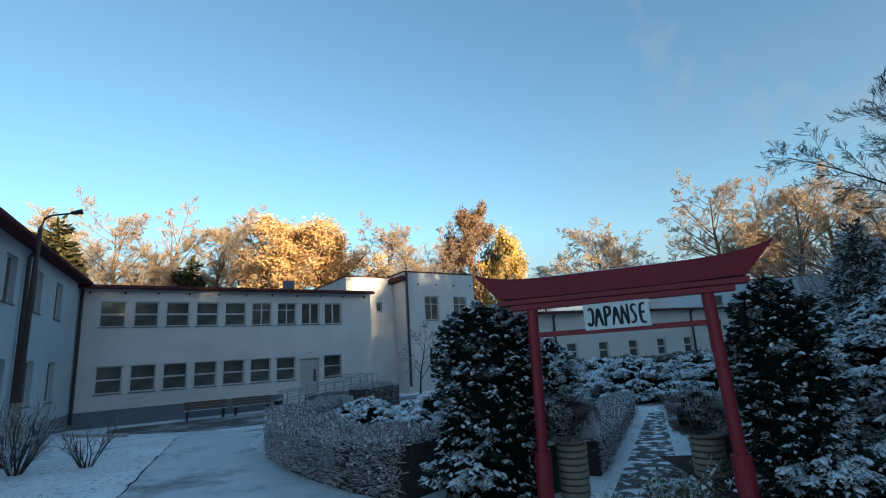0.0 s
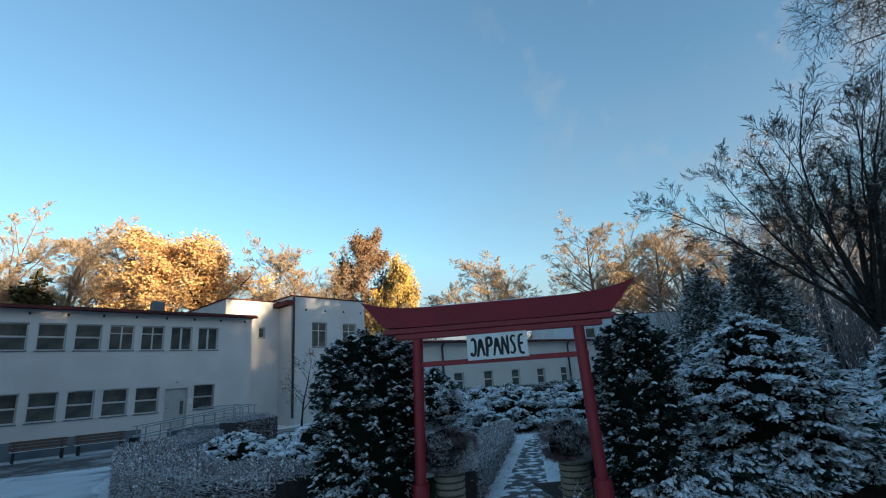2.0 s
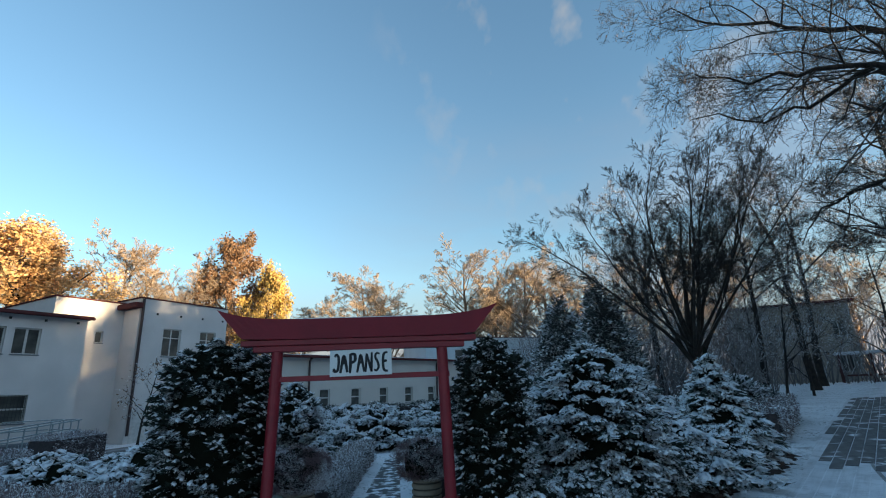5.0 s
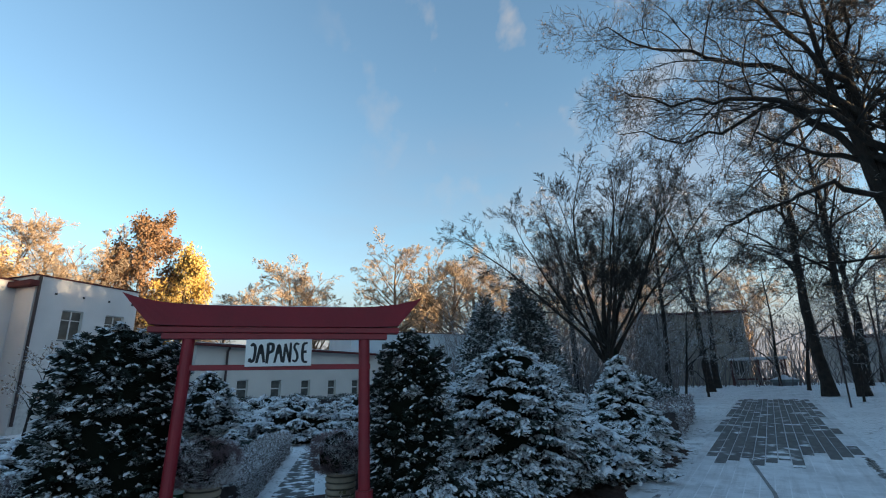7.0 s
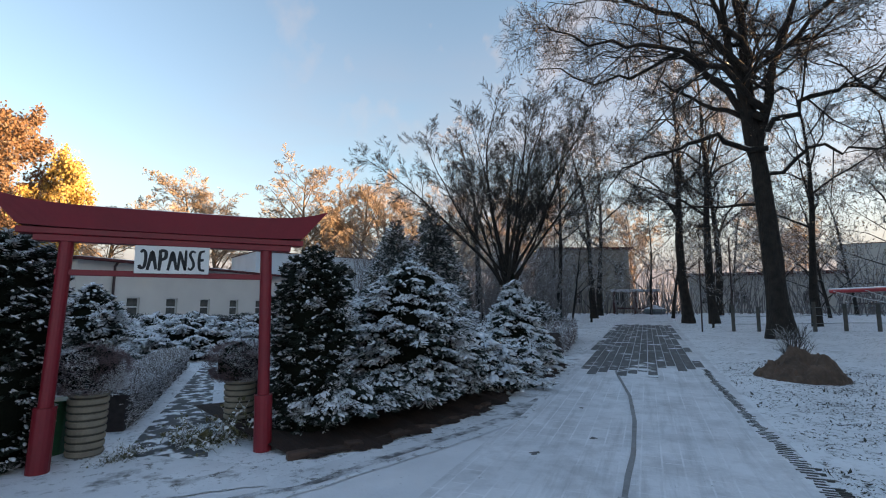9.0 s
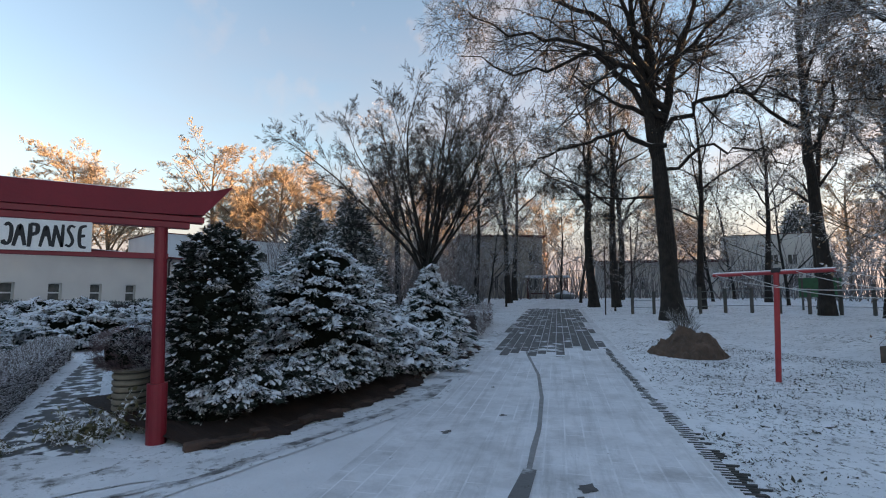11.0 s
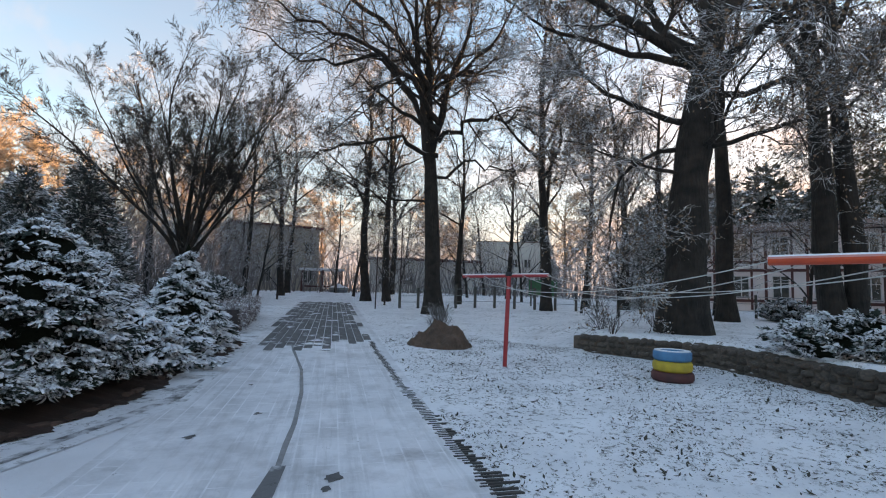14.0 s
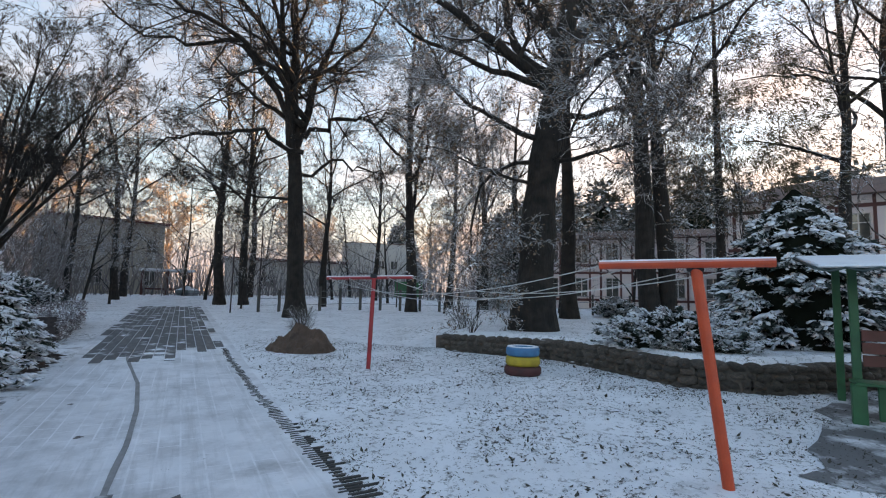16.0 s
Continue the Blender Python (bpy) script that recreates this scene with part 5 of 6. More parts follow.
for x, y, sc in ((-3.9, 19.4, 0.8), (1.6, 17.6, 0.85), (-2.6, 21.5, 1.0), (1.2, 21.5, 1.0), (3.6, 19.5, 0.9), (-5.4, 22.5, 1.0), (3.4, 14.2, 0.7), (-3.2, 15.6, 0.5), (1.7, 12.2, 0.5)):
    copy_thing(mound_j, pose(x, y, ground_z(x, y) - 0.05, 0, 0, x * 50) @ Matrix.Scale(sc, 4))
back_hedge = hedge("back_hedge", [(-8.5, 25.5), (-2, 26.5), (5, 28)], 1.2, 1.15, 5000, 0.2, M_FIR_DARK, label="long dark evergreen hedge before the annex", category="hedge")
green_bin = empty("green_tub", pose(-1.78, 6.75, 0), label="green plastic tub behind the gate post", category="tub")
part("body", beam(bmesh.new(), (0, 0, 0), (0, 0, 0.55), 0.16, 14, 0.2), M_GREEN, green_bin)
part("rim", beam(bmesh.new(), (0, 0, 0.551), (0, 0, 0.58), 0.215, 14), M_GREEN, green_bin)

# ---- trees ----
BIG = [(12, 0.44, 55, 0.19, 0.04, 9), (10, 0.44, 50, 0.22, 0.02, 6), (12, 0.46, 48, 0.24, 0.01, 4), (11, 0.6, 46, 0.22, -0.02, 2)]
rng_a, rng_b = np.random.default_rng(4), np.random.default_rng(12)
oak = tree_parts(rng_a, "oak_tree", grow(rng_a, 17, 0.62, BIG, first=0.42, extra=((6.0, (-0.28, 0.96, 0.05), 6.0, 0.10), (8.8, (0.28, -0.96, 0.95), 8.0, 0.24), (8.8, (-0.25, 0.6, 1.3), 8.0, 0.2), (5.0, (-0.6, -0.6, 0.05), 5.0, 0.07), (4.6, (-0.8, 0.4, -0.1), 4.5, 0.06), (6.8, (0.1, -0.96, 0.1), 7.0, 0.1), (5.6, (-0.1, -0.98, 0.0), 6.0, 0.08), (5.2, (-0.15, 0.97, 0.0), 6.0, 0.08), (7.4, (-0.5, 0.8, 0.15), 7.0, 0.12), (7.4, (-0.6, -0.7, 0.2), 7.0, 0.12)), sway=0.18), M_BARK, M_TWIG, M_LEAF_DRY, 15000, 0.075)
tagged(place(oak, 15.3, 1.38), "old oak with dark bark, frosted twigs and hanging dry leaves", "tree", "park trees")
ACROSS, NEARER = np.array([-0.53, 0.85, 0.0]), np.array([-0.84, -0.54, 0.0])


def reach(*steps):
    """Way-points of a limb, as (metres across the drive, metres towards the gate, height)."""
    return [ACROSS * p * 0.86 + NEARER * q * 0.5 + np.array([0, 0, h]) for p, q, h in steps]


OAK_BOUGHS = (
    (reach((0, 0, 9.2), (1.6, 0.2, 10.6), (2.8, 0.5, 12.8), (4.4, 1.0, 12.9), (6.6, 1.8, 11.9), (8.6, 2.6, 12.3), (10.8, 3.6, 13.6)), 0.17),
    (reach((0, 0, 7.9), (2.4, 0.5, 8.8), (4.4, 1.3, 8.5), (6.4, 2.2, 7.5), (7.6, 2.6, 6.6)), 0.13),
    (reach((0.3, 0, 11.0), (3.0, 2.0, 14.0), (6.0, 4.6, 15.6), (8.6, 6.6, 16.8), (10.5, 7.6, 18.2)), 0.15),
    (reach((0, 0, 9.6), (1.6, 3.5, 11.2), (4.4, 7.0, 12.2), (6.8, 10.0, 12.0), (8.6, 12.0, 12.8)), 0.16),
    (reach((0, 0, 8.6), (-2.2, 0.6, 9.6), (-5.0, 1.4, 10.0), (-7.6, 2.2, 9.2)), 0.13),
    (reach((0, 0, 6.8), (-1.8, 0.4, 7.6), (-4.2, 0.8, 7.2), (-5.6, 1.0, 6.2)), 0.09),
    (reach((0.4, 0, 12.0), (2.0, 3.0, 15.0), (3.6, 6.5, 17.0), (5.0, 9.0, 18.5)), 0.14),
)
oak_b = tree_parts(rng_b, "oak_tree", grow(rng_b, 18, 0.46, BIG, first=0.5, extra=(*OAK_BOUGHS, (7.4, (-0.25, 0.42, 1.2), 11, 0.29), (8.2, (0.15, -0.42, 1.2), 10, 0.26), (5.4, (-0.35, 0.9, 0.0), 5.0, 0.08)), sway=0.13), M_BARK, M_TWIG_DARK, M_LEAF_DRY, 4500, 0.09)
tagged(place(oak_b, 20.3, 12.95), "forked old oak with a long low limb over the drive", "tree", "park trees")
LIN = [(5, 0.42, 42, 0.07, 0.03, 8), (13, 0.27, 42, 0.09, 0.02, 5), (11, 0.42, 40, 0.10, 0.005, 3), (8, 0.5, 40, 0.10, 0.0, 2)]
rng_l, rng_g = np.random.default_rng(21), np.random.default_rng(8)
FAN = []
for i in range(14):
    q, tilt = i * 2.4 + 0.5, (0.16, 0.44, 0.72, 0.30, 0.95)[i % 5]
    FAN.append((1.3 + 0.4 * (i % 5) if tilt < 0.9 else 2.6 + 0.5 * (i % 3), (math.cos(q) * tilt, math.sin(q) * tilt, 0.9), 10.2 - 2.6 * tilt, 0.105 - 0.04 * tilt))
linden = tree_parts(rng_l, "bare_tree", grow(rng_l, 9.0, 0.17, LIN, first=0.35, thick=0.36, extra=FAN, sway=0.075, rise=0.012, bare=0.27), M_BARK, M_TWIG_DARK, twig_min=0.0065)
linden.matrix_world = pose(11.7, 19.9, ground_z(11.7, 19.9) - 0.05)
tagged(linden, "wide-spreading bare tree with fine frosted twigs", "tree", "park trees")
TALL = [(14, 0.34, 55, 0.17, 0.04, 6), (9, 0.46, 48, 0.18, 0.02, 4), (8, 0.5, 44, 0.18, 0.0, 3), (5, 0.55, 44, 0.16, -0.02, 2)]
tall_a = tree_parts(rng, "park_tree", grow(rng, 18, 0.33, TALL, first=0.36), M_BARK, M_TWIG, M_LEAF_DRY, 4000, 0.07)
tall_b = tree_parts(rng, "park_tree", grow(rng, 17, 0.28, TALL, first=0.40, lean=(0.02, -0.02)), M_BARK, M_TWIG, M_LEAF_DRY, 4000, 0.07)
for ob in (tall_a, tall_b):
    tagged(ob, "tall straight park tree with frosted twigs", "tree", "park trees")
place(tall_a, 26.66, 22.84, 0)
place(tall_b, 27.33, 21.5, 140)
for x, y, turn, sc, src in ((24.5, 8.75, 200, 1.0, tall_b), (23.84, 0.65, 60, 1.12, tall_a), (27.2, 15.6, 80, 0.75, tall_b), (19.7, -2.42, 20, 1.15, tall_a), (20.0, -2.95, 200, 1.15, tall_b), (31, 8.5, 10, 0.8, tall_b), (32, 6.5, 100, 0.85, tall_a), (34, 4.6, 250, 0.9, tall_b), (33, 12.0, 300, 0.8, tall_a), (22.0, -9.5, 30, 0.95, tall_b), (24.5, -12.0, 130, 1.0, tall_a), (20.5, -11.5, 210, 0.9, tall_b), (20.5, 28.0, 40, 0.7, tall_b), (26, 31, 70, 0.8, tall_a), (30, 35, 70, 0.9, tall_b), (36, 28, 160, 0.9, tall_a), (40, 18, 20, 0.85, tall_b), (17, 33, 90, 0.8, tall_a)):
    copy_thing(src, pose(x, y, ground_z(x, y) - 0.05, 0, 0, turn) @ Matrix.Scale(sc, 4))

# frosted understorey between the trunks
UNDER = [(12, 0.5, 45, 0.14, 0.02, 5), (8, 0.5, 45, 0.16, 0.0, 4), (6, 0.5, 42, 0.16, 0.0, 3), (3, 0.55, 42, 0.16, -0.02, 1)]
under = tree_parts(rng, "understorey_tree", grow(rng, 6.5, 0.07, UNDER, first=0.12), M_BARK, M_TWIG, M_LEAF_DRY, 900, 0.075, twig_min=0.005)
tagged(place(under, 21.5, 4.5), "slender frosted understorey tree with a few leaves", "tree", "understorey trees")
for i, (x, y, sc) in enumerate(((26, 3.0, 1.1), (24, 6.8, 0.9), (28.5, -2.5, 1.2), (24.0, -4.0, 1.1), (20.2, -6.0, 1.0), (30, 17, 1.0), (24, 19, 0.8), (18.5, 24, 1.0), (22, 26.5, 1.0), (32, 25, 1.1), (17.5, -8.5, 0.9), (30, 1.5, 1.2), (31, 28, 1.7), (35, 34, 1.8), (25, 37, 1.6), (40, 26, 1.8), (29, 43, 1.8), (44, 33, 1.9), (22, 31, 1.4), (38, 21, 1.6), (36, 15, 1.5), (42, 9, 1.6), (24.5, 41, 1.5), (19.5, 35, 1.4), (47, 24, 1.9))):
    copy_thing(under, pose(x, y, ground_z(x, y) - 0.04, 0, 0, i * 71) @ Matrix.Scale(sc, 4))

# sunlit wood behind the buildings
FAR = [(24, 0.46, 50, 0.09, 0.05, 5), (9, 0.44, 44, 0.12, 0.03, 3), (8, 0.46, 42, 0.15, 0.0, 2), (8, 0.5, 42, 0.18, 0.0, 1)]
far_a = tree_parts(rng, "wood_tree", grow(rng, 15, 0.3, FAR, first=0.25), M_BARK_SUNLIT, M_TWIG_SUNLIT, twig_min=0.015)
far_b = tree_parts(rng, "wood_tree", grow(rng, 14, 0.3, FAR, first=0.2, lean=(0.1, 0.0)), M_BARK_SUNLIT, M_TWIG_SUNLIT, M_LEAF_BROWN, 14000, 0.2, twig_min=0.015)
GOLD = [(34, 0.44, 62, 0.10, 0.035, 6), (9, 0.40, 48, 0.15, 0.02, 3), (6, 0.46, 42, 0.16, 0.0, 2), (5, 0.55, 42, 0.18, 0.0, 1)]
gold = tree_parts(rng_g, "golden_oak", grow(rng_g, 14.0, 0.45, GOLD, first=0.22), M_BARK, M_TWIG_SUNLIT, M_LEAF_GOLD, 60000, 0.15, twig_min=0.015, scatter=1.7)
yellow = tree_parts(np.random.default_rng(31), "yellow_oak", grow(np.random.default_rng(30), 14.0, 0.35, [(26, 0.42, 55, 0.10, 0.04, 6), (9, 0.40, 48, 0.15, 0.02, 3), (6, 0.46, 42, 0.16, 0.0, 2)], first=0.25), M_BARK, M_TWIG_SUNLIT, M_LEAF_YELLOW, 12000, 0.26, twig_min=0.015)
tagged(far_a, "bare tree of the wood lit by the low sun", "tree", "wood behind the buildings")
tagged(far_b, "tree of the wood with brown leaves lit by the low sun", "tree", "wood behind the buildings")
tagged(gold, "broad oak in golden autumn leaf lit by the sun", "tree")


def polar(heading, dist):
    return dist * math.sin(radians(heading)), dist * math.cos(radians(heading))


x, y = polar(-36.2, 56)
gold.matrix_world = pose(x, y, -0.3) @ Matrix.Diagonal((1.62, 1.62, 1.1, 1))
x, y = polar(-15.7, 62)
yellow.matrix_world = pose(x, y, 0, 0, 0, 70) @ Matrix.Diagonal((0.72, 0.72, 1.1, 1))
tagged(yellow, "smaller oak in yellow autumn leaf", "tree")
x, y = polar(-20, 64)
far_b.matrix_world = pose(x, y, -0.1) @ Matrix.Diagonal((1.15, 1.15, 1.3, 1))
place(far_a, *polar(-27, 62), 0, 1.15)
rows = [(-64, 50, 0.9), (-60, 56, 1.0), (-57, 52, 0.95), (-53, 58, 1.05), (-49, 54, 1.05), (-45.5, 60, 1.1), (-42, 62, 1.15), (-29, 66, 1.15), (-23.5, 66, 1.1), (-12, 72, 0.9), (-5, 68, 1.12), (-2, 71, 1.0), (7, 62, 1.05), (9.8, 64, 0.98), (13, 60, 1.0), (16, 62, 0.95), (20, 58, 0.8), (24, 60, 0.85), (29, 62, 0.9), (34, 70, 1.0), (44, 80, 1.0), (57, 84, 1.0), (72, 80, 1.0)]
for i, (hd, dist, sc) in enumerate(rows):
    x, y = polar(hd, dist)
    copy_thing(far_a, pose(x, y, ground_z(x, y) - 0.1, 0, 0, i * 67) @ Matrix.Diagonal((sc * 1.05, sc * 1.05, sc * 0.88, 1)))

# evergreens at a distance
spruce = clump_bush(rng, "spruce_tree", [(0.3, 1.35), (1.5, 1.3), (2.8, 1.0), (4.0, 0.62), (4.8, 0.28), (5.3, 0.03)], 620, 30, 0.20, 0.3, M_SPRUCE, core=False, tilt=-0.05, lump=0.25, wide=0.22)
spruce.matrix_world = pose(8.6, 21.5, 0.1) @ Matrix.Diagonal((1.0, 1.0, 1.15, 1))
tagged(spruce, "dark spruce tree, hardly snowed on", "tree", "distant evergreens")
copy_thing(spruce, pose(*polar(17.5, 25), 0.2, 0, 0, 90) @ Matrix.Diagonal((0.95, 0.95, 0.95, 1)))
olive = clump_bush(rng, "olive_conifer", [(0.3, 2.2), (4.0, 2.2), (7.0, 1.6), (10.0, 0.8), (12.0, 0.06)], 260, 22, 0.4, 0.55, M_OLIVE, tilt=-0.1, lump=0.28)
tagged(place(olive, *polar(-50.8, 50), 0, 1.02), "olive-green conifer lit by the low sun", "tree", "conifers behind the houses")
copy_thing(olive, pose(*polar(-62.3, 45), 0, 0, 0, 40) @ Matrix.Scale(1.12, 4))
copy_thing(spruce, pose(*polar(68.5, 72), 1, 0, 0, 40) @ Matrix.Scale(1.9, 4))
copy_thing(spruce, pose(*polar(82, 34), 0.8, 0, 0, 10) @ Matrix.Diagonal((1.1, 1.1, 0.9, 1)))
larch = clump_bush(rng, "larch_tree", [(4.5, 2.6), (7, 2.9), (10, 2.4), (13, 1.6), (16, 0.5), (17, 0.05)], 420, 60, 0.17, 0.42, M_LARCH, core=False, tilt=-0.6, lump=0.45, wide=0.10)
part("trunk", beam(bmesh.new(), (0, 0, -0.2), (0.1, 0, 16.5), 0.22, 10, 0.04), M_BARK, larch)
tagged(place(larch, *polar(103.5, 24)), "tall airy conifer with drooping brown-green sprays", "tree")
snow_spruce = bough_bush(rng, "blue_spruce", [(0.0, 1.55), (0.7, 1.7), (1.5, 1.6), (2.4, 1.25), (3.1, 0.7), (3.7, 0.06)], 260, 120, 0.15, M_SPRUCE_SNOW, lift=0.15, droop=0.8, lump=0.10, core=0.8, pads=22, pad_size=0.075)
tagged(place(snow_spruce, 13.7, -5.0, 0, 1.02), "blue spruce with boughs weighed down by snow", "tree")
tagged(copy_thing(snow_spruce, pose(16.2, -9.2, 0.5) @ Matrix.Diagonal((0.6, 0.6, 1.0, 1))), "slim spruce with snow on its boughs", "tree")
low_ev = clump_bush(rng, "dark_evergreen", [(0.0, 1.0), (0.6, 1.1), (1.2, 0.8), (1.7, 0.1)], 150, 40, 0.12, 0.22, M_FIR_DARK, lump=0.2, pads=1.5, wide=0.2, pad_size=0.06)
tagged(place(low_ev, 9.7, 15.4, 0, 1.0), "dark evergreen bush beyond the firs", "shrub", "dark bushes along the drive")
copy_thing(low_ev, pose(11.0, 16.6, 0.2, 0, 0, 90))
hedge("rough_hedge", [(8.6, 12.4), (10.6, 14.6), (13.0, 17.4)], 1.0, 0.75, 3500, 0.16, M_HEDGE, label="rough brown hedge along the drive", category="hedge")
juniper = bough_bush(rng, "juniper", [(0.0, 1.0), (0.3, 1.15), (0.6, 0.9), (0.85, 0.1)], 150, 70, 0.10, M_FIR, squash=(0.75, 1.35), lift=0.4, droop=0.15, lump=0.16, pads=10, pad_size=0.035)
tagged(juniper, "grey-green juniper hanging over the stone wall", "shrub")
juniper.matrix_world = pose(11.6, -1.9, 0.58, 0, 0, -25)
tagged(copy_thing(juniper, pose(27, -1.5, 0.75, 0, 0, 90) @ Matrix.Scale(1.1, 4)), "low juniper under snow before the timbered house", "shrub")


def brush(x, y, count, h, label):
    ob = empty("bare_bush", pose(x, y, ground_z(x, y) - 0.03), label=label, category="shrub")
    lines = []
    for _ in range(count):
        a = rng.uniform(0, 2 * math.pi)
        stem = limb(rng, (0.08 * math.cos(a), 0.08 * math.sin(a), 0), (math.cos(a) * 0.55, math.sin(a) * 0.55, 1), h * rng.uniform(0.6, 1.1), 0.014, 5, 0.10, 0.02, 0.4)
        lines.append(stem)
        for k in (2, 3, 4):
            lines.append(limb(rng, stem[0][k], side_way(rng, np.array([math.cos(a) * 0.4, math.sin(a) * 0.4, 0.8]), 40), h * 0.35, 0.007, 5, 0.14, 0.0, 0.4))
    v, f = tubes(lines, 4)
    part("growth", mesh_arrays("growth", v, f, M_TWIG), None, ob)
    return ob


brush(15.6, 3.6, 16, 1.35, "bare many-stemmed bush on the rise")
brush(17.2, 2.4, 14, 1.0, "small bare bush on the rise")
brush(13.4, 8.2, 30, 0.7, "tangled bare brush at the foot of the oak")
brush(16.5, 10.2, 40, 0.9, "tangled bare brush at the foot of the oak")
brush(-11.4, 6.9, 22, 0.9, "leafless frosted bush on the lawn")
brush(-12.3, 6.1, 40, 1.1, "leafless frosted bush near the lamp post")
brush(-13.6, 6.6, 40, 1.5, "tall leafless frosted bush by the house")
brush(13.6, 2.9, 10, 0.6, "dry weeds on the stone wall")
brush(8.4, -7.2, 20, 1.0, "dry brush beside the shelter")
small = tree_parts(rng, "young_tree", grow(rng, 3.6, 0.06, [(9, 0.55, 55, 0.12, 0.02, 5), (7, 0.5, 48, 0.14, 0.0, 4), (5, 0.5, 45, 0.14, 0.0, 3)], first=0.2), M_BARK, M_TWIG, M_LEAF_DRY, 350, 0.10)
tagged(small, "young bare tree with a few dry leaves before the wall", "tree")
small.matrix_world = pose(*off_main(16.6, 3.0), -0.1)

# ---- right-hand lawn ----
def t_post(name, base, top, bar_a, bar_b, r, material, label):
    ob = empty(name, pose(*base), label=label, category="clothes post", group="clothes posts")
    b = Vector(base)
    part("post", beam(bmesh.new(), (0, 0, -0.2), Vector(top) - b, r, 14), material, ob)
    arm = part("bar", beam(bmesh.new(), Vector(bar_a) - b, Vector(bar_b) - b, r * 0.92, 14), material, ob)
    d = (Vector(bar_a) - Vector(bar_b)).normalized() * 0.07
    part("sleeve", beam(bmesh.new(), Vector(top) - b - d, Vector(top) - b + d, r * 1.25, 14), M_BLACK, arm)
    return ob


t_post("clothes_post", (9.62, 4.14, ground_z(9.62, 4.14)), (9.66, 4.09, 1.99), (9.44, 5.08, 1.94), (9.83, 3.28, 1.99), 0.045, M_DARK_RED, "faded red steel clothes post with a snowy crossbar")
t_post("clothes_post", (5.11, -1.45, 0), (5.20, -1.23, 1.95), (5.33, -0.38, 1.96), (5.03, -1.83, 1.97), 0.05, M_ORANGE, "leaning orange steel clothes post with a snowy crossbar")
for k, (a, b, sag) in enumerate((((5.32, -0.41, 1.96), (9.45, 5.05, 1.94), 0.32), ((5.25, -0.74, 1.96), (9.54, 4.63, 1.95), 0.42), ((5.12, -1.40, 1.96), (9.71, 3.82, 1.98), 0.38), ((5.04, -1.79, 1.96), (9.82, 3.33, 1.99), 0.3))):
    pts = np.array([np.array(a) + (np.array(b) - np.array(a)) * t - np.array([0, 0, sag * 4 * t * (1 - t)]) for t in np.linspace(0, 1, 20)])
    v, f = tubes([(pts, np.full(20, 0.006))], 5)
    line = tagged(part("clothes_line", mesh_arrays("clothes_line", v, f, M_LINE, True), None), "white clothes line sagging between the posts", "clothes line", "clothes lines")

tyres = empty("tyre_stack", pose(10.27, 1.03, ground_z(10.27, 1.03)), label="stack of three tyres painted blue, yellow and dark red", category="tyres")


def tyre(z, R, h, material, name, label):
    vs, fs, n = [], [], 32
    prof = [(R * 0.60, 0.0), (R * 0.92, 0.0), (R, 0.25 * h), (R, 0.75 * h), (R * 0.92, h), (R * 0.66, h), (R * 0.60, 0.8 * h), (R * 0.60, 0.2 * h)]
    for i in range(n):
        q = 2 * math.pi * i / n
        vs += [(math.cos(q) * r, math.sin(q) * r, z + zz) for r, zz in prof]
    m = len(prof)
    for i in range(n):
        for k in range(m):
            fs.append((i * m + k, ((i + 1) % n) * m + k, ((i + 1) % n) * m + (k + 1) % m, i * m + (k + 1) % m))
    return part(name, mesh_from(name, vs, fs, material, True), None, tyres, label)


tyre(0.0, 0.37, 0.175, M_TYRE_RED, "tyre", "dark red-brown tyre")
tyre(0.18, 0.345, 0.185, M_TYRE_YELLOW, "tyre", "yellow painted tyre")
tyre(0.37, 0.335, 0.19, M_TYRE_BLUE, "tyre", "blue painted tyre with a snowy rim")
part("fill", beam(bmesh.new(), (0, 0, 0.02), (0, 0, 0.50), 0.20, 20), M_SNOW, tyres, "snow-covered soil in the stack")

# spoil heap
hv, hf = [], []
for i in range(49):
    for k in range(49):
        a, b = -1 + i / 24, -1 + k / 24
        z = 0.52 * max(0.0, 1 - a * a - b * b) ** 1.3 * (1 + 0.8 * noise.noise((a * 2.6, b * 2.6, 3))) + (0.10 * noise.noise((a * 6, b * 6, 1)) + 0.06 * noise.noise((a * 17, b * 17, 1))) * (a * a + b * b < 0.85)
        x, y = 11.35 + a * 0.82, 6.85 + b * 0.98
        hv.append((x, y, ground_z(x, y) - 0.03 + z))
for i in range(48):
    for k in range(48):
        hf.append((i * 49 + k, i * 49 + 49 + k, i * 49 + 50 + k, i * 49 + k + 1))
tagged(part("soil_mound", mesh_from("soil_mound", hv, hf, M_SPOIL), None), "heap of brown soil with a snow cap", "soil heap")

# green shelter with its bench
shelter = empty("garden_shelter", pose(8.15, -3.75, 0, 0, 0, -14), label="green timber shelter with a snowy corrugated roof", category="shelter")
n = 40
vs, fs = [], []
for i in range(n + 1):
    y = 0.55 - 3.4 * i / n
    z = 0.022 * math.cos(i * math.pi / 2.0)
    vs += [(-0.75, y, 2.04 + z), (1.8, y, 2.36 + z), (-0.75, y, 2.065 + z), (1.8, y, 2.385 + z)]
for i in range(n):
    a = i * 4
    fs += [(a, a + 4, a + 5, a + 1), (a + 2, a + 3, a + 7, a + 6), (a, a + 2, a + 6, a + 4), (a + 1, a + 5, a + 7, a + 3)]
part("roof", mesh_from("roof", vs, fs, M_GREEN_ROOF, True), None, shelter, "corrugated roof under snow")
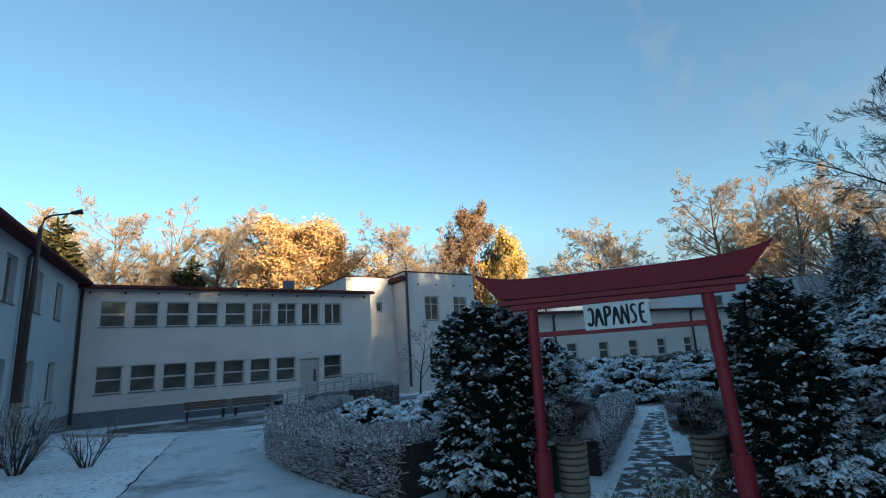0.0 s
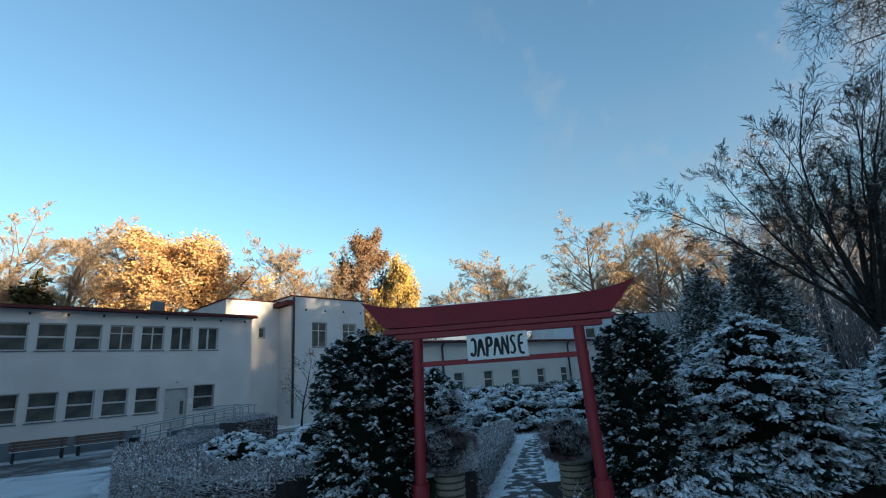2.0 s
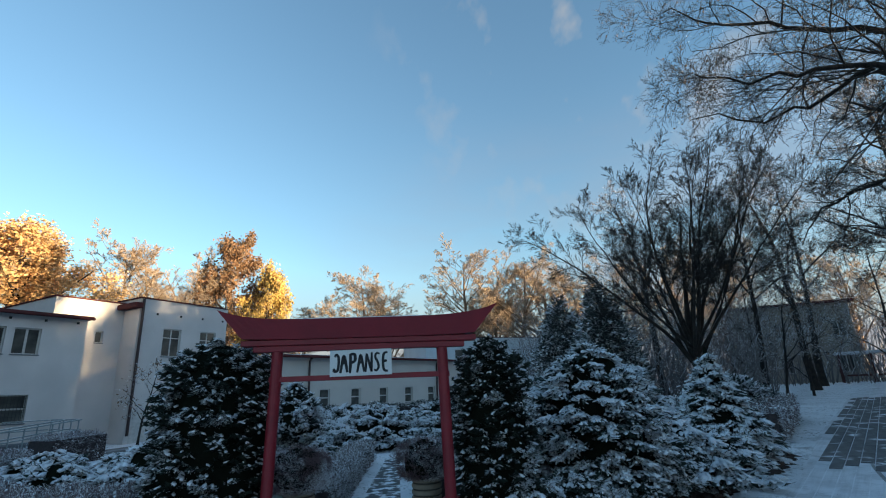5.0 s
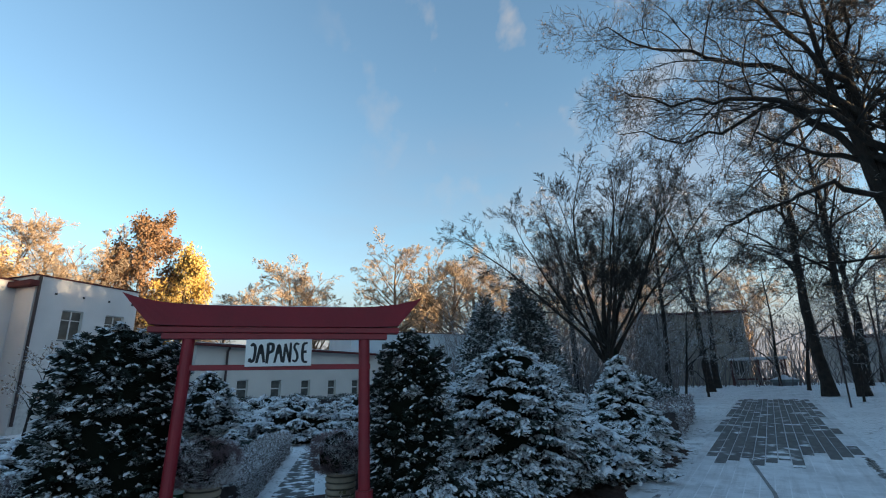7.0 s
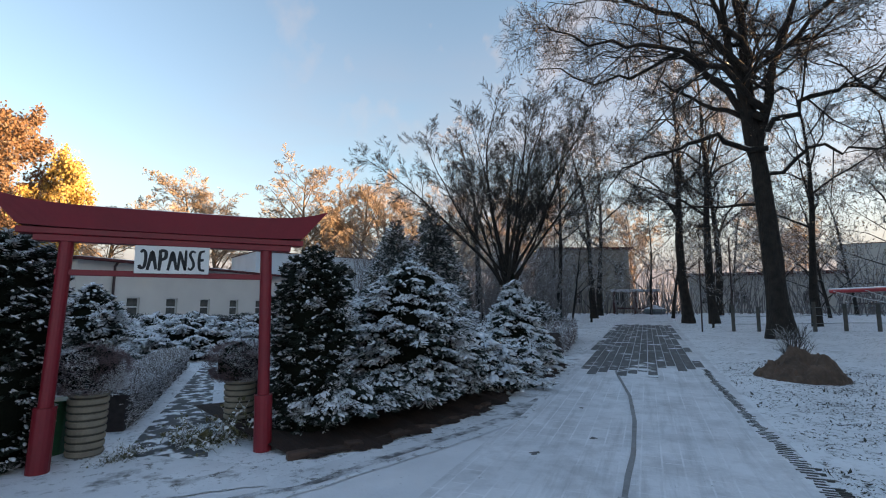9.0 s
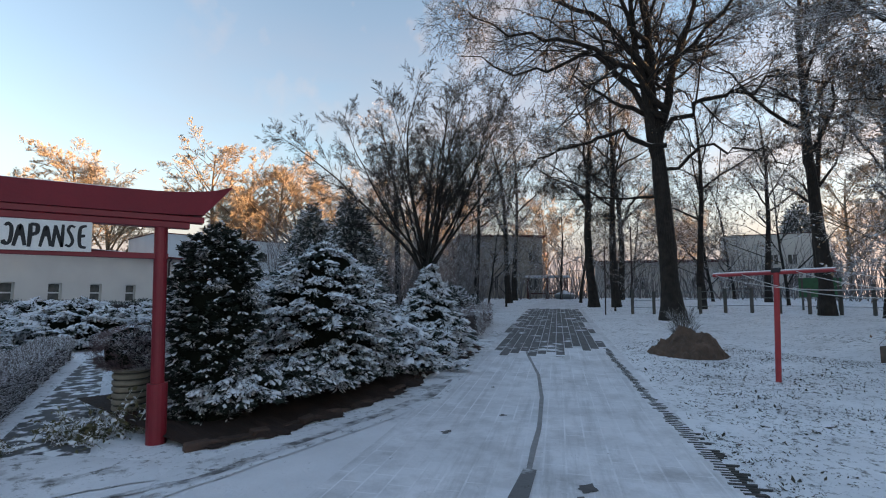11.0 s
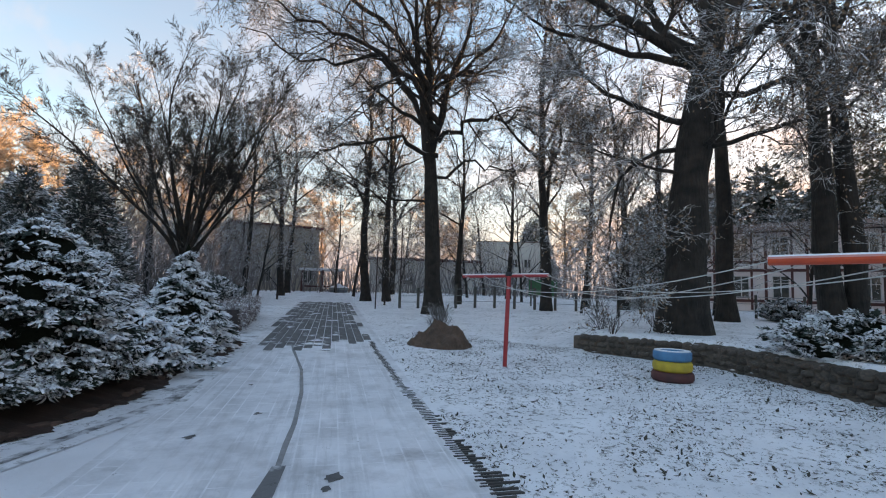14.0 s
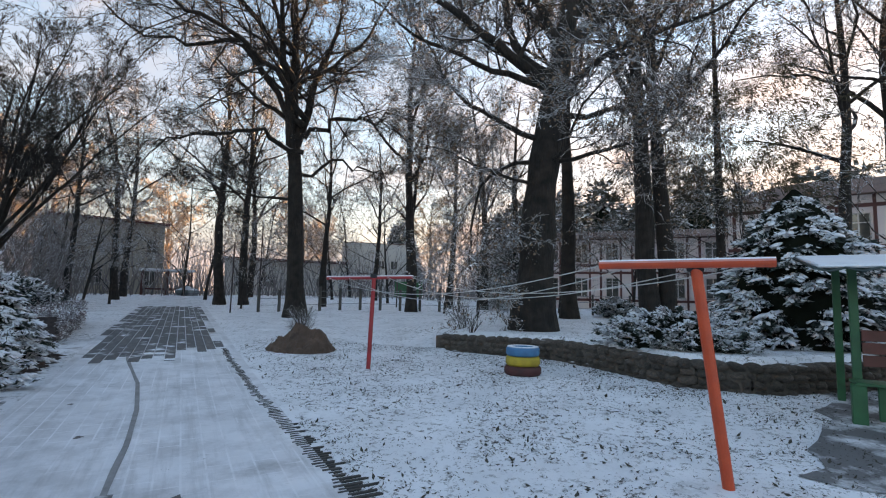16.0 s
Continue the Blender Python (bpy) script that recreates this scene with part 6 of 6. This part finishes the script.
part("snow_cover", boxed(-0.70, -2.8, 0, 1.85, 0.5, 0.05, bevel=0.02), M_SNOW, shelter).matrix_basis = pose(0, 0, 2.16, 0, -7.15, 0)
for x in (0.25, 1.55):
    for y in (0.0, -2.4):
        part("post", boxed(x, y - 0.05, 0, x + 0.09, y + 0.05, 2.14 + 0.12 * x, bevel=0.006), M_GREEN, shelter)
part("bench_leg", boxed(-0.18, -0.02, 0.0, -0.06, 0.14, 0.58, bevel=0.008), M_GREEN, shelter)
part("bench_panel", boxed(-0.12, -2.4, 0.12, -0.06, -0.14, 0.56, bevel=0.008), M_GREEN, shelter)
part("bench_seat", boxed(-0.2, -2.4, 0.562, 0.25, 0.1, 0.60, bevel=0.006), M_GREEN, shelter)
for i in range(3):
    part("back_board", boxed(0.20, -2.35, 0.78 + 0.17 * i, 0.245, -0.06, 0.93 + 0.17 * i, bevel=0.006), M_BROWN_BOARD, shelter)

# dark slab paving before the shelter
slab_v, slab_f = [], []
for i in range(16):
    for k in range(16):
        x, y = 5.6 + 0.38 * i - 0.06 * k, -2.2 - 0.34 * k - 0.16 * i
        rim = 1.0 if i in (0, 15) or k in (0, 15) else 0.0
        x, y = x + rim * (0.35 * noise.noise((x * 1.7, y * 1.7, 2)) + 0.05 * random.uniform(-1, 1)), y + rim * (0.35 * noise.noise((x * 1.7, y * 1.7, 8)) + 0.05 * random.uniform(-1, 1))
        slab_v.append((x, y, ground_z(x, y) + 0.009))
for i in range(15):
    for k in range(15):
        slab_f.append((i * 16 + k, i * 16 + k + 1, i * 16 + 17 + k, i * 16 + 16 + k))
tagged(part("shelter_paving", mesh_from("shelter_paving", slab_v, slab_f, M_PAVING, True), None), "dark wet paving with streaks of snow", "paving", kind="structure")

# ---- buildings beyond the park ----
def timbered(name, at, heading, length, depth, z0, z1, label, floors=2, ridge=3.0):
    """A half-timbered house: plastered walls, red timbers, windows and a tiled roof."""
    holes = []
    nb = int(length / 2.4)
    for fl in range(floors):
        zz = z0 + 0.9 + fl * (z1 - z0) / floors
        holes += [(0.7 + 2.4 * i, zz, 1.0, 1.55, "cross") for i in range(nb)]
    ob = empty(name, pose(at[0], at[1], 0, 0, 0, 90 - heading), label=label, category="building")
    part("wall", wall_with_holes(length, z0 - 0.5, z1, [(x, x + w, z, z + h) for x, z, w, h, _ in holes]), M_PLASTER, ob)
    part("wall", boxed(-0.002, 0.302, z0 - 0.5, 0.3, depth, z1), M_PLASTER, ob)
    part("wall", boxed(length - 0.3, 0.302, z0 - 0.5, length + 0.002, depth, z1), M_PLASTER, ob)
    part("wall", boxed(0.3, depth - 0.3, z0 - 0.5, length - 0.3, depth, z1), M_PLASTER, ob)
    for fl in range(floors):
        zz = z0 + fl * (z1 - z0) / floors
        for dz in (0.55, 2.75):
            part("timber", boxed(0, -0.06, zz + dz, length, -0.003, zz + dz + 0.2), M_TIMBER, ob)
    for i in range(nb + 1):
        x = min(0.25 + 2.4 * i, length - 0.2)
        part("timber", boxed(x, -0.05, z0, x + 0.18, -0.003, z1), M_TIMBER, ob)
        part("timber", boxed(min(x + 1.55, length - 0.2), -0.045, z0, min(x + 1.55, length - 0.2) + 0.15, -0.003, z1), M_TIMBER, ob)
    for x, z, w, h, st in holes:
        window(ob, x, z, w, h, st)
    e, m = 0.6, depth / 2
    vs = [(-e, -e, z1), (length + e, -e, z1), (length + e, depth + e, z1), (-e, depth + e, z1), (2.5, m, z1 + ridge), (length - 2.5, m, z1 + ridge)]
    part("roof", mesh_from("roof", vs, [(0, 1, 5, 4), (2, 3, 4, 5), (1, 2, 5), (3, 0, 4), (3, 2, 1, 0)], M_TILE), None, ob)
    return ob


x, y = polar(78.5, 44)
timbered("timbered_house", (x, y), 186, 22, 10, 0.9, 6.5, "half-timbered house with pale plaster and red timbers", ridge=1.3)
x, y = polar(104, 34)
timbered("timbered_house", (x, y), 200, 26, 11, 0.6, 7.4, "taller half-timbered house in the shade of trees", ridge=2.0)
house("low_house", polar(49.5, 62), 140, 14, 8, 0.5, 5.3, M_ANNEX, [(1.2 + 3.1 * i, 2.2, 1.3, 1.4, "columns") for i in range(4)], "low cream building with a dark roof edge", roof_thick=0.3)
modern = house("white_house", polar(62.0, 64), 150, 9, 8, 0.5, 8.2, M_ANNEX, [(4.4 + 1.7 * i, z, 0.9, 1.1, "columns") for i in range(2) for z in (2.6, 4.9)], "plain two-storey cream house with pipes", parapet=True)
for z in (2.2, 3.2, 4.2):
    part("pipe_rail", boxed(-0.5, -0.12, z, 3.2, -0.05, z + 0.12), M_TIMBER, modern)
house("beige_house", polar(34.5, 57), 118, 9.5, 9, 0.6, 8.3, M_BEIGE, [(1.0 + 2.3 * i, z, 1.0, 1.5, "columns") for i in range(4) for z in (2.0, 5.2)], "weathered beige house with timbered corner")
shed = empty("open_shed", pose(*polar(44.2, 52), 1.0, 0, 0, -40), label="open timber shed at the end of the drive", category="shed")
part("roof", boxed(-2.2, -1.2, 2.3, 2.2, 1.4, 2.5, bevel=0.02), M_SNOW, shed)
for xx in (-2.0, 0.0, 1.9):
    for yy in (-1.0, 1.1):
        part("post", boxed(xx, yy, -0.3, xx + 0.14, yy + 0.14, 2.299), M_TIMBER, shed)
part("rail", boxed(-1.85, -0.98, 0.6, 1.89, -0.92, 0.74), M_TIMBER, shed)
tent = empty("small_tent", pose(*polar(46.2, 50), 1.05) @ Matrix.Scale(0.55, 4), label="small pale pavilion with a snowy roof", category="pavilion")
part("roof", mesh_from("roof", [(-1.3, -1.3, 1.0), (1.3, -1.3, 1.0), (1.3, 1.3, 1.0), (-1.3, 1.3, 1.0), (0, 0, 1.75)], [(0, 1, 4), (1, 2, 4), (2, 3, 4), (3, 0, 4), (3, 2, 1, 0)], M_SNOW), None, tent)
part("band", boxed(-1.25, -1.25, 0.6, 1.25, 1.25, 0.99), M_METAL, tent)
part("body", boxed(-1.1, -1.1, -0.3, 1.1, 1.1, 0.598), M_PLINTH, tent)

fence = empty("park_fence", label="low fence of grey posts across the park", category="fence")
for i in range(22):
    t = i / 21
    x, y = 22.4 + 8 * t, 16.6 - 21 * t
    z = ground_z(x, y)
    part("post", boxed(x - 0.06, y - 0.06, z - 0.2, x + 0.06, y + 0.06, z + 1.15 + 0.15 * (i % 3 == 0), bevel=0.01), M_POST, fence)
part("wire", mesh_arrays("wire", *tubes([(np.array([(22.4 + 8 * t, 16.6 - 21 * t, ground_z(22.4 + 8 * t, 16.6 - 21 * t) + hh) for t in np.linspace(0, 1, 22)]), np.full(22, 0.012)) for hh in (0.35, 0.7, 1.05)], 4), M_METAL), None, fence)
for i, (x, y) in enumerate(((22.42, 16.63), (21.0, 17.2))):
    mast = empty("thin_mast", pose(x, y, ground_z(x, y)), label="thin bare pole standing in the snow", category="pole")
    part("mast", beam(bmesh.new(), (0, 0, -0.2), (0.05, 0, 4.6 - i), 0.035, 8), M_PIPE, mast)
skip = empty("green_board", pose(30.5, 11.2, ground_z(30.5, 11.2), 0, 0, -70), label="green notice board on two posts", category="notice board")
part("panel", boxed(-0.9, -0.04, 0.7, 0.9, 0.04, 1.7, bevel=0.01), M_GREEN, skip)
for xx in (-0.8, 0.7):
    part("post", boxed(xx, -0.05, -0.2, xx + 0.1, -0.041, 1.7), M_POST, skip)

# grey-brown undergrowth of the wood, and far spruces added to block the sun
lines, grey_lines = [], []
for _ in range(5200):
    hd = rng.uniform(-66, 100)
    dist = rng.uniform(56, 72) if hd < 18 else rng.uniform(48, 76)
    if -50 < hd < 12:
        dist += 6
    x, y = polar(hd, dist)
    (lines if hd < 16 else grey_lines).append(limb(rng, (x, y, ground_z(x, y)), (rng.normal(0, 0.25), rng.normal(0, 0.25), 1), rng.uniform(2.5, 7.5), 0.045, 4, 0.16, 0.0, 0.3))
v, f = tubes(lines, 3)
for _ in range(800):
    hd, dist = rng.uniform(13, 37), rng.uniform(29, 48)
    x, y = polar(hd, dist)
    stem = limb(rng, (x, y, ground_z(x, y)), (rng.normal(0, 0.2), rng.normal(0, 0.2), 1), rng.uniform(2.5, 7.0), 0.03, 4, 0.14, 0.0, 0.3)
    grey_lines.append(stem)
    for k in (1, 2, 3, 3, 4):
        grey_lines.append(limb(rng, stem[0][k], side_way(rng, np.array([0, 0, 1.0]), 50), rng.uniform(0.8, 1.8), 0.012, 4, 0.2, 0.0, 0.4))
gv_, gf_ = tubes(grey_lines, 3)
tagged(part("thicket", mesh_arrays("thicket", gv_, gf_, M_THICKET), None), "frosted thicket behind the garden, with haze in its grey colour", "undergrowth", kind="stuff")
tagged(part("undergrowth", mesh_arrays("undergrowth", v, f, M_TWIG_SUNLIT), None), "grey-brown undergrowth at the edge of the wood", "undergrowth", kind="stuff")
# Not a known wood: spruces added on the sunny side to keep low sun off.
sun_block_spruce = clump_bush(rng, "added_shade_spruce", [(0.3, 3.4), (4, 3.3), (7.5, 2.6), (10.5, 1.6), (12.6, 0.7), (13.8, 0.08)], 150, 12, 0.9, 0.9, M_SPRUCE, tilt=-0.05, lump=0.25)
tagged(sun_block_spruce, "dark spruce added beyond the houses to block the low sun", "tree", "spruce wood on the sunny side")
place(sun_block_spruce, *polar(80, 80))
for i in range(76):
    hd = 82 + 1.2 * i
    x, y = polar(hd, 80 + 9 * math.sin(i * 2.3) + 8 * (i % 2))
    copy_thing(sun_block_spruce, pose(x, y, 0, 0, 0, i * 50) @ Matrix.Diagonal((1.1, 1.1, 1.25 + 0.2 * math.sin(i * 1.7), 1)))

# fallen leaves and grass tufts through the snow
n = 95000
lx, ly = rng.uniform(2.0, 15, n), rng.uniform(-6, 9, n)
keep = [(0.704 * a - 0.71 * b > 1.7) and a < wall_x(b) - 0.1 and noise.noise((a * 0.9, b * 0.9, 0)) + 0.6 * noise.noise((a * 3.1, b * 3.1, 7)) + 0.55 * max(0.0, 1 - (wall_x(b) - a) / 1.5) + 0.9 * max(0.0, 1 - math.hypot((a - 13.6) / 1.9, (b - 5.4) / 0.45)) > rng.uniform(-0.55, 0.65) for a, b in zip(lx, ly)]
lx, ly = lx[keep], ly[keep]
at = np.column_stack([lx, ly, [ground_z(a, b) + 0.012 for a, b in zip(lx, ly)]])
way = np.column_stack([rng.normal(0, 1, (len(at), 2)), rng.uniform(0, 0.5, len(at))])
v, f = leaf_cards(rng, at, np.clip(rng.lognormal(-3.85, 0.5, (len(at), 1)), 0.012, 0.07), way, wide=0.28)
tagged(part("fallen_leaves", mesh_arrays("fallen_leaves", v, f, M_LEAF_FALLEN), None), "brown leaves and grass tufts showing through the snow", "leaves", kind="stuff")

strip("path_edge", [(-7.9, 5.2), (-11.0, 8.3), (-14.05, 11.3)], [(-7.97, 5.27), (-11.07, 8.37), (-14.12, 11.37)], 0.016, M_GUTTER, "dark worn edge of the asphalt", "kerb", n=40, m=3)
hose_pts = np.array([(x, y, ground_z(x, y) + 0.05) for x, y in ((-21.3, 12.1), (-19.6, 11.2), (-18.2, 10.8), (-16.4, 11.2))])
tagged(part("drain_hose", mesh_arrays("drain_hose", *tubes([(hose_pts, np.full(4, 0.06))], 8), M_FRAME, True), None), "pale plastic drain hose lying on the snow", "hose")

# ---- stones of the low wall ----
stone_wall = empty("stone_wall", label="low retaining wall of rough field stones", category="wall")
wall_pts = [Vector((wall_x(q), q)) for q in np.linspace(3.8, -6.6, 80)]
lens = [0.0]
for a, b in zip(wall_pts, wall_pts[1:]):
    lens.append(lens[-1] + (b - a).length)
STONES = []
for i in range(8):
    bm = bmesh.new()
    bmesh.ops.create_icosphere(bm, subdivisions=2, radius=0.5)
    for v in bm.verts:
        q = v.co.copy()
        k = max(abs(q.x), abs(q.y), abs(q.z))
        v.co = q.lerp(q * (0.42 / k), 0.42) * (1 + 0.28 * noise.noise(q * 2.2 + Vector((i * 7, 0, 0))))
    me = bpy.data.meshes.new("stone")
    bm.to_mesh(me)
    bm.free()
    me.materials.append(M_STONE)
    me.polygons.foreach_set("use_smooth", [True] * len(me.polygons))
    STONES.append(me)
for row in range(4):
    t = 0.05 * row
    while t < lens[-1]:
        w = random.uniform(0.15, 0.34)
        tx, ty = np.interp(t + w / 2, lens, [p.x for p in wall_pts]), np.interp(t + w / 2, lens, [p.y for p in wall_pts])
        k = min(max(int(np.searchsorted(lens, t + w / 2)), 1), len(wall_pts) - 1)
        d = (wall_pts[k] - wall_pts[k - 1]).normalized()
        st = part("stone", random.choice(STONES), None, stone_wall)
        st.matrix_world = pose(tx, ty, 0.07 + 0.14 * row, random.uniform(-6, 6), random.uniform(-6, 6), math.degrees(math.atan2(d.y, d.x))) @ Matrix.Diagonal((w * 1.2, random.uniform(0.36, 0.50), random.uniform(0.16, 0.22), 1))
        t += w
bm = bmesh.new()
for a, b in zip(wall_pts[::3], wall_pts[3::3]):
    d = (b - a).normalized()
    nn = Vector((-d.y, d.x)) * 0.13
    q = [bm.verts.new((*(p + o), z)) for z in (-0.1, 0.52) for p, o in ((a, nn), (b, nn), (b, -nn), (a, -nn))]
    for idx in ((0, 1, 2, 3), (7, 6, 5, 4), (0, 4, 5, 1), (2, 6, 7, 3)):
        bm.faces.new([q[j] for j in idx])
part("mortar", bm, M_STONE, stone_wall)

# ---- drive: wheel track, drain, toothed edging and bare pavers ----
def on_drive(s, v, lift=0.0):
    x, y = 0.71 * s + 0.704 * v, 0.704 * s - 0.71 * v
    return x, y, ground_z(x, y) + 0.012 + lift


tv, tf = [], []
steps = np.linspace(4.5, 18.5, 60)
for s in steps:
    v = float(np.interp(s, [4.5, 5.2, 6.0, 7.6, 9.5, 12.2, 15, 18.5], [-0.12, -0.11, -0.08, -0.10, -0.22, -0.59, -0.80, -1.0]))
    w = 0.028 + 0.01 * noise.noise((s, 0, 0))
    tv += [on_drive(s, v - w, 0.005), on_drive(s, v + w, 0.005)]
for i in range(len(steps) - 1):
    tf.append((2 * i, 2 * i + 1, 2 * i + 3, 2 * i + 2))
part("wheel_track", mesh_from("wheel_track", tv, tf, M_TRACK_PALE), None, road, "dark wet wheel track")
dv = [on_drive(3.2, -0.33, 0.006), on_drive(3.2, -0.13, 0.006), on_drive(4.62, -0.05, 0.006), on_drive(4.62, -0.17, 0.006)]
part("drain_cover", mesh_from("drain_cover", dv, [(0, 1, 2, 3)], M_PAVING), None, road, "narrow wet drain cover")
for s, v, r in ((4.28, 0.36, 0.075), (4.05, 0.30, 0.04), (6.5, -0.55, 0.04), (8.2, -0.9, 0.035), (5.6, -1.1, 0.05)):
    vs = []
    for i in range(14):
        q = 2 * math.pi * i / 14
        rr = r * (1 + 1.0 * noise.noise((math.cos(q) * 1.5 + s, math.sin(q) * 1.5, v)))
        vs.append(on_drive(s + rr * math.cos(q) * 1.3, v + rr * math.sin(q), 0.004))
    part("wet_patch", mesh_from("wet_patch", vs, [tuple(range(14))], M_TRACK), None, road)
bm = bmesh.new()
s = 1.6
while s < 13.5:
    w = random.uniform(0.022, 0.042)
    e_ = float(np.interp(s, [1.5, 4.2, 5.6, 8, 12], [1.72, 1.60, 1.51, 1.42, 1.33]))
    a, b = e_ - 0.05 + random.uniform(-0.03, 0.05), e_ + float(np.interp(s, [3.5, 5, 8], [0.27, 0.19, 0.10])) * random.uniform(0.45, 1.2)
    q = [on_drive(s, a, 0.005), on_drive(s + 0.01, b, 0.004), on_drive(s + 0.01 + w, b + random.uniform(-0.03, 0.03), 0.004), on_drive(s + w, a, 0.005)]
    top = [bm.verts.new(p) for p in q]
    low_ = [bm.verts.new((p[0], p[1], p[2] - 0.06)) for p in q]
    bm.faces.new(top)
    for i in range(4):
        bm.faces.new((top[i], low_[i], low_[(i + 1) % 4], top[(i + 1) % 4]))
    s += w + random.uniform(0.032, 0.055)
tagged(part("edging_teeth", bm, M_TEETH, road, "dark toothed edging along the drive"), kind="stuff")
PAVER = bpy.data.meshes.new("paver")
bm = boxed(-0.5995, -0.098, -0.03, 0.5995, 0.098, 0.0, bevel=0.002)
bm.to_mesh(PAVER)
bm.free()
PAVER.materials.append(M_PAVER)
for i in range(18):
    for k in range(14):
        s = 10.4 + 1.2 * i + 0.4 * (k % 3)
        v = -1.55 + 0.218 * k
        if s < 12.2 + 1.6 * noise.noise((v * 2.9, 0, 4)) + 0.9 * max(0.0, v) or (k in (0, 13) and noise.noise((s * 0.8, v, 1)) > 0.0):
            continue
        ob = part("paver", PAVER, None, road)
        x, y, z = on_drive(s, v, 0.012 + random.uniform(-0.001, 0.0015))
        slope = math.degrees(math.atan2(on_drive(s + 0.6, v)[2] - on_drive(s - 0.6, v)[2], 1.2))
        ob.matrix_world = pose(x, y, z, 0, -slope, 44.75)
